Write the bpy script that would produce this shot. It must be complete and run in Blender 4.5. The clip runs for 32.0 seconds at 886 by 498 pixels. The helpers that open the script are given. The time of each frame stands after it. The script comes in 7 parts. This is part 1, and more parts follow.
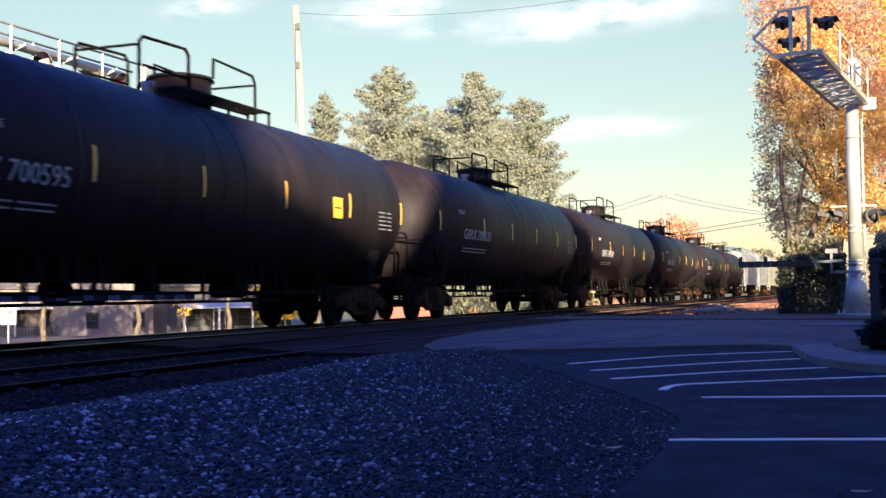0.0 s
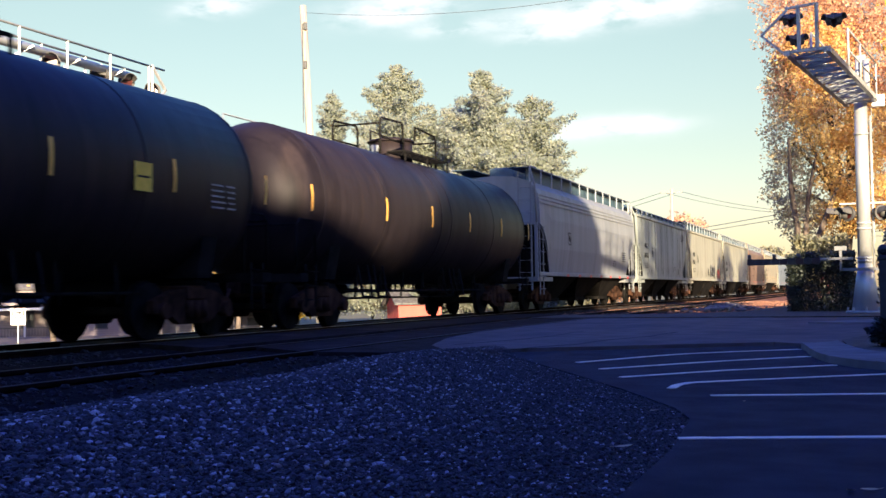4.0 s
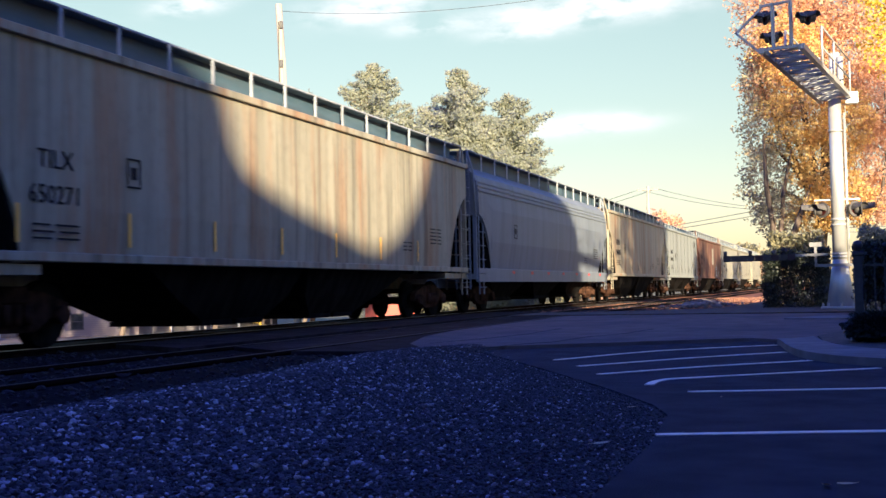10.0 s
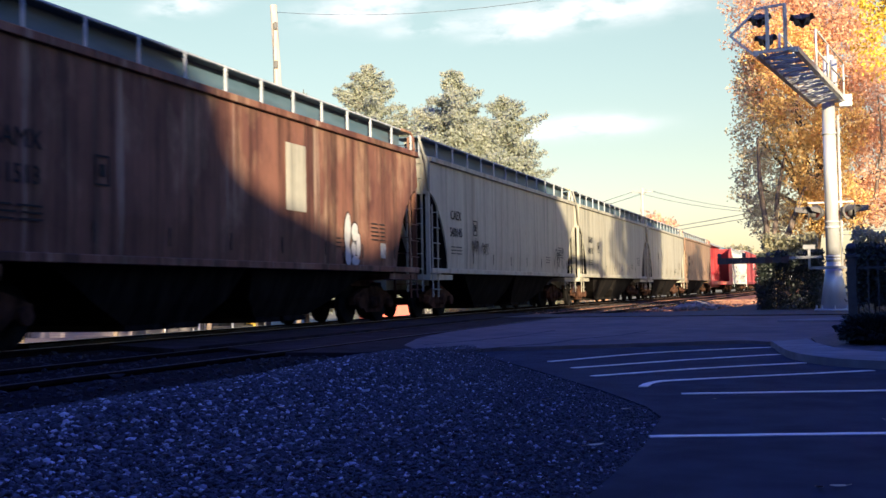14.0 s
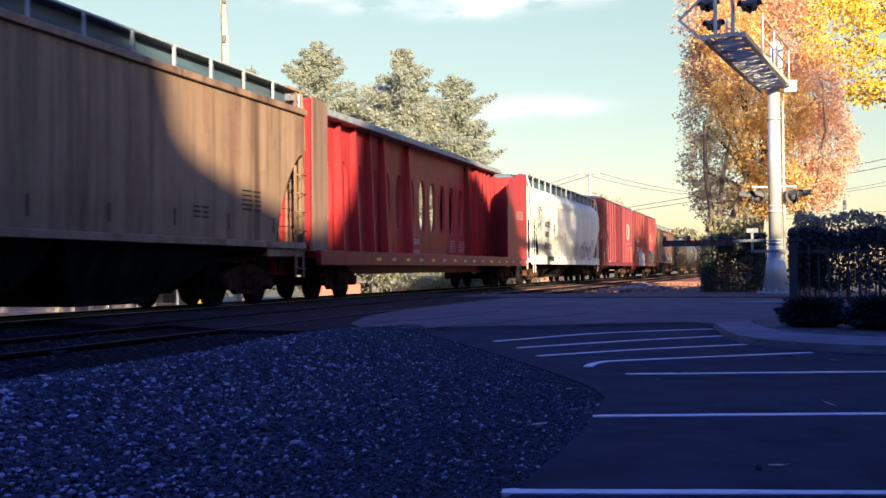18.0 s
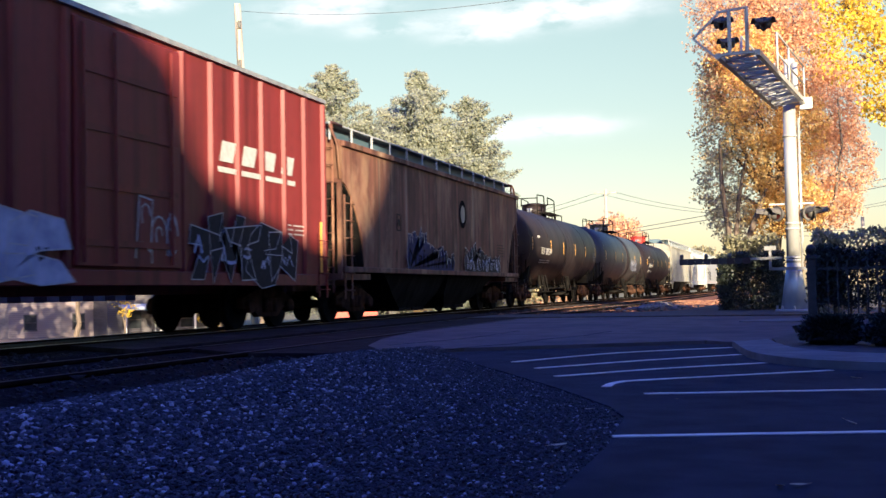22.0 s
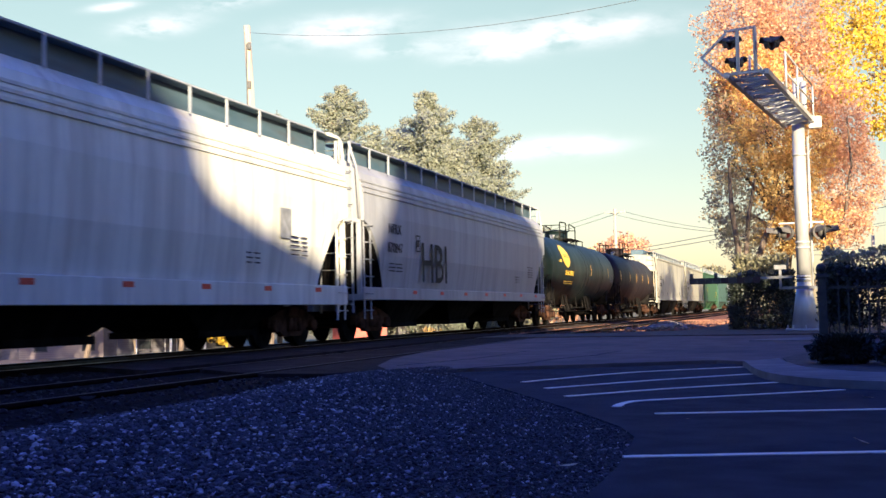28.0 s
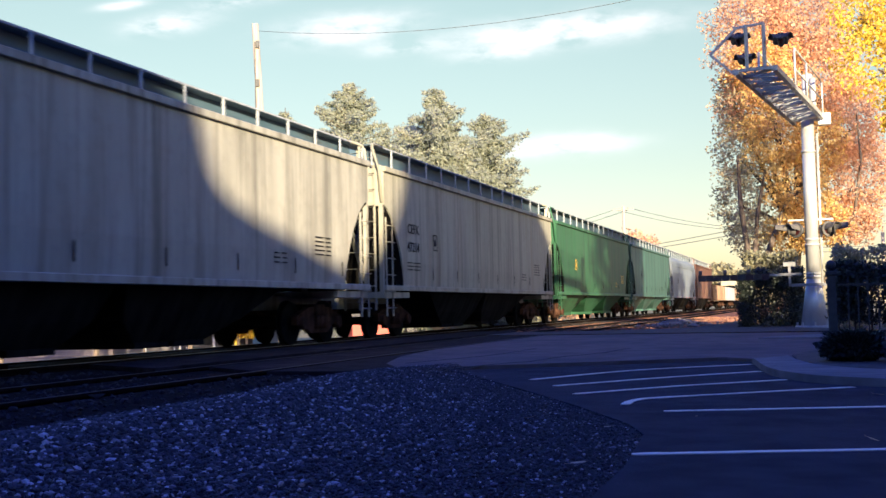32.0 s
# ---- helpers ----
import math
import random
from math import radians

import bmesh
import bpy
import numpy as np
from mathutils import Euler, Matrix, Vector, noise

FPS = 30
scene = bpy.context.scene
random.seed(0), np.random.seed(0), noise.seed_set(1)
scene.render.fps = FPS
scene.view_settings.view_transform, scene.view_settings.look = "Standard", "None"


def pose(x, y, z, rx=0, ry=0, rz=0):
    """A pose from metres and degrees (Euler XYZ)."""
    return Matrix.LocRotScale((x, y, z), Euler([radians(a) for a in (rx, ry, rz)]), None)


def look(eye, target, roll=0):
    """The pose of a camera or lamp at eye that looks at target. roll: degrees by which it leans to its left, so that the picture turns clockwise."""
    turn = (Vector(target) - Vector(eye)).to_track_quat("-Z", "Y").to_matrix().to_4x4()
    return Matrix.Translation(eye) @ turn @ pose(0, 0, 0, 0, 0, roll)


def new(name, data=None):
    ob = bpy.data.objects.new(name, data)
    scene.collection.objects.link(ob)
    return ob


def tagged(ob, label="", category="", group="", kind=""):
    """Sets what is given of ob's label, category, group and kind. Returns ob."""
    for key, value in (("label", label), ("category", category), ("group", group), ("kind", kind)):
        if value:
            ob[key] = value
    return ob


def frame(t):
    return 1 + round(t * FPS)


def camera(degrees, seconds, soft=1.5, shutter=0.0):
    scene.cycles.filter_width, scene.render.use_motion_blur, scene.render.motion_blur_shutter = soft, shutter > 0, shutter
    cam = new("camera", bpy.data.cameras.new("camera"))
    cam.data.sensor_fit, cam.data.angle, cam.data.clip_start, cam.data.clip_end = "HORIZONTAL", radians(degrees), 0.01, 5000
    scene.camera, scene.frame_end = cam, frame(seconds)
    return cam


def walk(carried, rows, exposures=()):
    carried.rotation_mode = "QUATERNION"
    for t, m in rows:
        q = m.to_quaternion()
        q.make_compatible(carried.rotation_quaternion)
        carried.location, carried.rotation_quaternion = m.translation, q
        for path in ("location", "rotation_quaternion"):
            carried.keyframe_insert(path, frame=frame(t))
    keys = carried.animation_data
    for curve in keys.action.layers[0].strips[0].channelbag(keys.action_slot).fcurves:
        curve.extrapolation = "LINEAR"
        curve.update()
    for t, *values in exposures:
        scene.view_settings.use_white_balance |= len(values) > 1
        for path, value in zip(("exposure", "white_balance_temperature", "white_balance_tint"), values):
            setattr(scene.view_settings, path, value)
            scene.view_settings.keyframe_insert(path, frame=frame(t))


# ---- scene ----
EXPO, KELVIN, TINT = 0.9, 5500, 15
SKY, SUN_POWER, CLOUD = 0.080, 10.6, (11.4, 9.9, 8.3, 1)
EYE = (0.0, 0.0, 0.69)
PATH = [
    (0.0, 92.25, 0.64, 20.18), (0.5, 92.18, 0.70, 20.16), (1.0, 92.20, 0.83, 20.27),
    (1.5, 92.23, 0.75, 20.47), (2.0, 92.25, 0.63, 20.64), (2.5, 92.18, 0.74, 20.58),
    (3.0, 92.14, 0.92, 20.44), (3.5, 92.20, 0.92, 20.67), (5.5, 92.17, 0.80, 20.04),
    (6.0, 92.13, 1.13, 19.90), (6.5, 92.17, 1.25, 20.04), (7.0, 92.16, 1.22, 19.89),
    (7.5, 92.18, 1.41, 19.70), (8.0, 92.21, 1.35, 19.60), (8.5, 92.07, 1.22, 19.36),
    (9.0, 92.17, 1.29, 19.49), (9.5, 92.11, 1.18, 19.56), (10.0, 92.10, 1.23, 19.47),
    (10.5, 92.10, 1.39, 19.44), (11.0, 92.18, 1.37, 19.45), (11.5, 92.30, 1.30, 19.65),
    (12.0, 92.41, 0.97, 19.45), (12.5, 92.20, 1.03, 19.19), (13.0, 92.11, 0.83, 19.15),
    (13.5, 92.08, 1.09, 19.13), (14.0, 92.17, 1.09, 19.17), (14.5, 92.04, 0.71, 18.95),
    (15.0, 91.83, 1.55, 18.73), (15.5, 91.25, 0.69, 16.95), (17.5, 90.68, 0.25, 16.03),
    (18.0, 91.07, 0.46, 16.48), (18.5, 91.24, 0.42, 16.86), (19.0, 91.30, 0.78, 16.96),
    (19.5, 91.31, 0.71, 17.30), (20.0, 91.63, 0.62, 17.49), (20.5, 91.58, 0.68, 17.16),
    (21.0, 91.31, 0.79, 16.94), (21.5, 91.77, 1.06, 17.16), (22.0, 92.16, 1.05, 17.34),
    (22.5, 92.60, 1.10, 17.57), (23.0, 92.87, 1.23, 17.34), (23.5, 92.89, 1.33, 17.18),
    (24.0, 93.00, 1.34, 17.19), (24.5, 93.12, 1.09, 17.35), (25.0, 93.13, 1.09, 17.41),
    (25.5, 92.99, 1.18, 17.61), (27.5, 93.14, 1.11, 17.67), (28.0, 93.19, 1.19, 17.82),
    (28.5, 93.23, 1.27, 17.97), (29.0, 93.23, 1.16, 18.11), (29.5, 93.18, 1.19, 18.01),
    (30.0, 93.24, 1.18, 18.11), (30.5, 93.12, 1.24, 18.07), (31.0, 93.09, 1.16, 18.21),
    (31.5, 93.11, 1.12, 18.26), (32.0, 93.08, 1.27, 18.26),
]
cam = camera(43.2, 32.0, soft=1.5, shutter=0.15)
walk(cam, [(t, pose(*EYE, rx, ry, rz)) for t, rx, ry, rz in PATH], [(0.0, EXPO, KELVIN, TINT), (32.0, EXPO, KELVIN, TINT)])

# ---- light ----
SUN_TO = Vector((0.50, -0.866, 0.0)).normalized()   # level direction towards the sun
SUN_EL = radians(12)
world = bpy.data.worlds.new("world")
scene.world = world
world.use_nodes = True
wn, wl = world.node_tree.nodes, world.node_tree.links
bg = wn["Background"]
sky = wn.new("ShaderNodeTexSky")
sky.sky_type = "NISHITA"
sky.sun_disc = False
sky.sun_elevation = SUN_EL
sky.sun_rotation = math.atan2(SUN_TO.x, SUN_TO.y)
sky.air_density, sky.dust_density, sky.ozone_density = 1.0, 0.6, 1.6
bg.inputs["Strength"].default_value = SKY
tc = wn.new("ShaderNodeTexCoord")
xyz = wn.new("ShaderNodeSeparateXYZ")
wl.new(tc.outputs["Generated"], xyz.inputs[0])
# haze near the horizon, clear blue overhead
tint = wn.new("ShaderNodeValToRGB")
HAZE = [(0.0, (1.30, 1.00, 0.80)), (0.12, (1.46, 1.13, 0.76)), (0.27, (1.84, 1.42, 0.84)), (0.32, (1.55, 1.85, 1.75)), (0.45, (1.0, 1.6, 2.45)), (0.66, (0.86, 0.95, 3.3)), (1.0, (0.92, 0.82, 3.9))]
tint.color_ramp.elements[0].color = (*[c / 4 for c in HAZE[0][1]], 1)
tint.color_ramp.elements[1].color = (*[c / 4 for c in HAZE[-1][1]], 1)
for z, c in HAZE[1:-1]:
    tint.color_ramp.elements.new(z).color = (*[v / 4 for v in c], 1)
wl.new(xyz.outputs["Z"], tint.inputs["Fac"])
hz = wn.new("ShaderNodeVectorMath")
hz.operation = "MULTIPLY"
wl.new(sky.outputs["Color"], hz.inputs[0])
dbl = wn.new("ShaderNodeVectorMath")
dbl.operation = "SCALE"
dbl.inputs["Scale"].default_value = 4.0
wl.new(tint.outputs["Color"], dbl.inputs[0])
wl.new(dbl.outputs[0], hz.inputs[1])


def wmath(op, a, b=0.0, c=0.0):
    n = wn.new("ShaderNodeMath")
    n.operation = op
    for i, v in enumerate((a, b, c)):
        if isinstance(v, float):
            n.inputs[i].default_value = v
        else:
            wl.new(v, n.inputs[i])
    return n.outputs[0]


# long thin clouds: soft ellipses broken up by noise
U, W = wmath("DIVIDE", xyz.outputs["X"], xyz.outputs["Y"]), wmath("DIVIDE", xyz.outputs["Z"], xyz.outputs["Y"])
nz = wn.new("ShaderNodeTexNoise")
nz.inputs["Scale"].default_value, nz.inputs["Detail"].default_value, nz.inputs["Roughness"].default_value = 1.0, 6.0, 0.58
mp = wn.new("ShaderNodeMapping")
mp.inputs["Scale"].default_value = (16.0, 16.0, 44.0)
wl.new(tc.outputs["Generated"], mp.inputs["Vector"])
wl.new(mp.outputs["Vector"], nz.inputs["Vector"])
total = None
for u, w, a, b, k in ((-0.625, 0.301, 0.040, 0.009, 1.0), (-0.425, 0.276, 0.058, 0.012, 1.0), (-0.36, 0.252, 0.035, 0.006, 0.6), (-0.215, 0.253, 0.080, 0.012, 1.1), (-0.27, 0.237, 0.035, 0.006, 0.6), (-0.213, 0.147, 0.048, 0.008, 1.0), (-0.677, 0.327, 0.025, 0.004, 0.8), (-0.548, 0.317, 0.04, 0.006, 0.8)):
    du_, dw_ = wmath("MULTIPLY_ADD", U, 1 / a, -u / a), wmath("MULTIPLY_ADD", W, 1 / b, -w / b)
    r2 = wmath("ADD", wmath("MULTIPLY", du_, du_), wmath("MULTIPLY", dw_, dw_))
    f = wmath("MULTIPLY", wmath("POWER", 2.718, wmath("MULTIPLY", r2, -0.9)), float(k))
    total = f if total is None else wmath("ADD", total, f)
ahead = wmath("GREATER_THAN", xyz.outputs["Y"], 0.05)
shape = wmath("MULTIPLY", wmath("MULTIPLY", total, ahead), wmath("MULTIPLY_ADD", nz.outputs["Fac"], 3.4, -1.15))
mx = wn.new("ShaderNodeMix")
mx.data_type = "RGBA"
mx.clamp_factor = True
mx.inputs[7].default_value = CLOUD
wl.new(wmath("MULTIPLY", shape, 1.15), mx.inputs[0])
wl.new(hz.outputs[0], mx.inputs[6])
wl.new(mx.outputs[2], bg.inputs["Color"])
sun = new("sun", bpy.data.lights.new("sun", "SUN"))
sun.data.energy, sun.data.angle, sun.data.color = SUN_POWER, radians(0.9), (1.0, 0.77, 0.42)
sun.matrix_world = look(Vector((0, 0, 30)) + 60 * (SUN_TO * math.cos(SUN_EL) + Vector((0, 0, math.sin(SUN_EL)))), (0, 0, 30))


# ---- materials ----
def nodes(name):
    m = bpy.data.materials.new(name)
    m.use_nodes = True
    return m, m.node_tree.nodes, m.node_tree.links, m.node_tree.nodes["Principled BSDF"]


def surface(name, a, b, rough=0.7, metal=0.0, scale=4.0, stretch=(1, 1, 1), detail=6.0, low=0.35, high=0.65, bump=0.0, bump_scale=30.0, grain=0.0, vary=0.0, c=None, c_scale=0.6, c_low=0.5, c_high=0.7, spec=0.5):
    """Two colours mixed by a noise at two scales, a third in patches, relief, and a slight change from object to object."""
    m, n, l, p = nodes(name)
    co = n.new("ShaderNodeTexCoord")
    mp = n.new("ShaderNodeMapping")
    mp.inputs["Scale"].default_value = stretch
    l.new(co.outputs["Object"], mp.inputs["Vector"])
    vec = mp.outputs["Vector"]
    oi = n.new("ShaderNodeObjectInfo")
    if vary:
        add = n.new("ShaderNodeVectorMath")
        add.operation = "MULTIPLY_ADD"
        add.inputs[1].default_value = (1, 1, 1)
        sc = n.new("ShaderNodeVectorMath")
        sc.operation = "SCALE"
        sc.inputs[0].default_value = (37, 91, 53)
        l.new(oi.outputs["Random"], sc.inputs["Scale"])
        l.new(vec, add.inputs[0])
        l.new(sc.outputs[0], add.inputs[2])
        vec = add.outputs[0]
    t = n.new("ShaderNodeTexNoise")
    t.inputs["Scale"].default_value, t.inputs["Detail"].default_value = scale, detail
    l.new(vec, t.inputs["Vector"])
    r = n.new("ShaderNodeValToRGB")
    r.color_ramp.elements[0].position, r.color_ramp.elements[1].position = low, high
    r.color_ramp.elements[0].color, r.color_ramp.elements[1].color = (*a, 1), (*b, 1)
    l.new(t.outputs["Fac"], r.inputs["Fac"])
    out = r.outputs["Color"]
    if c:
        t2 = n.new("ShaderNodeTexNoise")
        t2.inputs["Scale"].default_value, t2.inputs["Detail"].default_value, t2.inputs["Roughness"].default_value = c_scale, 7.0, 0.62
        l.new(vec, t2.inputs["Vector"])
        r2 = n.new("ShaderNodeMapRange")
        r2.inputs["From Min"].default_value, r2.inputs["From Max"].default_value = c_low, c_high
        l.new(t2.outputs["Fac"], r2.inputs["Value"])
        x = n.new("ShaderNodeMix")
        x.data_type = "RGBA"
        x.inputs[7].default_value = (*c, 1)
        l.new(r2.outputs["Result"], x.inputs[0])
        l.new(out, x.inputs[6])
        out = x.outputs[2]
    if vary:
        h = n.new("ShaderNodeHueSaturation")
        mr = n.new("ShaderNodeMapRange")
        mr.inputs["To Min"].default_value, mr.inputs["To Max"].default_value = 1 - vary, 1 + vary
        l.new(oi.outputs["Random"], mr.inputs["Value"])
        l.new(mr.outputs["Result"], h.inputs["Value"])
        l.new(out, h.inputs["Color"])
        out = h.outputs["Color"]
    l.new(out, p.inputs["Base Color"])
    p.inputs["Roughness"].default_value, p.inputs["Metallic"].default_value = rough, metal
    p.inputs["Specular IOR Level"].default_value = spec
    if grain:
        g = n.new("ShaderNodeMapRange")
        g.inputs["To Min"].default_value, g.inputs["To Max"].default_value = max(rough - grain, 0.05), min(rough + grain, 1)
        l.new(t.outputs["Fac"], g.inputs["Value"])
        l.new(g.outputs["Result"], p.inputs["Roughness"])
    if bump:
        t3 = n.new("ShaderNodeTexNoise")
        t3.inputs["Scale"].default_value, t3.inputs["Detail"].default_value = bump_scale, 4.0
        l.new(co.outputs["Object"], t3.inputs["Vector"])
        bp = n.new("ShaderNodeBump")
        bp.inputs["Strength"].default_value, bp.inputs["Distance"].default_value = bump, 0.02
        l.new(t3.outputs["Fac"], bp.inputs["Height"])
        l.new(bp.outputs["Normal"], p.inputs["Normal"])
    return m


def mul(col, k):
    return tuple(min(v * k, 1) for v in col)


def car_paint(name, base, stain, rust=0.0, rough=0.5, spec=0.25, streak=0.42):
    """Weathered wagon paint: streaks that run down, stains and patches of rust."""
    m = surface(name, mul(base, 0.74), base, rough=rough, scale=1.3, stretch=(1.2, 1.6, 0.16), detail=7, low=0.3, high=0.62, bump=0.08, bump_scale=3.0, grain=0.12, vary=0.05,
                c=stain, c_scale=1.0, c_low=0.62 - rust, c_high=0.80 - rust * 0.6, spec=spec)
    return streaked(m, streak)


def streaked(m, depth, cut=0.50):
    """Dark runs of dirt on a wagon's paint: narrow down the wall, broken up along their length, and a dusty mottle between."""
    n, l = m.node_tree.nodes, m.node_tree.links
    p = n["Principled BSDF"]
    src = p.inputs["Base Color"].links[0].from_socket
    co, oi = n.new("ShaderNodeTexCoord"), n.new("ShaderNodeObjectInfo")
    out = src
    for stretch, sc, lo, hi, dark in (((0.6, 2.6, 0.10), 1.5, cut, cut + 0.16, 1 - depth), ((0.8, 9.0, 0.35), 1.0, 0.55, 0.75, 1 - 0.6 * depth), ((1.0, 1.0, 1.0), 5.0, 0.48, 0.75, 1 - 0.35 * depth)):
        mp = n.new("ShaderNodeMapping")
        mp.inputs["Scale"].default_value = stretch
        l.new(co.outputs["Object"], mp.inputs["Vector"])
        t = n.new("ShaderNodeTexNoise")
        t.noise_dimensions = "4D"
        t.inputs["Scale"].default_value, t.inputs["Detail"].default_value, t.inputs["Roughness"].default_value = sc, 5.0, 0.55
        w = n.new("ShaderNodeMath")
        w.operation = "MULTIPLY"
        w.inputs[1].default_value = 40.0
        l.new(oi.outputs["Random"], w.inputs[0])
        l.new(w.outputs[0], t.inputs["W"])
        l.new(mp.outputs["Vector"], t.inputs["Vector"])
        r = n.new("ShaderNodeMapRange")
        r.inputs["From Min"].default_value, r.inputs["From Max"].default_value = lo, hi
        r.inputs["To Min"].default_value, r.inputs["To Max"].default_value = 1.0, dark
        l.new(t.outputs["Fac"], r.inputs["Value"])
        x = n.new("ShaderNodeVectorMath")
        x.operation = "SCALE"
        l.new(out, x.inputs[0])
        l.new(r.outputs["Result"], x.inputs["Scale"])
        out = x.outputs[0]
    l.new(out, p.inputs["Base Color"])
    return m


def pale_runs(m, col):
    """Pale drips down a rusted wall."""
    n, l = m.node_tree.nodes, m.node_tree.links
    p = n["Principled BSDF"]
    src = p.inputs["Base Color"].links[0].from_socket
    co, mp, t, r, x = n.new("ShaderNodeTexCoord"), n.new("ShaderNodeMapping"), n.new("ShaderNodeTexNoise"), n.new("ShaderNodeMapRange"), n.new("ShaderNodeMix")
    mp.inputs["Scale"].default_value, mp.inputs["Location"].default_value = (0.5, 4.2, 0.16), (3, 7, 1)
    t.inputs["Scale"].default_value, t.inputs["Detail"].default_value = 1.0, 6.0
    r.inputs["From Min"].default_value, r.inputs["From Max"].default_value, r.inputs["To Max"].default_value = 0.60, 0.76, 0.8
    x.data_type = "RGBA"
    x.inputs[7].default_value = (*col, 1)
    l.new(co.outputs["Object"], mp.inputs["Vector"])
    l.new(mp.outputs["Vector"], t.inputs["Vector"])
    l.new(t.outputs["Fac"], r.inputs["Value"])
    l.new(r.outputs["Result"], x.inputs[0])
    l.new(src, x.inputs[6])
    l.new(x.outputs[2], p.inputs["Base Color"])
    return m


ASPHALT = surface("asphalt", (0.031, 0.034, 0.043), (0.050, 0.053, 0.064), rough=0.92, scale=3, bump=0.5, bump_scale=160, c=(0.066, 0.066, 0.074), c_scale=0.5, c_low=0.5, c_high=0.75, spec=0.03)
ROAD = surface("worn_asphalt", (0.128, 0.104, 0.090), (0.178, 0.145, 0.126), rough=0.85, scale=2.2, bump=0.4, bump_scale=130, c=(0.09, 0.085, 0.08), c_scale=0.35, c_low=0.5, c_high=0.7, spec=0.03)
CONCRETE = surface("concrete", (0.17, 0.155, 0.138), (0.24, 0.22, 0.195), rough=0.88, scale=3, bump=0.3, bump_scale=60, c=(0.14, 0.13, 0.12), c_scale=0.8, spec=0.04)
GRAVEL_BED = surface("gravel_bed", (0.03, 0.029, 0.03), (0.08, 0.077, 0.075), rough=0.95, scale=26, detail=8, bump=0.9, bump_scale=45, c=(0.06, 0.055, 0.05), c_scale=0.9, spec=0.04)
STONE = surface("gravel_stone", (0.12, 0.105, 0.085), (0.27, 0.23, 0.18), rough=0.9, scale=0.9, detail=3, bump=0.2, bump_scale=60)
STONE_PALE = surface("pale_gravel_stone", (0.40, 0.35, 0.27), (0.62, 0.55, 0.44), rough=0.88, scale=4, bump=0.2, bump_scale=60)
# one ballast in two colours: shade darkens the near one, sunlight brightens the far
BALLAST = surface("shaded_ballast_bed", (0.006, 0.0055, 0.006), (0.018, 0.015, 0.015), rough=0.95, scale=14, detail=8, bump=1.0, bump_scale=22, c=(0.028, 0.017, 0.014), c_scale=0.5, spec=0.04)
BALLAST_LIT = surface("sunlit_rust_ballast", (0.16, 0.07, 0.04), (0.34, 0.16, 0.09), rough=0.95, scale=14, detail=8, bump=1.0, bump_scale=22, c=(0.16, 0.09, 0.06), c_scale=0.5, spec=0.04)
RAIL_RUST = surface("rusty_rail", (0.008, 0.005, 0.004), (0.016, 0.009, 0.007), rough=0.9, scale=8, spec=0.02)
RAIL_HEAD = surface("polished_rail_head", (0.16, 0.155, 0.165), (0.24, 0.23, 0.24), rough=0.45, metal=0.85, scale=6)
RAIL_WORN = surface("dull_worn_rail_head", (0.035, 0.03, 0.03), (0.06, 0.052, 0.05), rough=0.6, metal=0.3, scale=6, spec=0.1)
TIE = surface("creosoted_tie", (0.008, 0.007, 0.007), (0.022, 0.018, 0.016), rough=0.9, scale=5, stretch=(0.5, 6, 6), bump=0.4, bump_scale=20, vary=0.2, spec=0.04)
LINE = surface("worn_white_line", (0.80, 0.71, 0.52), (0.90, 0.81, 0.61), rough=0.75, scale=6, c=(0.16, 0.15, 0.14), c_scale=5, c_low=0.60, c_high=0.74)
STEEL = surface("galvanised_steel", (0.36, 0.36, 0.35), (0.48, 0.47, 0.45), rough=0.45, metal=0.35, scale=3, stretch=(1, 1, 0.3), c=(0.36, 0.33, 0.29), c_scale=1.5, c_low=0.55)
DARK = surface("dark_undergear", (0.006, 0.006, 0.006), (0.018, 0.016, 0.015), rough=0.9, scale=4, bump=0.2, bump_scale=12, spec=0.03)
RUSTY_GEAR = surface("rusty_running_gear", (0.022, 0.012, 0.008), (0.075, 0.038, 0.024), rough=0.9, scale=4, bump=0.2, bump_scale=12, vary=0.25, spec=0.03)
# dirt and the shade under the wagons, both in one near-black colour
NEAR_BLACK = surface("grimy_shaded_hopper_bottom", (0.006, 0.006, 0.006), (0.017, 0.015, 0.014), rough=0.9, scale=2.5, stretch=(1, 1.5, 0.4), vary=0.2, spec=0.02)
HATCH = surface("dull_teal_grey_steel", (0.045, 0.085, 0.115), (0.07, 0.115, 0.15), rough=0.6, scale=3, stretch=(1, 0.3, 2), c=(0.06, 0.075, 0.085), c_scale=1.2)
BLACK_TANK = car_paint("black_tank_paint", (0.022, 0.0165, 0.019), (0.040, 0.028, 0.026), 0.10, rough=0.5, spec=0.10)
GREY_TANK = car_paint("grey_tank_paint", (0.055, 0.055, 0.057), (0.035, 0.034, 0.033), 0.06, rough=0.42, spec=0.25)
GREEN_TANK = car_paint("dark_green_tank_paint", (0.007, 0.014, 0.014), (0.018, 0.018, 0.017), 0.05, rough=0.45, spec=0.2)
PALE_BLUE = car_paint("pale_blue_grey_paint", (0.285, 0.305, 0.280), (0.17, 0.17, 0.155), 0.07)
CREAM = car_paint("cream_paint", (0.345, 0.328, 0.255), (0.26, 0.20, 0.13), 0.06)
CREAM_RUST = car_paint("rust_stained_cream_paint", (0.345, 0.318, 0.235), (0.30, 0.15, 0.07), 0.13)
GREY = car_paint("grey_paint", (0.252, 0.259, 0.273), (0.20, 0.19, 0.18), 0.03, streak=0.16)
GREY_BLUE = car_paint("blue_grey_paint", (0.189, 0.217, 0.252), (0.18, 0.18, 0.18), 0.02, streak=0.16)
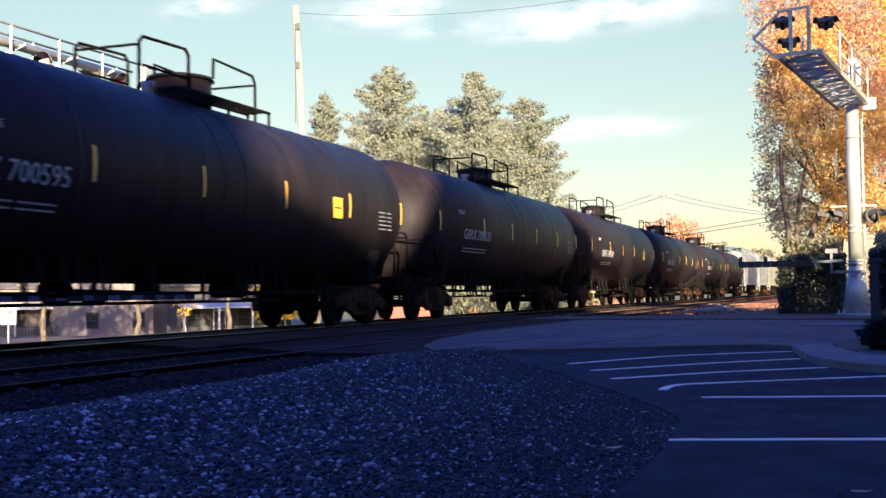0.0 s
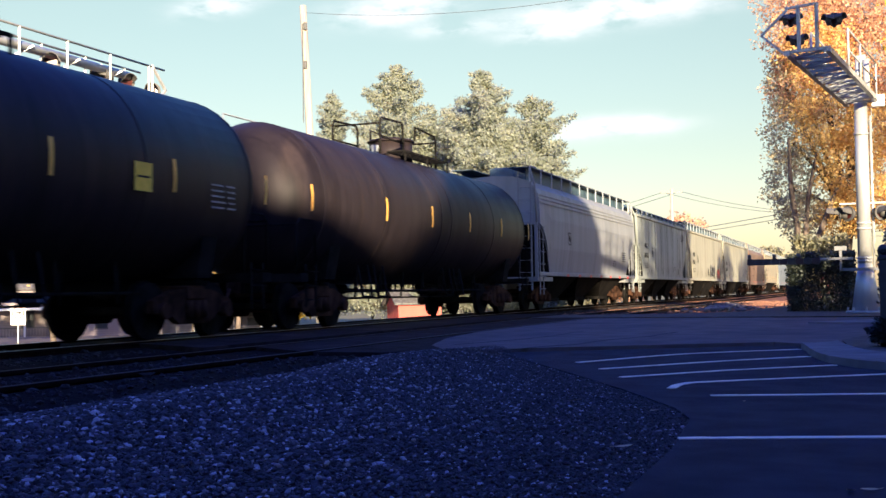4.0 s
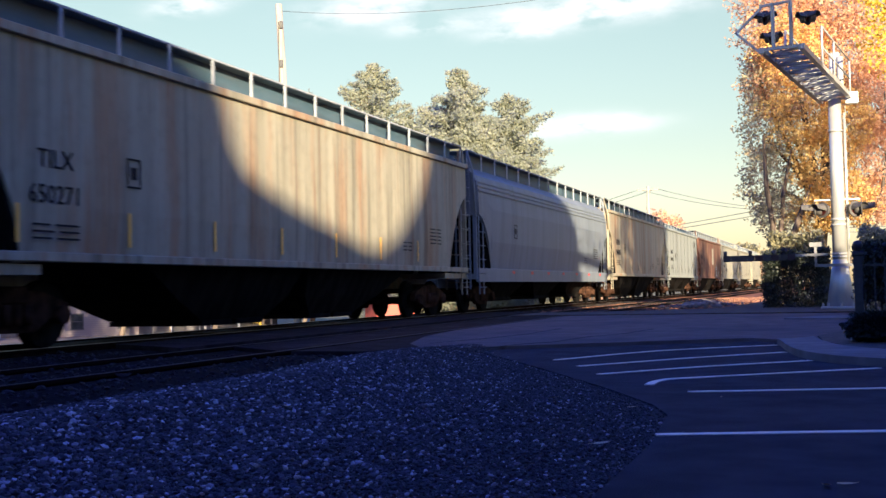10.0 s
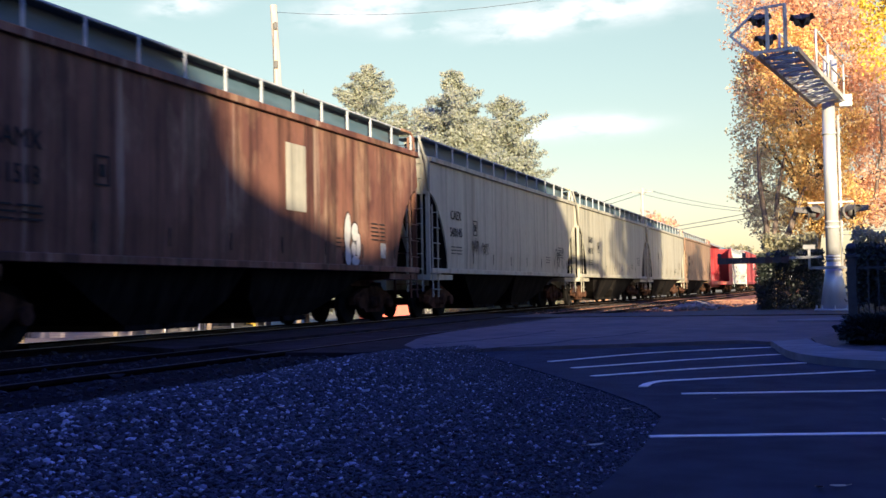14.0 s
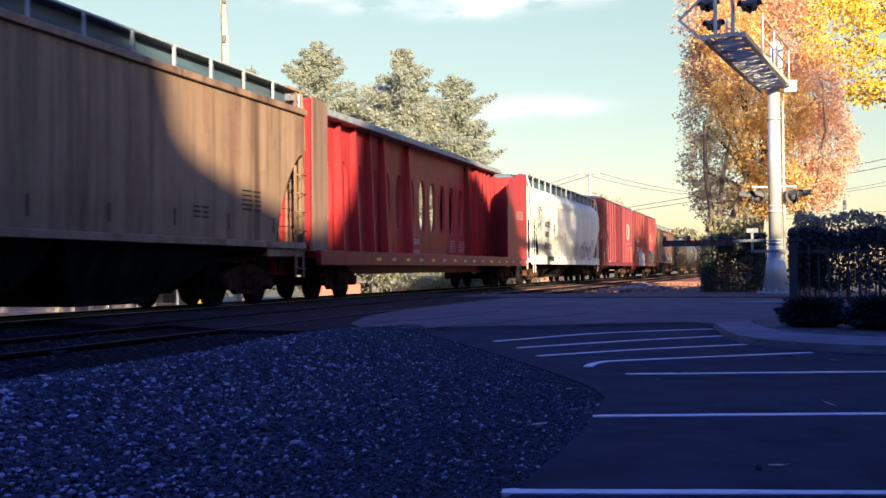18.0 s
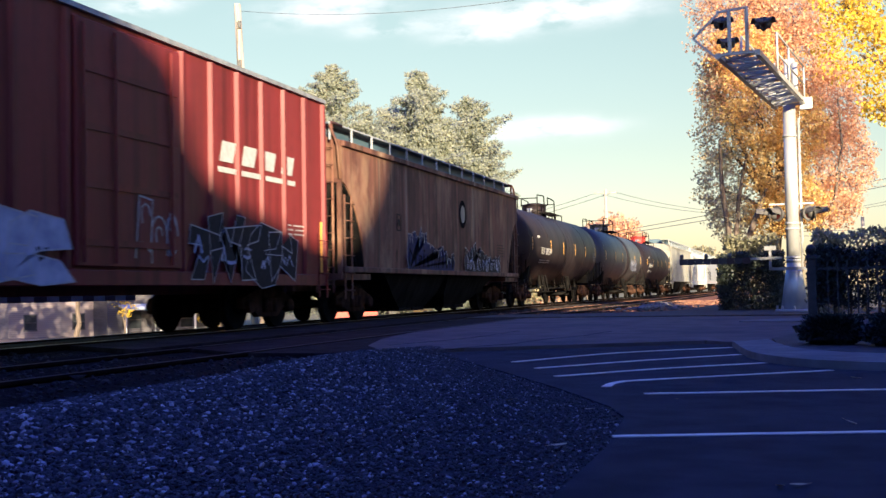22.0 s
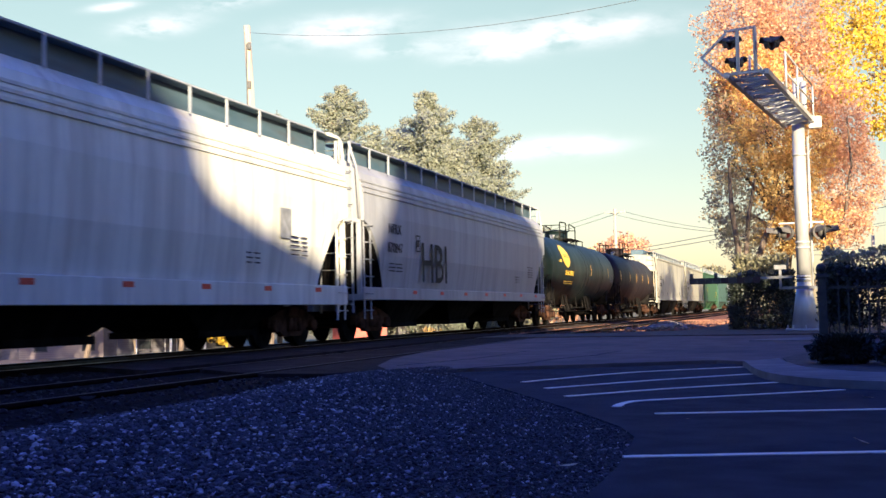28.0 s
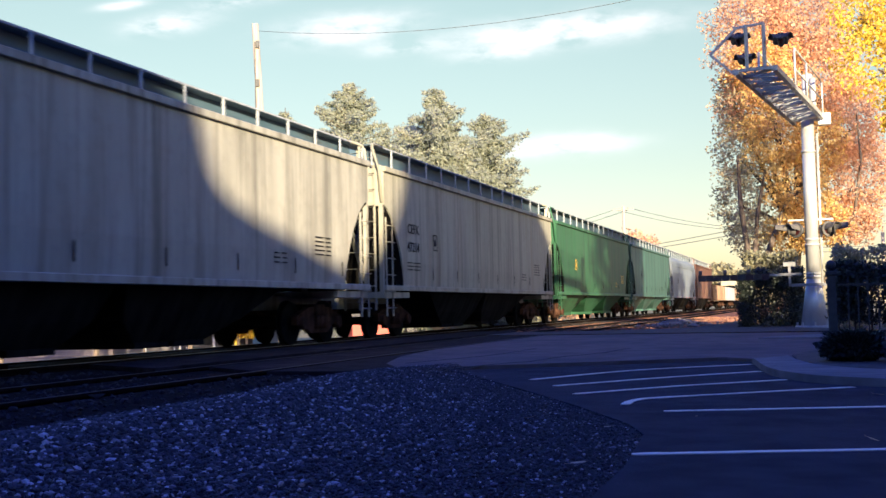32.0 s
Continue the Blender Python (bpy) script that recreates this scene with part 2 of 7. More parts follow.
WHITE_CAR = car_paint("off_white_paint", (0.365, 0.352, 0.295), (0.33, 0.30, 0.24), 0.05)
WHITE_BRIGHT = car_paint("bright_off_white_paint", (0.66, 0.65, 0.565), (0.46, 0.42, 0.35), 0.03, streak=0.16)
GREY_LIGHT = car_paint("light_grey_paint", (0.32, 0.33, 0.35), (0.30, 0.29, 0.28), 0.03, streak=0.16)
BROWN = surface("rusted_brown_paint", (0.095, 0.040, 0.030), (0.175, 0.080, 0.052), rough=0.65, scale=1.2, stretch=(1, 1.1, 0.5), detail=8, low=0.38, high=0.60, bump=0.08, bump_scale=3.0, grain=0.1, vary=0.05, c=(0.30, 0.19, 0.115), c_scale=1.1, c_low=0.50, c_high=0.72, spec=0.2)
pale_runs(BROWN, (0.40, 0.31, 0.22))
streaked(BROWN, 0.55, 0.47)
FADED_BROWN = car_paint("faded_mauve_brown_paint", (0.215, 0.135, 0.095), (0.12, 0.065, 0.05), 0.12)
TAN = car_paint("dirty_tan_paint", (0.285, 0.185, 0.115), (0.13, 0.06, 0.042), 0.16, streak=0.5)
RED_CAR = car_paint("maroon_oxide_paint", (0.165, 0.022, 0.030), (0.10, 0.018, 0.022), 0.06, spec=0.2)
RED_MID = car_paint("red_oxide_paint", (0.18, 0.025, 0.025), (0.11, 0.02, 0.02), 0.08, spec=0.2)
RED_BRIGHT = car_paint("bright_red_paint", (0.34, 0.026, 0.028), (0.16, 0.026, 0.022), 0.05, spec=0.25)
TEAL_CAR = car_paint("dull_teal", (0.06, 0.14, 0.115), (0.035, 0.075, 0.065), 0.25)
GREEN_CAR = car_paint("green_paint", (0.035, 0.115, 0.055), (0.04, 0.08, 0.05), 0.05)
WHITE_INK = surface("white_lettering", (0.33, 0.32, 0.30), (0.46, 0.45, 0.42), rough=0.65, scale=9)
LILAC_INK = surface("pale_lilac_spray_paint", (0.24, 0.26, 0.36), (0.42, 0.44, 0.52), rough=0.6, scale=3)
BLACK_INK = surface("black_lettering", (0.008, 0.008, 0.009), (0.018, 0.018, 0.018), rough=0.7, scale=9, spec=0.2)
YELLOW_INK = surface("yellow_marking", (0.72, 0.45, 0.03), (0.85, 0.55, 0.05), rough=0.5, scale=9)
ORANGE_INK = surface("amber_reflective_strip", (0.80, 0.42, 0.06), (0.9, 0.5, 0.09), rough=0.35, scale=9)
RED_INK = surface("red_marking", (0.5, 0.03, 0.02), (0.62, 0.05, 0.03), rough=0.5, scale=9)
BLUE_INK = surface("blue_spray_paint", (0.003, 0.007, 0.045), (0.005, 0.013, 0.08), rough=0.65, scale=3, spec=0.2)
PANEL = surface("dark_rubber_crossing_panel", (0.016, 0.013, 0.013), (0.032, 0.026, 0.026), rough=0.95, scale=3, bump=0.4, bump_scale=60, c=(0.055, 0.044, 0.042), c_scale=0.7, c_low=0.55, spec=0.05)
WALK_POST = surface("pale_grey_bracket_steel", (0.26, 0.28, 0.30), (0.36, 0.38, 0.40), rough=0.6, scale=5)
GRATE = surface("roof_walk_steel", (0.20, 0.21, 0.22), (0.32, 0.33, 0.34), rough=0.6, metal=0.3, scale=6)


# ---- mesh helpers ----
def box(bm, x0, x1, y0, y1, z0, z1, bevel=0.0):
    vs = [bm.verts.new((x, y, z)) for x in (x0, x1) for y in (y0, y1) for z in (z0, z1)]
    fs = [bm.faces.new([vs[i] for i in f]) for f in ((0, 1, 3, 2), (4, 6, 7, 5), (0, 4, 5, 1), (2, 3, 7, 6), (0, 2, 6, 4), (1, 5, 7, 3))]
    if bevel:
        es = list({e for f in fs for e in f.edges})
        bmesh.ops.bevel(bm, geom=es, offset=bevel, segments=1, affect="EDGES", profile=0.5)
    return fs


def frame_axes(p0, p1):
    d = (Vector(p1) - Vector(p0)).normalized()
    a = d.orthogonal().normalized()
    if abs(d.z) < 0.95:
        a = Vector((0, 0, 1)).cross(d).normalized()
    return d, a, d.cross(a)


def rod(bm, p0, p1, r, seg=8, r1=None, cap=True):
    d, a, b = frame_axes(p0, p1)
    r1 = r if r1 is None else r1
    rings = []
    for p, q in ((p0, r), (p1, r1)):
        rings.append([bm.verts.new(Vector(p) + q * (math.cos(2 * math.pi * i / seg) * a + math.sin(2 * math.pi * i / seg) * b)) for i in range(seg)])
    for i in range(seg):
        f = bm.faces.new((rings[0][i], rings[0][(i + 1) % seg], rings[1][(i + 1) % seg], rings[1][i]))
        f.smooth = seg > 6
    if cap:
        bm.faces.new(rings[0][::-1])
        bm.faces.new(rings[1])


def pipe(bm, pts, r, seg=6):
    """One bent tube through the points."""
    pts = [Vector(p) for p in pts]
    rings, a = [], None
    for i, p in enumerate(pts):
        u = (p - pts[i - 1]).normalized() if i else None
        w = (pts[i + 1] - p).normalized() if i + 1 < len(pts) else None
        d = (u + w).normalized() if u is not None and w is not None else (u if w is None else w)
        a = frame_axes(p, p + d)[1] if a is None else (a - a.dot(d) * d).normalized()
        b = d.cross(a)
        rings.append([p + r * (math.cos(2 * math.pi * k / seg) * a + math.sin(2 * math.pi * k / seg) * b) for k in range(seg)])
    loft(bm, rings)


def beam(bm, p0, p1, w, h):
    """A rectangular bar from p0 to p1, w wide and h high."""
    d, a, b = frame_axes(p0, p1)
    r = [[bm.verts.new(Vector(p) + sx * w / 2 * a + sz * h / 2 * b) for sx, sz in ((-1, -1), (1, -1), (1, 1), (-1, 1))] for p in (p0, p1)]
    for i in range(4):
        bm.faces.new((r[0][i], r[0][(i + 1) % 4], r[1][(i + 1) % 4], r[1][i]))
    bm.faces.new(r[0][::-1])
    bm.faces.new(r[1])


def loft(bm, rings, close=True, caps=True, smooth=True):
    vs = [[bm.verts.new(p) for p in ring] for ring in rings]
    n = len(vs[0])
    for a, b in zip(vs, vs[1:]):
        for i in range(n if close else n - 1):
            f = bm.faces.new((a[i], a[(i + 1) % n], b[(i + 1) % n], b[i]))
            f.smooth = smooth
    if caps:
        bm.faces.new(vs[0][::-1])
        bm.faces.new(vs[-1])


def mesh_of(bm, name, material):
    bmesh.ops.recalc_face_normals(bm, faces=bm.faces)
    me = bpy.data.meshes.new(name)
    bm.to_mesh(me)
    bm.free()
    me.materials.append(material)
    return me


def part(name, bm, material, parent=None, label="", at=None):
    me = bm if isinstance(bm, bpy.types.Mesh) else mesh_of(bm, name, material)
    ob = new(name, me)
    if parent:
        ob.parent = parent
    if at is not None:
        ob.matrix_basis = at
    if label:
        tagged(ob, label)
    return ob


def thing(name, label, category, m=None, group="", kind=""):
    ob = new(name)
    ob.empty_display_size = 0.2
    if m is not None:
        ob.matrix_basis = m
    return tagged(ob, label, category, group, kind)


def setting(name, bm, material, label, category):
    return tagged(part(name, bm, material), label, category, kind="structure")


TEXTS = {}


def letters(text, size, material, name="lettering"):
    """A flat mesh of the words in the built-in font, in its x-y plane, 3 mm thick."""
    key = (text, size, material.name)
    if key not in TEXTS:
        cu = bpy.data.curves.new(name, "FONT")
        cu.body, cu.size, cu.extrude, cu.resolution_u = text, size, 0.003, 2
        cu.align_x, cu.align_y = "CENTER", "CENTER"
        tmp = new("tmp_text", cu)
        me = bpy.data.meshes.new_from_object(tmp.evaluated_get(bpy.context.evaluated_depsgraph_get()))
        me.name = name
        me.materials.clear()
        me.materials.append(material)
        bpy.data.objects.remove(tmp)
        bpy.data.curves.remove(cu)
        TEXTS[key] = me
    return TEXTS[key]


# ---- the train ----
TRACK_X = -11.3          # centre line of the main track
SPEED = 18.8             # metres a second, towards -y
SIDE_TEXT = Matrix(((0, 0, 1, 0), (1, 0, 0, 0), (0, 1, 0, 0), (0, 0, 0, 1)))   # words on the side that faces +x
END_TEXT = Matrix(((1, 0, 0, 0), (0, 0, -1, 0), (0, 1, 0, 0), (0, 0, 0, 1)))   # words on the end that faces -y
SHARED = {}
WHEELS = []


def shared(name, build, material):
    if name not in SHARED:
        bm = bmesh.new()
        build(bm)
        SHARED[name] = mesh_of(bm, name, material)
    return SHARED[name]


def build_wheelset(bm):
    rod(bm, (-1.0, 0, 0), (1.0, 0, 0), 0.08, 10)
    for s in (-1, 1):
        rod(bm, (s * 0.69, 0, 0), (s * 0.72, 0, 0), 0.49, 24)
        rod(bm, (s * 0.72, 0, 0), (s * 0.82, 0, 0), 0.455, 24, 0.45)
        rod(bm, (s * 0.82, 0, 0), (s * 0.86, 0, 0), 0.16, 12)
        for k in range(3):
            a = 2.1 * k
            box(bm, s * 0.822 - 0.004, s * 0.822 + 0.004, 0.27 * math.cos(a) - 0.05, 0.27 * math.cos(a) + 0.05, 0.27 * math.sin(a) - 0.05, 0.27 * math.sin(a) + 0.05)


def build_truck_frame(bm):
    for s in (-1, 1):
        x0, x1 = s * 0.92, s * 1.06
        lo, hi = min(x0, x1), max(x0, x1)
        pts = [(-1.12, 0.62), (-1.12, 0.42), (-0.72, 0.42), (-0.42, 0.24), (0.42, 0.24), (0.72, 0.42), (1.12, 0.42), (1.12, 0.62), (0.5, 0.80), (-0.5, 0.80)]
        loft(bm, [[(lo, y, z) for y, z in pts], [(hi, y, z) for y, z in pts]], smooth=False)
        for y in (-0.9, 0.9):
            rod(bm, (s * 1.0, y, 0.46), (s * 1.16, y, 0.46), 0.13, 12)
        for y in (-0.2, 0.0, 0.2):
            rod(bm, (s * 1.09, y, 0.34), (s * 1.09, y, 0.62), 0.07, 8)
    box(bm, -1.1, 1.1, -0.26, 0.26, 0.62, 0.86, 0.03)
    box(bm, -0.8, 0.8, -0.62, -0.54, 0.34, 0.5)
    box(bm, -0.8, 0.8, 0.54, 0.62, 0.34, 0.5)


def build_coupler(bm):
    box(bm, -0.16, 0.16, -0.55, 0.1, 0.72, 0.96, 0.02)
    box(bm, -0.22, 0.2, -0.78, -0.5, 0.66, 1.0, 0.05)
    pipe(bm, [(0.35, -0.1, 0.8), (0.36, -0.35, 0.5), (0.2, -0.65, 0.42), (0.05, -0.78, 0.55)], 0.03)


def running_gear(car, half, truck_at):
    """Two trucks with their wheelsets, and a coupler at each end."""
    for s in (-1, 1):
        t = part("truck", shared("truck", build_truck_frame, RUSTY_GEAR), None, car)
        t.matrix_basis = pose(0, s * truck_at, 0)
        for y in (-0.9, 0.9):
            w = part("wheelset", shared("wheelset", build_wheelset, DARK), None, t)
            w.matrix_parent_inverse = pose(0, y, 0.46)
            WHEELS.append(w)
        part("coupler", shared("coupler", build_coupler, RUSTY_GEAR), None, car, at=pose(0, s * (half - 0.05), 0, 0, 0, 180 if s > 0 else 0))


def build_ladder(bm, w, z0, z1, n, r=0.016, depth=0.07):
    for y in (-w / 2, w / 2):
        box(bm, -0.012, 0.012, y - 0.025, y + 0.025, z0, z1)
    for i in range(n):
        z = z0 + (i + 0.5) * (z1 - z0) / n
        pipe(bm, [(0.012, -w / 2, z), (depth, -w / 2, z), (depth, w / 2, z), (0.012, w / 2, z)], r, 5)


def build_grating(bm, x0, x1, y0, y1, z, post=0.0, step=1.25):
    """A running board of bars with an edge angle and posts that carry it."""
    for x in (x0, x1):
        box(bm, x - 0.012, x + 0.012, y0, y1, z - 0.05, z)
    n = 5
    for i in range(1, n):
        x = x0 + (x1 - x0) * i / n
        box(bm, x - 0.006, x + 0.006, y0, y1, z - 0.03, z)
    y = y0
    while y < y1:
        box(bm, x0, x1, y - 0.008, y + 0.008, z - 0.028, z - 0.002)
        y += 0.16
    if post:
        k = max(2, round((y1 - y0) / step))
        for i in range(k + 1):
            y = y0 + 0.05 + (y1 - y0 - 0.1) * i / k
            for x in (x0, x1):
                box(bm, x - 0.02, x + 0.02, y - 0.02, y + 0.02, z - post, z - 0.03)


HOPPER_SIDES = {
    "ribbed": [(1.50, 1.26), (1.53, 1.9), (1.53, 3.05), (1.53, 4.10), (1.46, 4.22), (0.75, 4.40), (0.0, 4.44)],
    "smooth": [(1.44, 1.26), (1.56, 2.1), (1.60, 3.05), (1.57, 3.6), (1.46, 4.0), (1.20, 4.26), (0.7, 4.42), (0.0, 4.46)],
}


CUT = 1.38      # length of the arched opening at each end of a hopper's side


def arch(lift, n=9):
    """Points of the opening's edge: distance from the end, height above the sill."""
    return [(CUT * math.sin(a), lift * (1 - math.sin(a) ** 1.55) ** 0.645) for a in [math.pi / 2 * i / n for i in range(n + 1)]]


def hopper_shell(bm, style, lb, lift):
    side = HOPPER_SIDES[style]
    zs_, xs_ = [q[1] for q in side[:5]], [q[0] for q in side[:5]]
    stations = [(-lb / 2 + d, h) for d, h in arch(lift)] + [(lb / 2 - d, h) for d, h in arch(lift)[::-1]]
    rings = []
    for y, h in stations:
        zb = 1.26 + h
        zz = [z if z >= 3.5 else zb + (z - 1.26) * (3.5 - zb) / (3.5 - 1.26) for x, z in side]
        pr = [(float(np.interp(z, zs_, xs_)) if q[1] < 3.5 else q[0], z) for q, z in zip(side, zz)]
        rings.append([(x, y, z) for x, z in pr] + [(-x, y, z) for x, z in pr[-2::-1]])
    loft(bm, rings, smooth=False)


def covered_hopper(spec, s0, s1):
    """A covered hopper wagon between the couplings at s0 and s1 along the train."""
    ln = s1 - s0
    lb = ln - 1.0
    half = ln / 2
    paint, style = spec["paint"], spec.get("style", "ribbed")
    car = thing("covered_hopper", spec["label"], "freight wagon", group="train")
    bm = bmesh.new()
    lift = spec.get("lift", 2.0 if style == "ribbed" else 1.6)
    hopper_shell(bm, style, lb, lift)
    body = part("body", bm, paint, car)
    eave = 4.16 if style == "ribbed" else 3.7
    for s in (-1, 1):
        # sills and top rails
        bm = bmesh.new()
        h = spec.get("sill", 0.13)
        box(bm, min(s * 1.46, s * 1.57), max(s * 1.46, s * 1.57), -lb / 2, lb / 2, 1.30 - h, 1.30, 0.012)
        part("side_sill", bm, paint, car)
        bm = bmesh.new()
        if style == "ribbed":
            box(bm, min(s * 1.50, s * 1.60), max(s * 1.50, s * 1.60), -lb / 2 - 0.02, lb / 2 + 0.02, 4.06, 4.19, 0.012)
        else:
            for z, x in ((3.55, 1.583), (3.68, 1.560), (3.81, 1.52)):
                box(bm, min(s * (x - 0.03), s * (x + 0.02)), max(s * (x - 0.03), s * (x + 0.02)), -lb / 2, lb / 2, z - 0.025, z + 0.025)
        part("top_rail", bm, paint, car)
        # running boards beside the hatches
        bm = bmesh.new()
        if spec.get("gusset"):
            k = 13
            for i in range(k):
                y = -lb / 2 + 0.7 + (lb - 1.4) * i / (k - 1)
                loft(bm, [[(s * 1.52, y - 0.28, 4.19), (s * 1.52, y + 0.28, 4.19), (s * 1.50, y, 4.42)], [(s * 1.50, y - 0.28, 4.19), (s * 1.50, y + 0.28, 4.19), (s * 1.48, y, 4.42)]], smooth=False)
        wz = spec.get("walk", 4.72)
        box(bm, *sorted((s * 0.62, s * 1.31)), -lb / 2 - 0.25, lb / 2 + 0.25, wz - 0.035, wz - 0.005)
        box(bm, *sorted((s * 1.08, s * 1.12)), -lb / 2 + 0.1, lb / 2 - 0.1, 4.26, wz - 0.035)
        part("roof_walk", bm, spec.get("walk_mat", HATCH), car)
        bm = bmesh.new()
        k = round(lb / 1.3)
        for i in range(k + 1):
            y = -lb / 2 - 0.2 + (lb + 0.4) * i / k
            box(bm, s * 1.325 - 0.018, s * 1.325 + 0.018, y - 0.024, y + 0.024, 4.2, spec.get("walk", 4.72) + 0.01)
        box(bm, s * 1.325 - 0.012, s * 1.325 + 0.012, -lb / 2 - 0.25, lb / 2 + 0.25, spec.get("walk", 4.72) - 0.02, spec.get("walk", 4.72) + 0.012)
        part("walk_bracket", bm, WALK_POST, car)
        # bottom slope of each bay
    twin = style == "ribbed" and "bay" not in spec and "lift" not in spec
    for i in range(2 if twin else 3):
        bm = bmesh.new()
        if twin:
            e = 2 * i - 1
            for hw, hw2, n0, n1, f0, f1, z0, z1 in ((1.44, 1.15, 0.06, 0.40, 5.7, 4.2, 1.28, 0.62), (1.15, 0.95, 0.40, 0.95, 4.2, 3.2, 0.62, 0.26)):
                loft(bm, [sorted([(-a, e * p, z), (a, e * p, z)]) + sorted([(-a, e * q, z), (a, e * q, z)], reverse=True) for a, p, q, z in ((hw, n0, f0, z0), (hw2, n1, f1, z1))], smooth=False)
            for y in (1.5, 2.65):
                box(bm, -0.95, 0.95, e * y - 0.5, e * y + 0.5, 0.16, 0.255)
        else:
            y = (i - 1) * (lb - 3.6) / 3
            w = (lb - 3.6) / 6
            loft(bm, [[(-1.44, y - w, 1.28), (1.44, y - w, 1.28), (1.44, y + w, 1.28), (-1.44, y + w, 1.28)],
                      [(-1.15, y - w * 0.74, 0.85), (1.15, y - w * 0.74, 0.85), (1.15, y + w * 0.74, 0.85), (-1.15, y + w * 0.74, 0.85)],
                      [(-0.9, y - w * 0.36, 0.42), (0.9, y - w * 0.36, 0.42), (0.9, y + w * 0.36, 0.42), (-0.9, y + w * 0.36, 0.42)]], smooth=False)
            box(bm, -0.95, 0.95, y - w * 0.40, y + w * 0.40, 0.30, 0.42)
        part("hopper_bay", bm, spec.get("bay", NEAR_BLACK), car)
    for i in range(3):
        bm = bmesh.new()
        q = (lb - 2.0) / 6
        box(bm, -0.45, 0.45, (i - 1) * 2 * q - q + 0.04, (i - 1) * 2 * q + q - 0.04, 4.38, spec.get("hatch", 4.84), 0.05)
        part("roof_hatch", bm, HATCH, car)
    for s in (-1, 1):
        e = s * lb / 2
        bm = bmesh.new()
        box(bm, -1.5, 1.5, *sorted((e - s * 1.8, e + s * 0.05)), 1.0, 1.14)
        box(bm, -0.3, 0.3, *sorted((e - s * 3.2, e + s * 0.1)), 0.75, 1.05)
        part("end_platform", bm, paint, car)
        # dark sheets that paint the shade inside the end opening
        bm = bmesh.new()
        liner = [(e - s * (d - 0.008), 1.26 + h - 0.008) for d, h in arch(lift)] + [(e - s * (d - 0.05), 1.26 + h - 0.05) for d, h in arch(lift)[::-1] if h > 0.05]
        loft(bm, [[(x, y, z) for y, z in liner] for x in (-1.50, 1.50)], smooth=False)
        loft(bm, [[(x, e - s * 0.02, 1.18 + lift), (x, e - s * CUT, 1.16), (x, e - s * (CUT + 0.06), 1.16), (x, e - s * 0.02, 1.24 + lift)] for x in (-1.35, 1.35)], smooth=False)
        part("slope_sheet", bm, NEAR_BLACK, car, "end slope sheet coloured dark for its shade")
        bm = bmesh.new()
        for x in (-1.46, 1.46):
            box(bm, x - 0.05, x + 0.05, e - 0.045, e + 0.045, 1.1, 1.3 + lift)
        box(bm, -1.5, 1.5, e - 0.03, e + 0.03, 1.2 + lift, 1.32 + lift)
        for x in (-0.55, 0.55):
            beam(bm, (x, e - s * 0.05, 2.9), (x, e - s * 1.5, 1.12), 0.1, 0.12)
        part("end_frame", bm, paint, car)
        for x in (-1, 1):
            bm = bmesh.new()
            build_ladder(bm, 0.42, 0.55, 2.95, 6)
            part("ladder", bm, paint, car, at=pose(x * 1.54, e - s * 0.30, 0, 0, 0, 0 if x > 0 else 180))
        bm = bmesh.new()
        build_ladder(bm, 0.42, 0.7, 4.6, 10)
        part("end_ladder", bm, paint, car, at=pose(1.1, e + s * 0.05, 0, 0, 0, -90 if s < 0 else 90))
    bm = bmesh.new()
    rod(bm, (-0.5, -lb / 2 - 0.02, 2.2), (-0.5, -lb / 2 - 0.16, 2.2), 0.04)
    for a in range(16):
        a0, a1 = a * math.pi / 8, (a + 1) * math.pi / 8
        rod(bm, (-0.5 + 0.27 * math.cos(a0), -lb / 2 - 0.15, 2.2 + 0.27 * math.sin(a0)), (-0.5 + 0.27 * math.cos(a1), -lb / 2 - 0.15, 2.2 + 0.27 * math.sin(a1)), 0.018, 5)
    for a in range(4):
        rod(bm, (-0.5, -lb / 2 - 0.15, 2.2), (-0.5 + 0.27 * math.cos(a * 1.57), -lb / 2 - 0.15, 2.2 + 0.27 * math.sin(a * 1.57)), 0.014, 5)
    part("brake_wheel", bm, GRATE, car)
    running_gear(car, half, half - 2.3)
    x = 1.545 if style == "ribbed" else 1.61
    ink = spec.get("ink", BLACK_INK)
    tx = -lb / 2 + spec.get("text_in", 2.05)
    for i, line in enumerate(spec.get("text", ())):
        put_text(car, line, spec.get("cap", 0.36), ink, x, tx, spec.get("text_z", 2.76) - spec.get("lead", 0.47) * i)
    if spec.get("text"):
        bars(car, ink, x, tx, spec.get("text_z", 2.76) - 0.86, 0.95, 3)
        for i, line in enumerate(spec["text"]):
            part("end_lettering", letters(line.split()[-1], 0.3, ink), None, car, at=pose(0.0, -lb / 2 - 0.012, 3.95 - 0.4 * i) @ END_TEXT)
    for y, z, w, h, mat_ in spec.get("panels", ()):
        panel(car, mat_, x, y, z, w, h)
    # corner rails at the roof ends, stencilled plate and the small print beside it
    for s in (-1, 1):
        e = s * lb / 2
        wz = spec.get("walk", 4.72)
        for xx in (-1, 1):
            bm = bmesh.new()
            pipe(bm, [(xx * 1.325, e - s * 0.5, wz), (xx * 1.325, e + s * 0.16, wz), (xx * 1.36, e + s * 0.26, wz - 0.12), (xx * 1.46, e + s * 0.10, 4.1), (xx * 1.50, e + s * 0.06, 1.3 + lift)], 0.035)
            part("corner_rail", bm, paint, car)
    bm = bmesh.new()
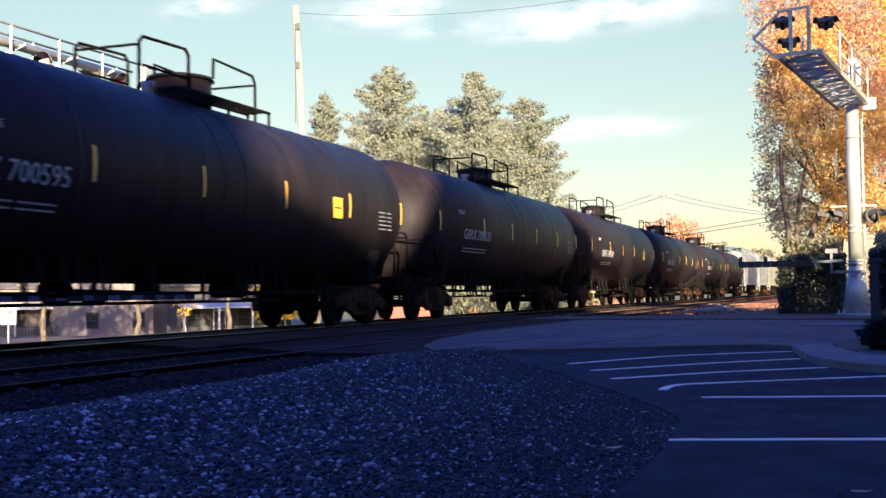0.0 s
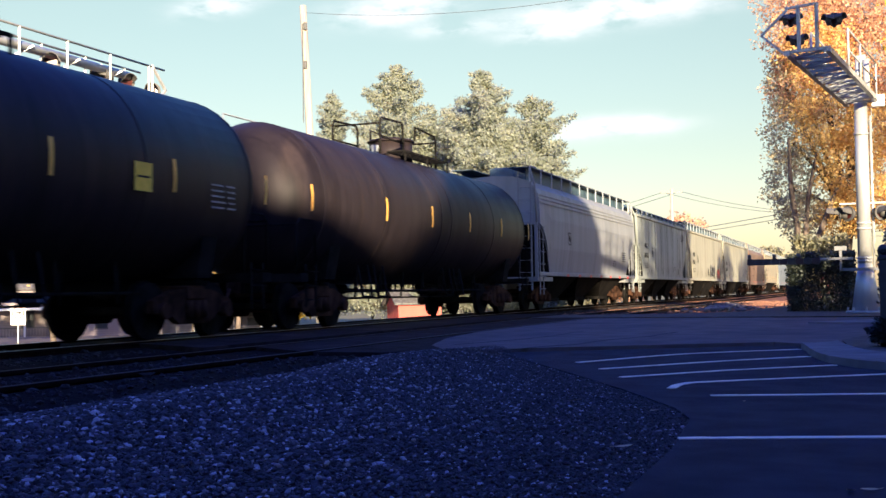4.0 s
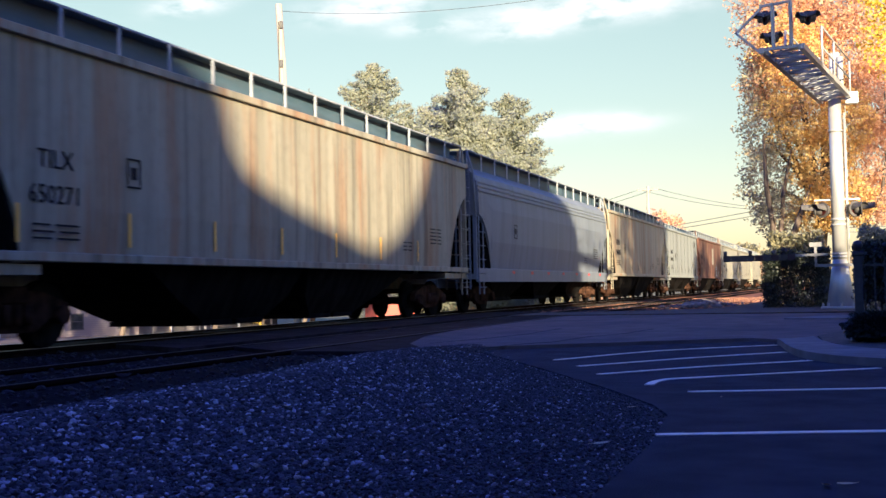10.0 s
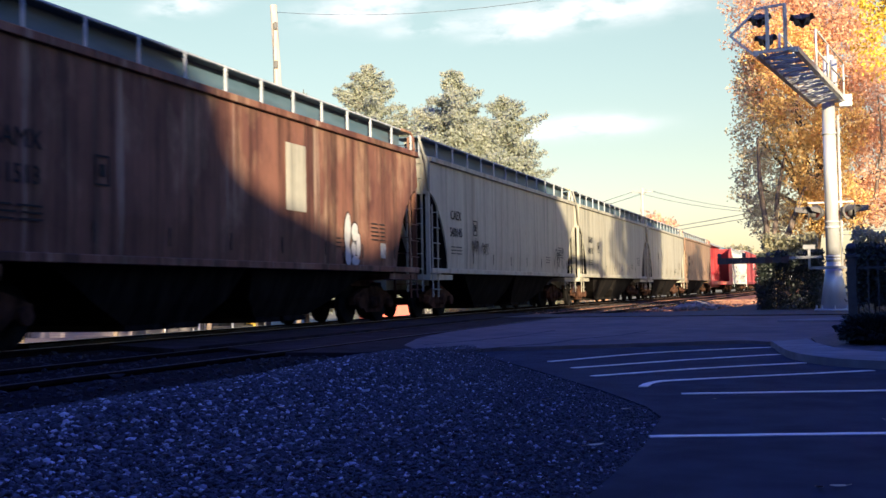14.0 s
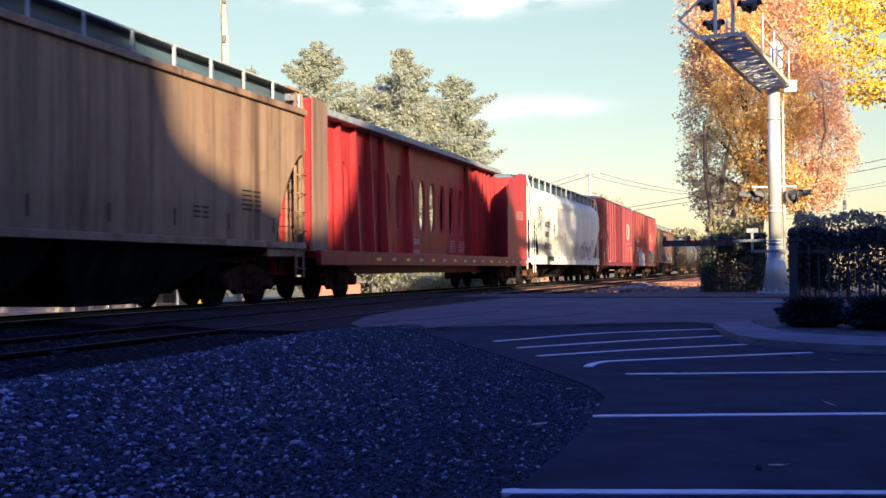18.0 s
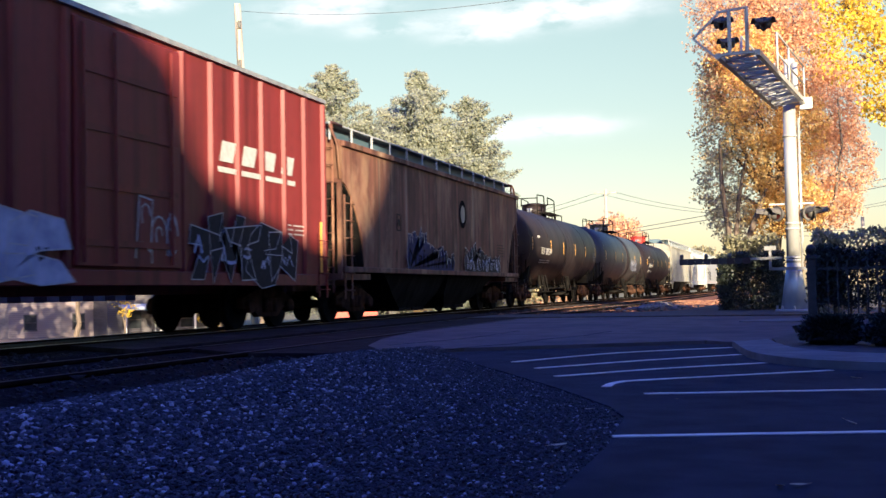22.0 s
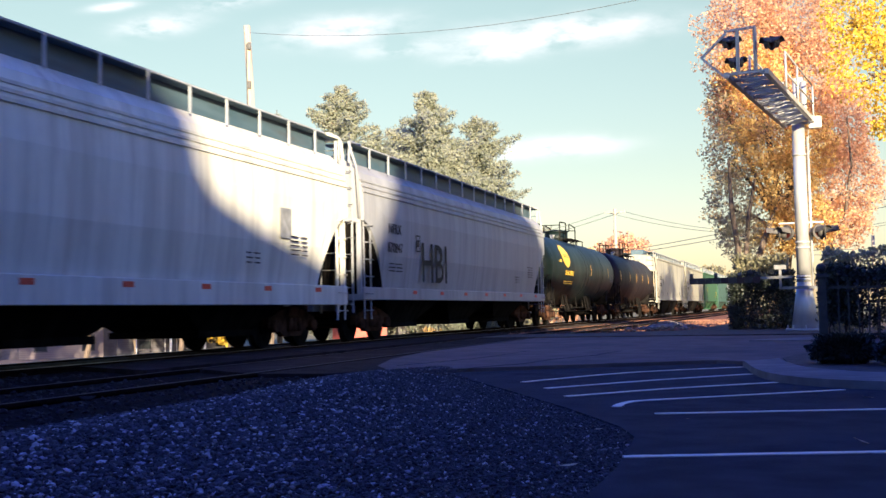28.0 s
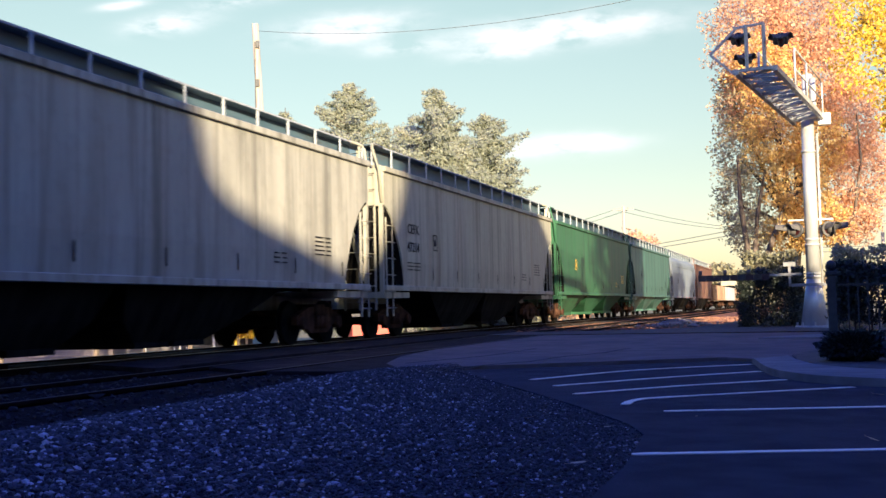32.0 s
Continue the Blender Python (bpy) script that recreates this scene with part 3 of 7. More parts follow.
    for a, b, c, d in ((-0.17, 0.17, 0.19, 0.22), (-0.17, 0.17, -0.22, -0.19), (-0.17, -0.14, -0.19, 0.19), (0.14, 0.17, -0.19, 0.19), (-0.07, 0.07, -0.09, 0.09)):
        box(bm, 0, 0.004, a, b, c, d)
    tagged(part("stencil_plate", bm, ink, car, at=pose(x, tx + 1.75, 2.5)), kind="stuff")
    bars(car, ink, x, lb / 2 - 2.6, 2.25, 0.8, 5)
    bars(car, ink, x, lb / 2 - 4.6, 1.85, 0.55, 3)
    if spec.get("seams"):
        for k in range(7):
            panel(car, NEAR_BLACK, 1.532, -lb / 2 + 2.9 + (lb - 4.4) * k / 6, 2.75, 0.035, 2.6, "side_seam")
    if spec.get("owner"):
        put_text(car, "CAI", 0.56, ink, x, lb / 2 - 1.75, 3.52)
    if spec.get("big"):
        put_text(car, spec["big"][0], spec["big"][1], BLACK_INK, x + 0.004, spec["big"][2], spec["big"][3])
    for y, z, size, seed, mat_, *fill in spec.get("graffiti", ()):
        graffiti(car, mat_, x + 0.006, y, z, size, seed, *fill)
    for tag in spec.get("tags", ()):
        throw_up(car, x + 0.006, *tag)
    for piece in spec.get("pieces", ()):
        jagged_piece(car, x + 0.004, *piece)
    for i, line in enumerate(spec.get("end_text", ())):
        part("end_lettering", letters(line, 0.3, WHITE_INK), None, car, at=pose(0.0, -lb / 2 - 0.012, 3.95 - 0.4 * i) @ END_TEXT)
    if spec.get("emblem"):
        for r, d, m in ((0.44, 0.0, NEAR_BLACK), (0.27, 0.004, CREAM)):
            bm = bmesh.new()
            bm.faces.new([bm.verts.new((x + 0.003 + d, spec["emblem"][0] + r * 0.9 * math.cos(q * math.pi / 14), spec["emblem"][1] + r * math.sin(q * math.pi / 14))) for q in range(28)])
            part("round_emblem", bm, m, car, "faded round emblem")
    # worn panels, placards and hand holds along the lower side
    for i in range(7):
        y = -lb / 2 + (1.3 if spec.get("stake") else 3.6) + (lb - 5.2) * i / 6
        panel(car, spec.get("stake", BLACK_INK), x, y, 1.66 if spec.get("stake") else 1.62, 0.07 if spec.get("stake") else 0.04, 0.5 if spec.get("stake") else 0.3, "stake_mark") if style == "ribbed" else panel(car, RED_INK, 1.572, y, 1.2, 0.3, 0.09, "reflective_strip")
    return car, half


def put_text(car, line, size, ink, x, y, z, tilt=0.0):
    part("lettering", letters(line, size, ink), None, car, at=Matrix.Translation((x, y, z)) @ pose(0, 0, 0, 0, -tilt, 0) @ SIDE_TEXT)


def bars(car, ink, x, y, z, w, n, tilt=0.0):
    """Small print that cannot be read: plain bars."""
    bm = bmesh.new()
    rng = random.Random(n)
    for i in range(n):
        cut = w * rng.uniform(0.3, 0.6)
        box(bm, 0, 0.004, -w / 2, -w / 2 + cut, -0.09 * i - 0.014, -0.09 * i + 0.014)
        box(bm, 0, 0.004, -w / 2 + cut + 0.1, w / 2, -0.09 * i - 0.014, -0.09 * i + 0.014)
    part("small_print", bm, ink, car, at=pose(x, y, z, 0, -tilt, 0))


def panel(car, m, x, y, z, w, h, name="marking", tilt=0.0):
    bm = bmesh.new()
    box(bm, 0, 0.004, -w / 2, w / 2, -h / 2, h / 2)
    part(name, bm, m, car, at=pose(x, y, z, 0, -tilt, 0))


def stroke(bm, pts, w, x=0.003):
    for (ay, az), (by, bz) in zip(pts, pts[1:]):
        d = Vector((by - ay, bz - az))
        if d.length < 1e-4:
            continue
        d.normalize()
        n = Vector((-d.y, d.x)) * w / 2
        e = d * w * 0.4
        bm.faces.new([bm.verts.new((x, py, pz)) for py, pz in ((ay - n.x - e.x, az - n.y - e.y), (by - n.x + e.x, bz - n.y + e.y), (by + n.x + e.x, bz + n.y + e.y), (ay + n.x - e.x, az + n.y - e.y))])


def graffiti(car, m, x, y, z, size, seed, fill=None, ink=None):
    """A sprayed piece that forms no word: with a fill a jagged outlined mass crossed by angular strokes, without one a run of thin scribbled loops."""
    rng = random.Random(seed)
    w, h = size
    bm = bmesh.new()
    at = pose(x + 0.004, y - w / 2, z)
    if not fill:
        u = 0.0
        while u < w:
            a = rng.uniform(0.16, 0.30) * h
            v = h * rng.uniform(0.55, 1.0)
            k = rng.random()
            arch = [(u + a - a * math.cos(math.pi * i / 8), v - a + a * 1.3 * math.sin(math.pi * i / 8)) for i in range(9)]
            if k < 0.6:
                pts = [(u + rng.uniform(-0.05, 0.1), h * rng.uniform(-0.15, 0.2))] + arch + [(u + 2 * a, h * rng.uniform(-0.15, 0.3))]
            elif k < 0.8:
                pts = [(u + a + a * 0.8 * math.cos(5.6 * i / 9), 0.4 * h + 0.35 * h * math.sin(5.6 * i / 9)) for i in range(10)]
            else:
                pts = [(u, 0.0), (u + a * 0.4, v), (u + 1.7 * a, v * 0.95), (u + 1.5 * a, 0.1 * h), (u + 0.5 * a, 0.25 * h)]
            stroke(bm, pts, rng.uniform(0.028, 0.042))
            if rng.random() < 0.6:
                stroke(bm, [(u + a + 0.45 * a * math.cos(i * 0.8), v - a + 0.6 * a * math.sin(i * 0.8)) for i in range(6)], 0.026)
            u += a * rng.uniform(1.2, 2.0)
        part("graffito", bm, m, car, at=at)
        return
    bl = bmesh.new()
    n = max(2, round(w / (0.75 * h)))
    step = w / n
    shapes = (((-0.5, 0.0), (-0.55, 0.9), (-0.1, 1.0), (0.5, 0.86), (0.3, 0.56), (0.56, 0.3), (0.45, -0.05), (0.1, 0.04), (0.04, 0.3), (-0.12, 0.3), (-0.14, -0.06)),
              ((-0.56, 0.12), (-0.42, 0.86), (0.0, 1.05), (0.56, 0.94), (0.5, 0.66), (0.02, 0.6), (0.1, 0.44), (0.55, 0.42), (0.5, 0.0), (-0.25, -0.06)),
              ((-0.55, -0.04), (-0.36, 1.0), (-0.04, 0.66), (0.3, 1.08), (0.56, 0.1), (0.26, -0.05), (0.16, 0.42), (0.0, 0.2), (-0.16, 0.46), (-0.26, 0.0)),
              ((-0.5, 0.94), (0.5, 1.04), (0.56, 0.74), (0.2, 0.7), (0.28, 0.0), (-0.1, -0.1), (-0.14, 0.66), (-0.52, 0.64)))
    for k in range(n):
        c, lean, tall = step * (k + 0.5), rng.uniform(-0.12, 0.2) * h, h * rng.uniform(0.8, 1.05)
        fu, fv = rng.choice((-1, 1)), rng.random() < 0.5
        turned = [(fu * u, 1 - v if fv else v) for u, v in shapes[rng.randrange(4)]]
        pts = [(c + step * (u * 1.4 + rng.uniform(-0.2, 0.2)) + lean * v, tall * (max(0.0, v) + rng.uniform(-0.02, 0.16))) for u, v in turned]
        bf = bmesh.new()
        bmesh.ops.triangulate(bf, faces=[bf.faces.new([bf.verts.new((0.0006 * k, p, q)) for p, q in pts])])
        part("graffito_fill", bf, fill, car, at=pose(x, y - w / 2, z))
        stroke(bm, pts + [pts[0]], rng.uniform(0.014, 0.024))
        for _ in range(2):
            u, v = c + rng.uniform(-0.3, 0.2) * step, tall * rng.uniform(0.2, 0.7)
            stroke(bl, [(u, v), (u + rng.uniform(0.05, 0.2), v + rng.uniform(-0.2, 0.25) * h), (u + rng.uniform(0.1, 0.3), v)], rng.uniform(0.025, 0.06))
    part("graffito", bm, m, car, at=at)
    part("graffito_line", bl, ink or m, car, at=pose(x + 0.002, y - w / 2, z))


def jagged_piece(car, x, y, z, w, h, seed, fill):
    """A sprayed mass with a stepped, drawn-out upper edge in white, darker shapes within, and no word."""
    rng = random.Random(seed)
    top, u = [], 0.0
    while u < w:
        v = h * (0.62 + 0.38 * math.sin(math.pi * min(1, 0.25 + u / w)) - rng.uniform(0.0, 0.28))
        step = rng.uniform(0.16, 0.42)
        top += [(u, v), (min(w, u + step * 0.6), v + rng.uniform(-0.10, 0.14)), (min(w, u + step * 0.75), v - rng.uniform(0.1, 0.3))]
        u += step
    outline = [(0.0, 0.0)] + [(-0.12, h * 0.3)] + top + [(w + 0.1, h * 0.25), (w, 0.0)]
    bm = bmesh.new()
    bmesh.ops.triangulate(bm, faces=[bm.faces.new([bm.verts.new((0, p, q)) for p, q in outline])])
    part("graffito_fill", bm, fill, car, at=pose(x, y - w / 2, z))
    bm = bmesh.new()
    stroke(bm, outline[:-1], 0.022)
    part("graffito", bm, WHITE_INK, car, at=pose(x + 0.002, y - w / 2, z))
    bm = bmesh.new()
    for k in range(int(w / 0.34)):
        u = w * (k + 0.5) / int(w / 0.34)
        lean = rng.uniform(-0.2, 0.2)
        stroke(bm, [(u + lean, h * rng.uniform(0.05, 0.15)), (u + lean * 0.4, h * rng.uniform(0.35, 0.6)), (u + rng.uniform(0.05, 0.25), h * rng.uniform(0.3, 0.55)), (u + rng.uniform(-0.05, 0.2), h * 0.1)], rng.uniform(0.03, 0.07))
    part("graffito_line", bm, NEAR_BLACK if fill is BLUE_INK else LILAC_INK, car, at=pose(x + 0.001, y - w / 2, z))


def throw_up(car, x, y, z, w, h, n=1, edge=BLACK_INK, fill=WHITE_INK, line=None, seed=5):
    """A tag of n bulging shapes that form no word, each of overlapping rounds with an edge of its own."""
    rng = random.Random(seed)
    step = w / n
    rounds = []
    for k in range(n):
        for c, v, a, b, lean in ((0.25, 0.62, 0.16, 0.36, 0.12), (0.22, 0.22, 0.17, 0.22, -0.1), (0.62, 0.72, 0.2, 0.24, 0.2), (0.6, 0.36, 0.15, 0.2, -0.1), (0.85, 0.42, 0.12, 0.34, 0.1), (0.78, 0.12, 0.2, 0.13, 0.0)):
            rounds.append((step * (k + c + rng.uniform(-0.08, 0.08)), h * (v + rng.uniform(-0.09, 0.09)), step * a * rng.uniform(0.8, 1.2), h * b * rng.uniform(0.75, 1.1), lean * rng.uniform(-1, 1.5)))
    for i, (name, m, grow) in enumerate((("graffito", edge, 0.035), ("graffito_fill", fill, 0.0))):
        bm = bmesh.new()
        for j, (c, v, a, b, lean) in enumerate(rounds):
            bm.faces.new([bm.verts.new((0.003 * i + 0.0001 * j, c + lean * b * math.sin(q * 0.4833) + (a + grow) * math.cos(q * 0.4833) - w / 2, v + (b + grow) * math.sin(q * 0.4833))) for q in range(13)])
        part(name, bm, m, car, at=pose(x, y, z))
    if line:
        bm = bmesh.new()
        for c, v, a, b, lean in rounds[::2]:
            stroke(bm, [(c - a * 0.8 - w / 2, v - b * 0.3), (c - a * 0.3 - w / 2, v + b * 0.7), (c + a * 0.6 - w / 2, v + b * 0.5)], 0.025)
        part("graffito_line", bm, line, car, at=pose(x + 0.008, y, z))


TANK_R, TANK_Z = 1.61, 2.51


def tank_car(spec, s0, s1):
    ln = s1 - s0
    half = ln / 2
    lt = ln - 1.1
    rad, mid_z = spec.get("size", (TANK_R, TANK_Z))
    dome_y = spec.get("dome_at", 0.25)
    paint = spec["paint"]
    car = thing("tank_car", spec["label"], "freight wagon", group="train")
    bm = bmesh.new()
    rings, seg = [], 40
    prof = [(-lt / 2, 0.02), (-lt / 2 + 0.03, 0.45), (-lt / 2 + 0.14, 0.9), (-lt / 2 + 0.32, 1.24), (-lt / 2 + 0.55, 1.44), (-lt / 2 + 0.8, rad)]
    stations = prof + [(-lt / 6, rad), (lt / 6, rad)] + [(-y, r) for y, r in prof[::-1]]
    for y, r in stations:
        rings.append([(r * math.cos(2 * math.pi * i / seg), y, mid_z + r * math.sin(2 * math.pi * i / seg)) for i in range(seg)])
    loft(bm, rings)
    part("tank", bm, paint, car)
    for y in (-lt / 2 + 0.85, -lt / 4, spec.get("band", 0.0) - 0.35, spec.get("band", 0.0) + 0.35, lt / 4, lt / 2 - 0.85):
        bm = bmesh.new()
        r = rad + 0.006
        ring = [[(rr * math.cos(2 * math.pi * i / seg), y + dy, mid_z + rr * math.sin(2 * math.pi * i / seg)) for i in range(seg)] for dy, rr in ((-0.025, rad - 0.01), (-0.02, r), (0.02, r), (0.025, rad - 0.01))]
        loft(bm, ring, caps=False)
        part("weld_band", bm, paint, car)
    # manway, platform and rails on the top
    top = mid_z + rad
    bm = bmesh.new()
    rod(bm, (0, 0, top - 0.15), (0, 0, top + 0.42), 0.56, 28)
    rod(bm, (0, 0, top + 0.42), (0, 0, top + 0.48), 0.62, 28, 0.58)
    rod(bm, (0, 0, top + 0.48), (0, 0, top + 0.54), 0.40, 20, 0.3)
    for i in range(8):
        a = i * math.pi / 4
        rod(bm, (0.47 * math.cos(a), 0.47 * math.sin(a), top + 0.3), (0.47 * math.cos(a), 0.47 * math.sin(a), top + 0.46), 0.03, 6)
    part("manway", bm, spec.get("dome", paint), car, at=pose(0, dome_y, 0))
    bm = bmesh.new()
    build_grating(bm, -1.0, -0.55, -1.5, 1.5, top + 0.02, 0.28)
    build_grating(bm, 0.55, 1.0, -1.5, 1.5, top + 0.02, 0.28)
    part("platform", bm, DARK, car, at=pose(0, dome_y, 0))
    for x in (-0.62, 0.62):
        for pts, r in (([(x, -2.1, top - 0.1), (x, -2.1, top + 0.66), (x, -2.0, top + 0.76), (x, -0.78, top + 0.80), (x, -0.68, top + 0.7), (x, -0.68, top - 0.1)], 0.03),
                       ([(x, 0.1, top + 0.45), (x, 0.12, top + 0.80), (x, 1.5, top + 0.74), (x, 1.6, top + 0.6), (x, 1.6, top - 0.2)], 0.03),
                       ([(x, -2.0, top + 0.3), (x, -0.7, top + 0.3)], 0.022)):
            bm = bmesh.new()
            pipe(bm, pts, r)
            part("guard_rail", bm, DARK, car, at=pose(0, dome_y, 0))
    for y, z in ((-2.1, top + 0.62), (1.6, top + 0.58)):
        bm = bmesh.new()
        pipe(bm, [(-0.62, y, z), (0.62, y, z)], 0.024)
        part("cross_rail", bm, DARK, car, at=pose(0, dome_y, 0))
    for y in (-1.0, 0.85):
        bm = bmesh.new()
        rod(bm, (0.0, y, top - 0.05), (0, y, top + 0.25), 0.09, 10)
        rod(bm, (-0.1, y, top + 0.2), (0.14, y, top + 0.2), 0.05, 8)
        part("valve", bm, GRATE, car, at=pose(0, dome_y, 0))
    if spec.get("hand_rail", True):
        for s in (-1, 1):
            bm = bmesh.new()
            pipe(bm, [(-0.75, s * 1.6, top - 0.25), (-0.75, s * 1.6, top + 0.25), (-0.75, s * (lt / 2 - 1.0), top + 0.25), (-0.75, s * (lt / 2 - 1.0), top - 0.25)], 0.022)
            rail = part("hand_rail", bm, GRATE, car)
            for k in range(1, 4):
                bm = bmesh.new()
                y = s * (1.6 + (lt / 2 - 2.6) * k / 4)
                rod(bm, (-0.75, y, top - 0.25), (-0.75, y, top + 0.25), 0.018, 6)
                part("rail_post", bm, GRATE, rail)
    for s in (-1, 1):
        e = s * (half - 0.55)
        bm = bmesh.new()
        box(bm, -0.28, 0.28, *sorted((e, e - s * 4.0)), 0.72, 1.06, 0.02)
        box(bm, -1.5, 1.5, *sorted((e, e - s * 0.3)), 0.92, 1.08)
        part("stub_sill", bm, DARK, car)
        bm = bmesh.new()
        y = s * (half - 2.3)
        pts = [(rad * 1.004 * math.sin(a), mid_z - rad * 1.004 * math.cos(a)) for a in [math.radians(d) for d in range(-62, 63, 12)]]
        loft(bm, [[(px, y - 0.22, pz) for px, pz in pts] + [(1.25, y - 0.22, 0.98), (-1.25, y - 0.22, 0.98)], [(px, y + 0.22, pz) for px, pz in pts] + [(1.25, y + 0.22, 0.98), (-1.25, y + 0.22, 0.98)]], smooth=False)
        part("saddle", bm, DARK, car)
        for x in (-1.42, 1.42):
            bm = bmesh.new()
            pipe(bm, [(x, e, 1.05), (x, e, 2.0), (x, e - s * 0.15, 2.1), (x, e - s * 0.75, 2.1), (x, e - s * 0.8, 1.05)], 0.024)
            part("end_rail", bm, DARK, car)
        bm = bmesh.new()
        pipe(bm, [(-1.42, e, 2.0), (1.42, e, 2.0)], 0.024)
        part("cross_rail", bm, DARK, car)
        for x in (-1, 1):
            bm = bmesh.new()
            build_ladder(bm, 0.4, 0.45, 1.25, 3)
            part("step", bm, DARK, car, at=pose(x * 1.48, e - s * 0.45, 0, 0, 0, 0 if x > 0 else 180))
    bm = bmesh.new()
    rod(bm, (0, -0.3, mid_z - rad - 0.14), (0, -0.3, mid_z - rad + 0.05), 0.2, 16)
    for x in (-0.95, 0.95):
        pipe(bm, [(x, -half + 3.6, 0.74), (x, half - 3.6, 0.74)], 0.03)
        pipe(bm, [(x * 0.8, -half + 3.6, 0.58), (x * 0.8, half - 5.6, 0.58)], 0.022)
    for k in range(7):
        y = -half + 4.2 + (ln - 8.4) * k / 6
        rod(bm, (0.95, y, 0.74), (0.9, y, 1.45), 0.03, 5)
        rod(bm, (-0.95, y, 0.74), (-0.9, y, 1.45), 0.03, 5)
        rod(bm, (0.76, y + 0.3, 0.58), (0.76, y + 0.3, 1.3), 0.025, 5)
    part("bottom_outlet", bm, DARK, car)
    bm = bmesh.new()
    rod(bm, (0.2, 1.6, 0.80), (0.2, 2.5, 0.80), 0.16, 14)
    part("air_reservoir", bm, DARK, car)
    bm = bmesh.new()
    rod(bm, (-0.4, -2.4, 0.80), (-0.4, -1.8, 0.80), 0.12, 12)
    rod(bm, (-0.4, -1.8, 0.80), (-0.4, half - 4.2, 0.70), 0.025, 6)
    part("brake_cylinder", bm, DARK, car)
    for y in (-4.4, -3.6, 0.7, 1.5):
        bm = bmesh.new()
        pipe(bm, [(1.18, y, 1.3), (1.3, y, 0.62), (1.3, y + 0.5, 0.62), (1.18, y + 0.5, 1.3)], 0.028)
        part("hanging_step", bm, DARK, car)
    running_gear(car, half, half - 2.3)
    ink = spec.get("ink", WHITE_INK)
    tz = 2.25

    def shell(z, out=0.012):
        return math.sqrt(rad ** 2 - (z - mid_z) ** 2) + out, -math.degrees(math.asin((mid_z - z) / rad))
    x, tl = shell(tz)
    ty = spec.get("text_at", -4.3)
    if spec.get("text"):
        put_text(car, spec["text"], spec.get("cap", 0.40), ink, x, ty, tz, tl)
        x2, t2 = shell(tz - 0.36)
        bars(car, ink, x2, ty, tz - 0.36, 2.0, 2, t2)
        bars(car, GRATE, rad + 0.008, lt / 2 - 1.75, mid_z - 0.05, 0.7, 5)
        put_text(car, spec["text"].split()[-1], 0.16, ink, rad + 0.006, -lt / 2 + 2.3, mid_z + 0.3)
    for y in spec.get("strips", (-7.3, -3.75, -1.0, 1.75, 4.5, 7.25)):
        bm = bmesh.new()
        zz = [2.26 + 0.05 * q for q in range(11)]
        loft(bm, [[(shell(z, 0.002)[0], y - 0.035, z) for z in zz] + [(shell(z, 0.008)[0], y - 0.035, z) for z in zz[::-1]], [(shell(z, 0.002)[0], y + 0.035, z) for z in zz] + [(shell(z, 0.008)[0], y + 0.035, z) for z in zz[::-1]]], smooth=False)
        part("reflective_strip", bm, ORANGE_INK, car)
    for dy in spec.get("placards", ()):
        panel(car, YELLOW_INK, rad + 0.006, dy, 2.42, 0.42, 0.42, "placard")
        panel(car, BLACK_INK, rad + 0.008, dy, 2.42, 0.3, 0.03, "placard_print")
    for y, z, size, seed, mat_, *fill in spec.get("graffiti", ()):
        graffiti(car, mat_, rad + 0.012, y, z, size, seed, *fill)
    if spec.get("oval"):
        bm = bmesh.new()
        oy, oz = -4.75, 3.0
        vs = {(0, 0): bm.verts.new((shell(oz, 0.010)[0], oy, oz))}
        for r_ in range(1, 5):
            for i in range(32):
                yy, zz = oy + 0.80 * r_ / 4 * math.cos(i * math.pi / 16), oz + 0.50 * r_ / 4 * math.sin(i * math.pi / 16)
                vs[r_, i] = bm.verts.new((shell(zz, 0.010)[0], yy, zz))
        for i in range(32):
            j = (i + 1) % 32
            bm.faces.new((vs[0, 0], vs[1, i], vs[1, j]))
            for r_ in range(1, 4):
                bm.faces.new((vs[r_, i], vs[r_, j], vs[r_ + 1, j], vs[r_ + 1, i]))
        part("oval_emblem", bm, YELLOW_INK, car, "yellow oval emblem")
        xe, te = shell(oz, 0.016)
        bars(car, GREEN_TANK, xe, oy, oz + 0.05, 1.1, 2, te)
    if spec.get("dark_band"):
        bm = bmesh.new()
        r = rad + 0.03
        loft(bm, [[(rr * math.cos(2 * math.pi * i / 40), y, mid_z + rr * math.sin(2 * math.pi * i / 40)) for i in range(40)] for y, rr in ((0.9, rad - 0.01), (0.91, r), (1.9, r), (1.91, rad - 0.01))], caps=False)
        part("dark_band", bm, BLACK_TANK, car, "black stained band")
    return car, half


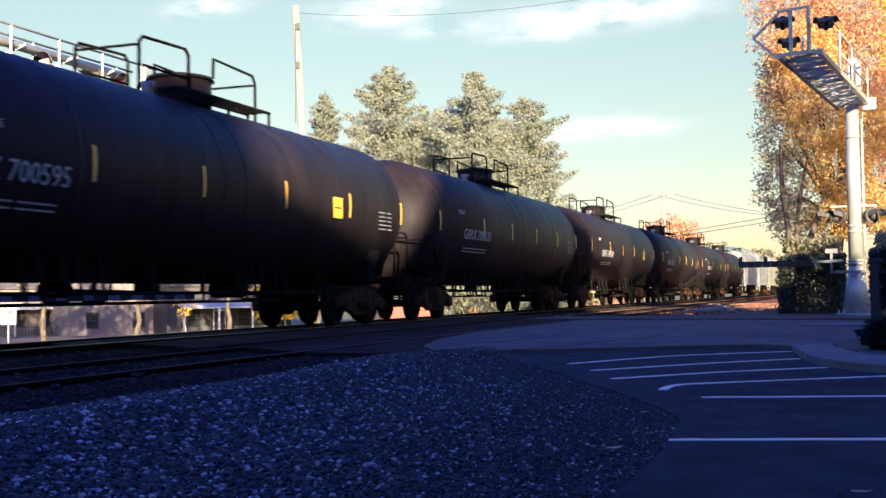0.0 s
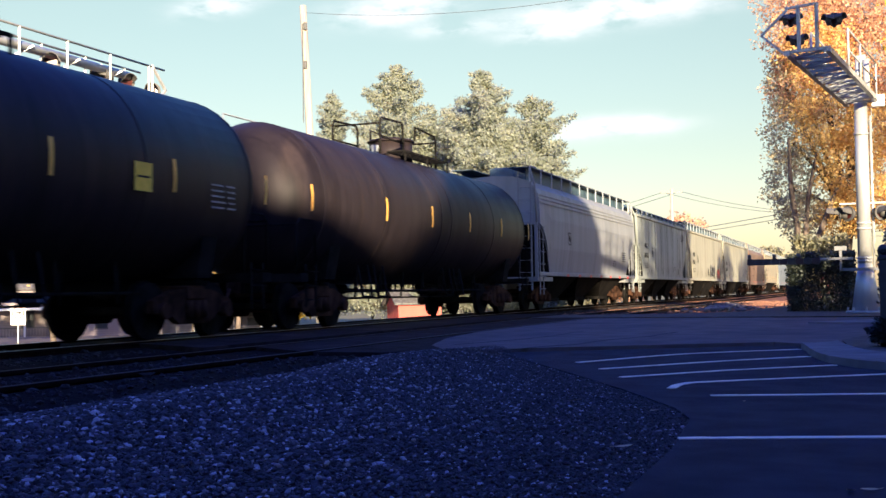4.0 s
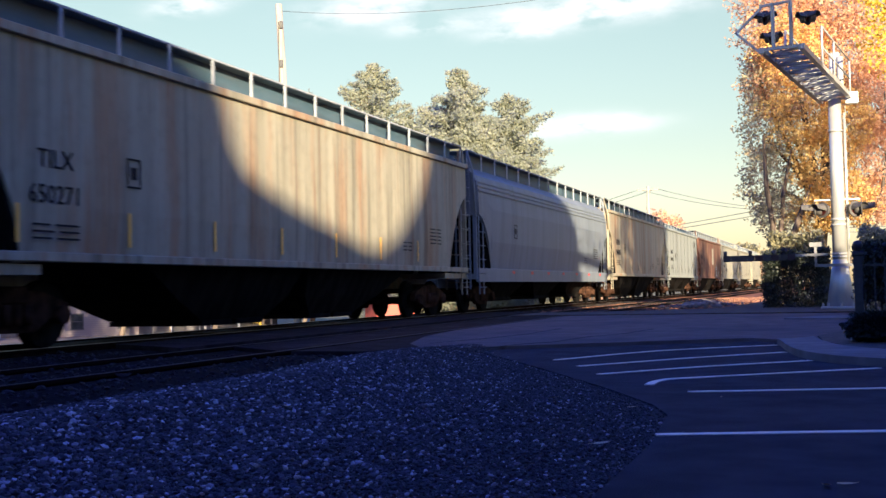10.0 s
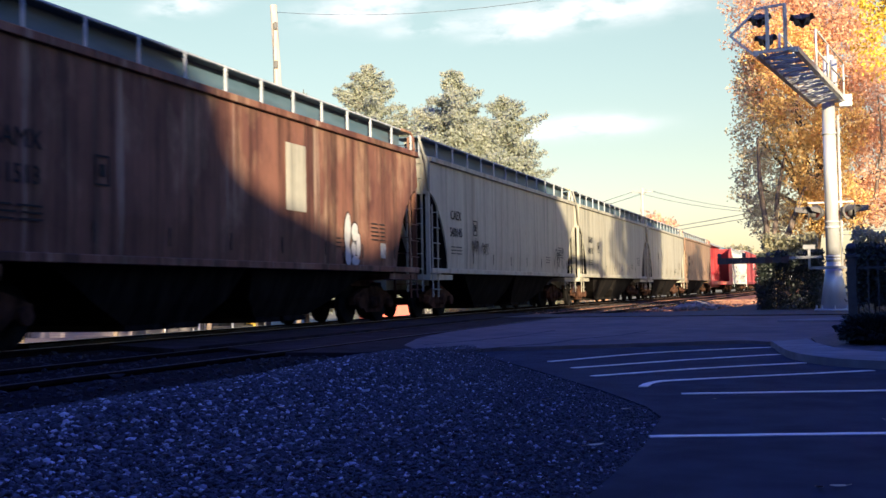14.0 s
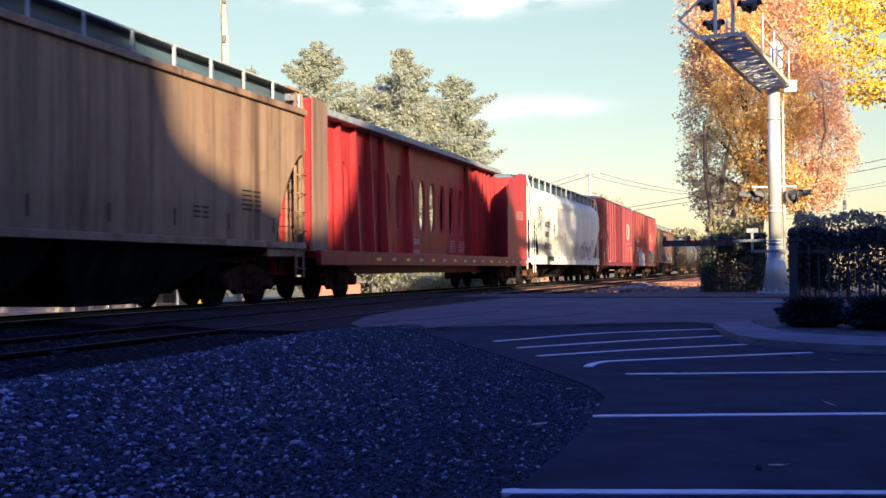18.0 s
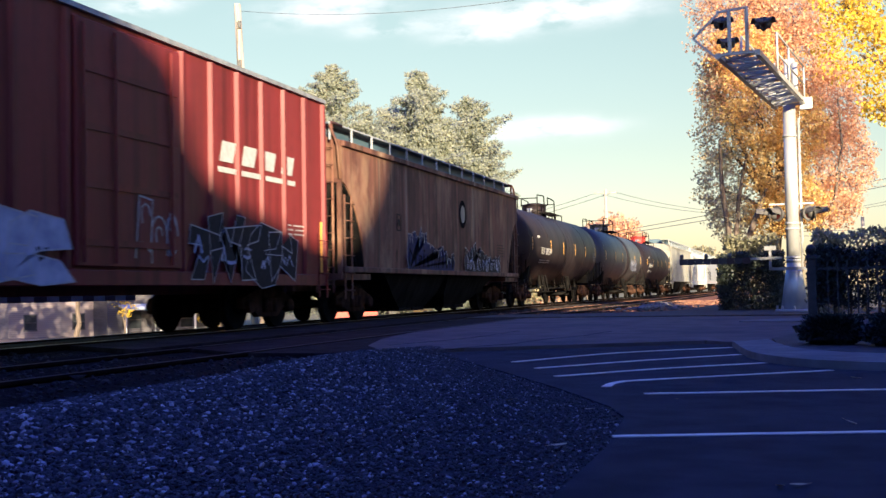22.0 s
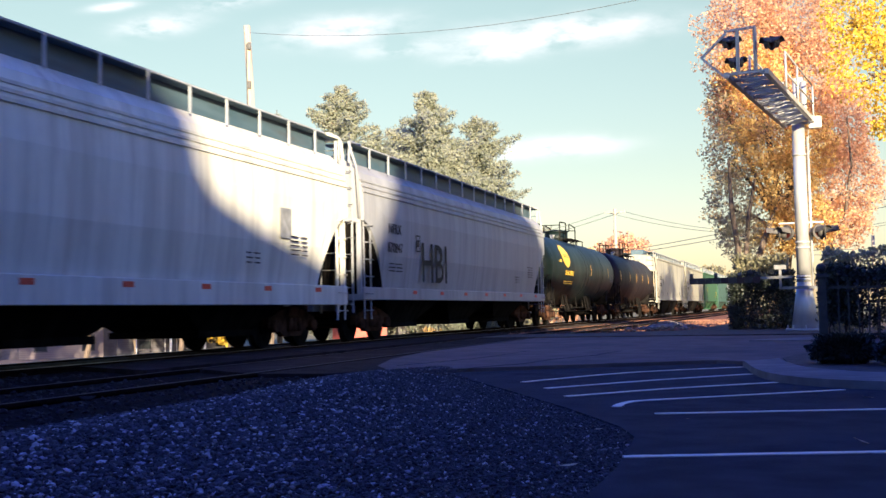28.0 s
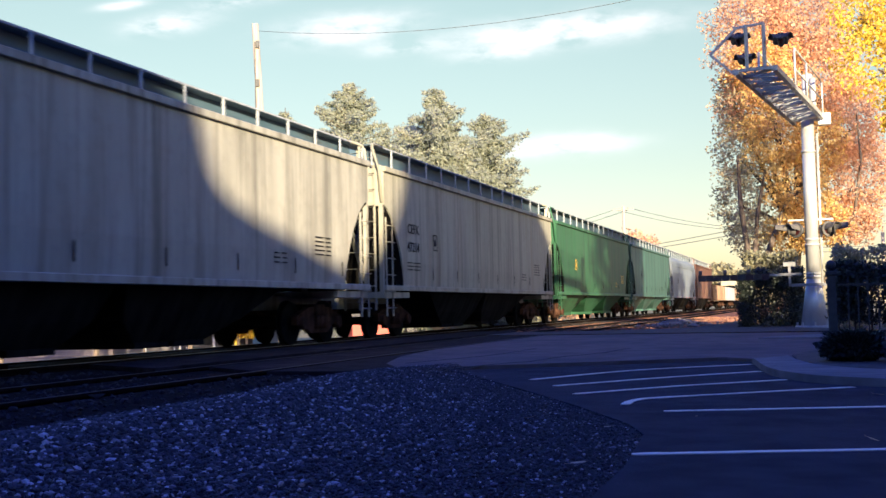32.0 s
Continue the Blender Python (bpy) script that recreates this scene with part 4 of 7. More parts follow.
def box_car(spec, s0, s1):
    ln = s1 - s0
    half, lb = ln / 2, ln - 0.9
    paint = spec["paint"]
    car = thing("box_car", spec["label"], "freight wagon", group="train")
    top = spec.get("top", 4.90)
    bm = bmesh.new()
    box(bm, -1.48, 1.48, -lb / 2, lb / 2, 1.05, top, 0.02)
    part("body", bm, paint, car)
    bm = bmesh.new()
    loft(bm, [[(-1.55, y, top - 0.02), (1.55, y, top - 0.02), (1.55, y, top + 0.06), (0, y, top + 0.2), (-1.55, y, top + 0.06)] for y in (-lb / 2 - 0.04, lb / 2 + 0.04)], smooth=False)
    part("roof", bm, spec.get("roof", GRATE), car, "weathered grey metal roof")
    bm = bmesh.new()
    for s in (-1, 1):
        box(bm, min(s * 1.44, s * 1.55), max(s * 1.44, s * 1.55), -lb / 2, lb / 2, 0.86, 1.1, 0.015)
    box(bm, -0.35, 0.35, -lb / 2, lb / 2, 0.72, 1.05)
    part("side_sill", bm, paint, car)
    dw, dc = 1.5, 0.4
    n = 6
    for s in (-1, 1):
        for e in (-1, 1):
            for i in range(n + 1):
                y = dc + e * (dw + 0.1) + (e * (lb / 2 - 0.06) - dc - e * (dw + 0.1)) * i / n

                def rib(bm):
                    loft(bm, [[(-0.01, -0.09, z), (0.07, -0.045, z), (0.07, 0.045, z), (-0.01, 0.09, z)] for z in (1.1, top - 0.06)], smooth=False)
                part("side_post", shared("post_" + paint.name + str(top), rib, paint), None, car, at=pose(s * 1.48, y, 0, 0, 0, 0 if s > 0 else 180))
        bm = bmesh.new()
        box(bm, min(s * 1.49, s * 1.56), max(s * 1.49, s * 1.56), dc - dw + 0.05, dc + dw - 0.05, 1.14, top - 0.12, 0.02)
        door = part("door", bm, spec.get("door", paint), car)
        for z in (1.5, 2.35, 3.2, 4.05):
            bm = bmesh.new()
            box(bm, min(s * 1.545, s * 1.585), max(s * 1.545, s * 1.585), dc - dw + 0.2, dc + dw - 0.2, z - 0.05, z + 0.05)
            part("door_rib", bm, paint, door)
        for y in (dc - 0.5, dc + 1.1, dc - 1.3):
            bm = bmesh.new()
            rod(bm, (s * 1.6, y, 1.2), (s * 1.6, y, top - 0.2), 0.025, 6)
            part("lock_rod", bm, paint, door)
        for e in (-1, 1):
            bm = bmesh.new()
            build_ladder(bm, 0.42, 0.6, top - 0.3 if e < 0 else 2.0, 10 if e < 0 else 4)
            part("ladder", bm, paint, car, at=pose(s * 1.57, e * (lb / 2 - 0.3), 0, 0, 0, 0 if s > 0 else 180))
    for e in (-1, 1):
        for k in range(9):
            z = 1.35 + k * (top - 1.6) / 8

            def corr(bm):
                loft(bm, [[(x, -0.01, -0.12), (x, 0.06, -0.05), (x, 0.06, 0.05), (x, -0.01, 0.12)] for x in (-1.35, 1.35)], smooth=False)
            part("end_rib", shared("end_rib_" + paint.name, corr, paint), None, car, at=pose(0, e * lb / 2, z, 0, 0, 0 if e > 0 else 180))
    running_gear(car, half, half - 2.4)
    ink = spec.get("ink", WHITE_INK)
    for line, size, y, z in spec.get("text", ()):
        put_text(car, line, size, ink, 1.575, y, z)
    if spec.get("end_text"):
        bm = bmesh.new()
        box(bm, -1.42, 1.42, -0.075, -0.01, top - 0.52, top - 0.05, 0.01)
        part("end_panel", bm, CREAM, car, "cream painted band across the end", at=pose(0, -lb / 2, 0))
        part("end_lettering", letters(spec["end_text"], 0.26, BLACK_INK), None, car, at=pose(0.1, -lb / 2 - 0.08, top - 0.28) @ END_TEXT)
    # emblems as plain shapes
    bm = bmesh.new()
    if spec.get("emblem") == "loop":
        pts = [(0.0, 0.62), (-0.35, 0.62), (-0.35, 0.0), (0.0, 0.0), (0.12, 0.0), (0.12, 0.62), (0.5, 0.0), (0.5, 0.62)]
        line = [Vector((0.0, *p)) for p in pts]
        rows = []
        for q, p in enumerate(line):
            d = (line[min(q + 1, len(line) - 1)] - line[max(q - 1, 0)]).normalized()
            nrm = Vector((0, -d.z, d.y)) * 0.06
            rows.append([p - nrm, p + nrm, p + nrm + Vector((0.006, 0, 0)), p - nrm + Vector((0.006, 0, 0))])
        loft(bm, rows, smooth=False)
        part("emblem", bm, WHITE_INK, car, "white looped emblem", at=pose(1.56, 5.0, 2.75) @ Matrix.Scale(1.5, 4))
        bars(car, WHITE_INK, 1.56, 5.0, 2.4, 2.2, 1)
    else:
        bm.free()
        for k in range(4):
            bm = bmesh.new()
            loft(bm, [[(xx, 0.85 * k, 0.12), (xx, 0.85 * k + 0.5, 0.12), (xx, 0.85 * k + 0.62, 0.5), (xx, 0.85 * k + 0.12, 0.5)] for xx in (0, 0.006)], smooth=False)
            part("emblem_bar", bm, WHITE_INK, car, "white slanted emblem bar", at=pose(1.49, 3.3, 3.0))
        bm = bmesh.new()
        box(bm, 0, 0.006, -0.05, 3.2, -0.08, 0.02)
        part("emblem_bar", bm, WHITE_INK, car, "long white emblem bar", at=pose(1.49, 3.3, 3.0))
    for y, z, w, h, m in spec.get("panels", ()):
        panel(car, m, 1.49, y, z, w, h)
    for y, z, size, seed, mat_, *fill in spec.get("graffiti", ()):
        graffiti(car, mat_, 1.565, y, z, size, seed, *fill)
    bars(car, ink, 1.49, -lb / 2 + 2.0, 1.75 if spec.get("text") else 2.1, 1.1, 3)
    for y, z, w, h in ((-lb / 2 + 1.6, 1.55, 0.5, 0.26), (-lb / 2 + 1.5, 1.2, 0.5, 0.2), (lb / 2 - 0.2, 1.7, 0.1, 1.1), (-lb / 2 + 4.2, 1.15, 0.35, 0.12)):
        panel(car, ORANGE_INK, 1.49, y, z, w, h, "reflective_strip")
    bars(car, ink, 1.49, lb / 2 - 1.6, 2.1, 1.0, 3)
    return car, half


def centre_beam(spec, s0, s1):
    """A flat wagon with a beam down its middle, pierced by tall oval openings, and a bulkhead at each end."""
    ln = s1 - s0
    half, lb = ln / 2, ln - 1.0
    paint = spec["paint"]
    car = thing("centerbeam_flat_car", spec["label"], "freight wagon", group="train")
    bm = bmesh.new()
    box(bm, -1.42, 1.42, -lb / 2, lb / 2, 1.0, 1.14)
    for s in (-1, 1):
        box(bm, min(s * 1.38, s * 1.5), max(s * 1.38, s * 1.5), -lb / 2, lb / 2, 0.82, 1.16, 0.01)
    box(bm, -0.35, 0.35, -lb / 2, lb / 2, 0.6, 1.0)
    part("deck", bm, paint, car)
    top = 4.75
    n, pitch = 13, 1.19
    hy, hz, zc = 0.34, 0.86, 2.82
    bm = bmesh.new()
    y0 = -7.735
    for k in range(n):
        c = y0 + (k + 0.5) * pitch
        seg = 24
        inner, outer = [], []
        for i in range(seg):
            a = 2 * math.pi * i / seg
            ca, sa = math.cos(a), math.sin(a)
            inner.append((c + hy * math.copysign(abs(ca) ** 0.75, ca), zc + hz * math.copysign(abs(sa) ** 0.85, sa)))
            t = min((pitch / 2) / max(abs(ca), 1e-6), 1.95 / max(abs(sa), 1e-6))
            outer.append((c + max(-pitch / 2, min(pitch / 2, t * ca)), max(1.14, min(top - 0.1, zc + t * sa))))
        for x, flip in ((-0.05, True), (0.05, False)):
            vi = [bm.verts.new((x, y, z)) for y, z in inner]
            vo = [bm.verts.new((x, y, z)) for y, z in outer]
            for i in range(seg):
                j = (i + 1) % seg
                bm.faces.new((vi[i], vi[j], vo[j], vo[i]))
            if flip:
                back = vi
            else:
                for i in range(seg):
                    j = (i + 1) % seg
                    bm.faces.new((back[i], back[j], vi[j], vi[i]))
    for s in (-1, 1):
        box(bm, -0.05, 0.05, *sorted((y0 if s < 0 else y0 + n * pitch, s * (lb / 2 - 0.4))), 1.14, top - 0.1)
    bmesh.ops.remove_doubles(bm, verts=bm.verts, dist=0.002)
    part("centre_web", bm, paint, car, "red steel web with tall oval openings")
    bm = bmesh.new()
    box(bm, -0.45, 0.45, -lb / 2 + 0.2, lb / 2 - 0.2, top - 0.1, top + 0.08, 0.02)
    part("top_chord", bm, GRATE, car, "dark weathered top beam")
    for k in range(n + 1):
        y = y0 + k * pitch

        def post(bm):
            loft(bm, [[(-w, -0.06, z), (w, -0.06, z), (w, 0.06, z), (-w, 0.06, z)] for z, w in ((1.14, 0.34), (top - 0.1, 0.2))], smooth=False)
        if k in (0, 1, 2, 3, 4, 6, 12, 13):
            part("web_post", shared("web_post", post, RED_BRIGHT), None, car, at=pose(0, y, 0))
    for y in (8.1, 8.65, 9.2, 9.85, 10.6, -8.3, -8.85, -9.4, -10.3):
        part("web_post", SHARED["web_post"], None, car, at=pose(0, y, 0))
    for s in (-1, 1):
        bm = bmesh.new()
        e = s * (lb / 2 + 0.3)
        box(bm, -1.36, 1.36, *sorted((e - s * 0.14, e)), 1.14, top - 0.2, 0.015)
        bulk = part("bulkhead", bm, RED_BRIGHT if s > 0 else FADED_BROWN, car)
        for x in (-1.35, -0.7, 0, 0.7, 1.35):
            bm = bmesh.new()
            box(bm, x - 0.06, x + 0.06, *sorted((e, e + s * 0.14)), 1.14, top - 0.2)
            part("bulkhead_post", bm, RED_BRIGHT, bulk)
        for x0, x1 in ((1.362, 1.42), (-1.42, -1.362)):
            bm = bmesh.new()
            r = 3.4 if s > 0 else 0.9
            loft(bm, [[(x, e, 1.14), (x, e, 4.62), (x, e - s * r * 0.3, 4.60), (x, e - s * r * 0.76, 4.30 if s > 0 else 4.55), (x, e - s * r, 3.92 if s > 0 else 4.5), (x, e - s * r, 1.14)] for x in (x0, x1)], smooth=False)
            part("side_panel", bm, RED_BRIGHT if s > 0 else FADED_BROWN, bulk)
        if s > 0:
            bars(car, WHITE_INK, 1.425, e - s * 1.3, 3.0, 1.2, 4)
    running_gear(car, half, half - 2.6)
    put_text(car, "Portland", 0.40, WHITE_INK, 0.07, 0.15, 1.66)
    put_text(car, "Oregon", 0.40, WHITE_INK, 0.07, 0.15, 1.30)
    for k in range(3):
        bars(car, WHITE_INK, 0.07, 4.8 + 1.18 * k, 1.72, 0.7, 5)
    for s in (-1, 1):
        for k in range(16):
            panel(car, WHITE_INK if k % 2 else YELLOW_INK, 1.504, y0 + 0.6 + 1.2 * k, 0.98, 0.3, 0.08, "reflective_strip") if s > 0 else None
    return car, half


def flat_car(spec, s0, s1):
    ln = s1 - s0
    half, lb = ln / 2, ln - 1.0
    car = thing("gondola", spec["label"], "freight wagon", group="train")
    bm = bmesh.new()
    for s in (-1, 1):
        box(bm, min(s * 1.4, s * 1.5), max(s * 1.4, s * 1.5), -lb / 2, lb / 2, 1.0, 2.6, 0.01)
    box(bm, -1.4, 1.4, -lb / 2, lb / 2, 1.0, 1.12)
    for e in (-1, 1):
        box(bm, -1.4, 1.4, *sorted((e * lb / 2, e * (lb / 2 - 0.1))), 1.12, 2.6)
    part("body", bm, spec["paint"], car)
    for i in range(12):
        y = -lb / 2 + 0.3 + (lb - 0.6) * i / 11

        def post(bm):
            box(bm, 0, 0.1, -0.07, 0.07, 1.0, 2.6, 0.01)
        part("side_post", shared("gon_post_" + spec["paint"].name, post, spec["paint"]), None, car, at=pose(1.5, y, 0))
    running_gear(car, half, half - 2.3)
    return car, half


BLACK_LABEL = "black tank car with amber strips and white lettering"
CREAM_LABEL = "weathered cream covered hopper with dark lettering"
TRAIN = [
    # start, kind, what sets it apart
    (7.8, tank_car, dict(paint=BLACK_TANK, label=BLACK_LABEL, text="GBRX 700595", text_at=-5.4, dome_at=0.75, placards=(3.9,))),
    (25.0, tank_car, dict(paint=BLACK_TANK, label=BLACK_LABEL, text="GBRX 700630")),
    (42.1, tank_car, dict(paint=BLACK_TANK, label=BLACK_LABEL, text="GBRX 700588", placards=(4.2,))),
    (59.55, tank_car, dict(paint=BLACK_TANK, label=BLACK_LABEL, text="DBUX 250135")),
    (76.9, tank_car, dict(paint=BLACK_TANK, label=BLACK_LABEL, text="SHPX 204078", placards=(3.7,), text_at=-2.9)),
    (93.2, tank_car, dict(paint=BLACK_TANK, label="plain black tank car with a brown bloom of rust dust")),
    (109.5, covered_hopper, dict(paint=GREY, style="smooth", label="pale grey round-sided covered hopper wagon", walk=4.7)),
    (126.37, covered_hopper, dict(paint=PALE_BLUE, label="pale blue-grey covered hopper with dark lettering", text=("IARX", "540114"), text_in=2.17, lift=1.5, owner=True, seams=True, gusset=True, walk=4.5)),
    (142.7, covered_hopper, dict(paint=CREAM, label="cream covered hopper with sprayed lines along its foot", text=("CAEX", "540035"), tags=((2.6, 1.42, 2.6, 0.85, 4, WHITE_INK, BLACK_INK, None, 3), (5.9, 1.36, 1.2, 0.75, 2, BLACK_INK, RED_INK, None, 4), (0.3, 1.6, 0.35, 0.4, 1, BLACK_INK, BLACK_INK)))),
    (160.38, covered_hopper, dict(paint=CREAM, label=CREAM_LABEL, text=("CITX", "702029"), text_in=1.95, text_z=2.54)),
    (180.5, covered_hopper, dict(paint=FADED_BROWN, style="smooth", label="faded brown round-sided covered hopper", text=("AEX", "5113"), cap=0.27, lead=0.26, text_z=2.68, text_in=2.73, sill=0.36, walk=4.7, ink=BLACK_INK)),
    (197.72, covered_hopper, dict(paint=CREAM_RUST, label="cream covered hopper streaked with rust", text=("TILX", "650271"), text_in=2.05, text_z=2.52, stake=ORANGE_INK)),
    (218.21, covered_hopper, dict(paint=GREY_BLUE, style="smooth", label="blue-grey round-sided covered hopper", sill=0.4, walk=4.7)),
    (238.05, covered_hopper, dict(paint=CREAM_RUST, label=CREAM_LABEL, text=("CAEX", "540026"))),
    (255.95, covered_hopper, dict(paint=PALE_BLUE, label="pale blue-grey covered hopper with dark lettering", text=("IARX", "540110"), text_in=2.17, lift=1.5, owner=True, seams=True, gusset=True, walk=4.5)),
    (272.3, covered_hopper, dict(paint=BROWN, text=("SAMX", "11513"), label="rust-brown covered hopper with a white sprayed tag", tags=((4.2, 1.36, 0.9, 1.0),), panels=((1.6, 2.95, 0.85, 1.3, CREAM), (6.0, 1.65, 0.3, 0.34, GRATE)))),
    (289.92, covered_hopper, dict(paint=CREAM, label="cream covered hopper with two sprayed tags", text=("CAEX", "540145"), graffiti=((-4.9, 1.78, (0.55, 0.42), 9, BLACK_INK), (-3.95, 1.76, (0.5, 0.4), 10, BLACK_INK), (5.6, 1.45, (1.2, 0.9), 10, BLACK_INK)))),
    (308.1, covered_hopper, dict(paint=CREAM, label=CREAM_LABEL, text=("CAEX", "540137"))),
    (326.3, covered_hopper, dict(paint=CREAM, label=CREAM_LABEL)),
    (343.4, covered_hopper, dict(paint=TAN, label="dirty tan covered hopper with rust stains", text=("TILX", "34075"), walk=4.65)),
    (361.35, centre_beam, dict(paint=RED_BRIGHT, label="empty red centerbeam flat car with oval openings")),
    (384.32, covered_hopper, dict(paint=WHITE_BRIGHT, style="smooth", label="off-white covered hopper with long black sprayed lines", sill=0.4, walk=4.7, text=("ACFX", "68025"), text_z=2.67, lead=0.44, text_in=2.8, graffiti=((-3.4, 1.30, (3.3, 1.15), 12, BLACK_INK), (0.9, 1.12, (2.6, 0.9), 14, BLACK_INK), (4.1, 1.12, (3.2, 1.0), 13, BLACK_INK), (-8.0, 2.45, (1.4, 1.1), 15, BLACK_INK), (-6.3, 1.55, (1.6, 0.36), 16, BLACK_INK), (-5.6, 1.06, (1.4, 0.22), 17, BLACK_INK)))),
    (403.76, box_car, dict(paint=RED_CAR, label="red box car with a white looped emblem", emblem="loop", text=())),
    (419.85, box_car, dict(paint=RED_MID, label="red box car with sprayed pieces along its foot", text=(("BN", 0.43, -6.18, 2.72), ("SF", 0.43, -5.18, 2.73), ("726", 0.43, -6.22, 2.09), ("223", 0.43, -5.13, 2.10)), end_text="BNSF 726223", graffiti=((-3.3, 0.80, (3.6, 1.12), 21, WHITE_INK, LILAC_INK, BLACK_INK), (4.1, 0.82, (4.2, 1.2), 22, WHITE_INK, BLACK_INK, LILAC_INK), (0.9, 1.3, (0.9, 1.0), 23, WHITE_INK)))),
    (436.8, covered_hopper, dict(paint=BROWN, label="rust-brown covered hopper with blue and white graffiti", walk=4.6, end_text=("SAMX", "11455"), emblem=(1.24, 3.07), pieces=((-1.9, 1.28, 4.2, 1.1, 31, BLUE_INK), (3.6, 1.28, 4.3, 0.88, 32, BLACK_INK)))),
    (454.8, tank_car, dict(paint=BLACK_TANK, label=BLACK_LABEL, text="TILX 291294", text_at=-4.7)),
    (472.95, tank_car, dict(paint=GREY_TANK, label="grey tank car with a dark band at its middle", dark_band=True, graffiti=((3.4, 1.75, (2.4, 0.75), 41, LILAC_INK),), text="")),
    (491.1, tank_car, dict(paint=BLACK_TANK, label="black tank car with a red dome lid", text="GATX 17840", text_at=-5.2, dome=RED_INK)),
    (509.7, covered_hopper, dict(paint=WHITE_CAR, label="plain off-white covered hopper wagon")),
    (530.0, covered_hopper, dict(paint=WHITE_BRIGHT, style="smooth", sill=0.42, label="off-white round-sided covered hopper with dark lettering", text=("EQUX", "016599"), text_z=2.55, text_in=2.76, walk=4.7, panels=((6.4, 2.5, 0.5, 0.6, GRATE),))),
    (550.2, covered_hopper, dict(paint=GREY_LIGHT, style="smooth", sill=0.3, label="grey covered hopper with a big black sprayed tag", text=("NFRX", "870847"), walk=4.7, big=("HBI", 1.55, -4.4, 1.95))),
    (570.4, tank_car, dict(paint=GREEN_TANK, label="dark green tank car with a yellow oval emblem", oval=True, ink=YELLOW_INK, cap=0.3, text="DNAX 125042", strips=(1.0, 6.0), size=(1.54, 2.44))),
    (588.6, tank_car, dict(paint=BLACK_TANK, label=BLACK_LABEL, text="", size=(1.52, 2.42))),
    (606.0, covered_hopper, dict(paint=WHITE_CAR, label="pale cream-white covered hopper with dark lettering", text=("CEFX", "470653"), walk=4.6)),
    (626.3, covered_hopper, dict(paint=CREAM, label=CREAM_LABEL, text=("CEFX", "47214"))),
    (645.6, covered_hopper, dict(paint=GREEN_CAR, bay=GREEN_CAR, label="bright green weathered covered hopper", text=(), ink=YELLOW_INK)),
    (665.4, covered_hopper, dict(paint=TEAL_CAR, bay=TEAL_CAR, label="dull dark teal covered hopper wagon")),
    (684.2, covered_hopper, dict(paint=GREY_BLUE, style="smooth", label="blue-grey round-sided covered hopper")),
    (702.7, covered_hopper, dict(paint=BROWN, label="rust-brown weathered covered hopper wagon")),
    (720.7, flat_car, dict(paint=TAN, label="low open tan gondola wagon")),
    (737.7, flat_car, dict(paint=GREY, label="low open grey gondola wagon")),
    (754.7, flat_car, dict(paint=TAN, label="low open tan gondola wagon")),
    (771.7, covered_hopper, dict(paint=CREAM, label=CREAM_LABEL)),
    (789.7, covered_hopper, dict(paint=GREY, label="weathered grey covered hopper wagon")),
    (807.7, None, None),
]
CARS = []
for (a, kind, spec), (b, *_) in zip(TRAIN, TRAIN[1:]):
    car, half = kind(spec, a, b)
    CARS.append((car, (a + b) / 2))


def motions():
    """The train rolls past at an even speed, and its wheels turn with it."""
    for car, s in CARS:
        walk(car, [(t, pose(TRACK_X, s - SPEED * t, 0)) for t in (0.0, 8.0, 16.0, 24.0, 32.0)])
    turn = SPEED / 0.46
    rows = [(i / FPS, pose(0, 0, 0) @ Matrix.Rotation(turn * i / FPS, 4, "X")) for i in range(32 * FPS + 1)]
    first = WHEELS[0]
    walk(first, rows)
    for w in WHEELS[1:]:
        w.rotation_mode = "QUATERNION"
        w.animation_data_create()
        w.animation_data.action = first.animation_data.action
        w.animation_data.action_slot = first.animation_data.action_slot


# ---- ground and tracks ----
GRASS = surface("dry_grass", (0.07, 0.075, 0.03), (0.16, 0.14, 0.06), rough=0.95, scale=1.5, detail=8, bump=0.6, bump_scale=14, c=(0.20, 0.15, 0.06), c_scale=0.2)
SOIL = surface("dark_soil", (0.03, 0.025, 0.02), (0.07, 0.055, 0.045), rough=0.95, scale=6, bump=0.6, bump_scale=30)


def sheet(bm, pts, z0, z1):
    """A slab with a flat outline."""
    loft(bm, [[(x, y, z0) for x, y in pts], [(x, y, z1) for x, y in pts]], smooth=False)


bm = bmesh.new()
xs = [-1500, -400, -120, -40, -26, -20, -15.5, -14.6, -5, 0, 8, 40, 400, 1500]
zs = [-6, -4.6, -3.6, -3.1, -2.2, -1.0, -0.42, -0.34, -0.30, -0.26, -0.3, -0.4, -2, -6]
ys = [-400, -60, 0, 30, 60, 120, 250, 600, 1600]
grid = [[bm.verts.new((x, y, z)) for x, z in zip(xs, zs)] for y in ys]
for a, b in zip(grid, grid[1:]):
    for i in range(len(xs) - 1):
        bm.faces.new((a[i], a[i + 1], b[i + 1], b[i])).smooth = True
setting("ground", bm, GRASS, "dry autumn grass beyond the tracks", "ground")

bm = bmesh.new()
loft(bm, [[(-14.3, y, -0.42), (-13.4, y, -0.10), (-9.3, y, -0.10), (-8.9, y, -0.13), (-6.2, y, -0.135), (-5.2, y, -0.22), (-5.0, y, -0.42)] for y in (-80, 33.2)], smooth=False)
setting("ballast", bm, BALLAST, "near ballast bed under the tracks, coloured dark for shade", "ballast")

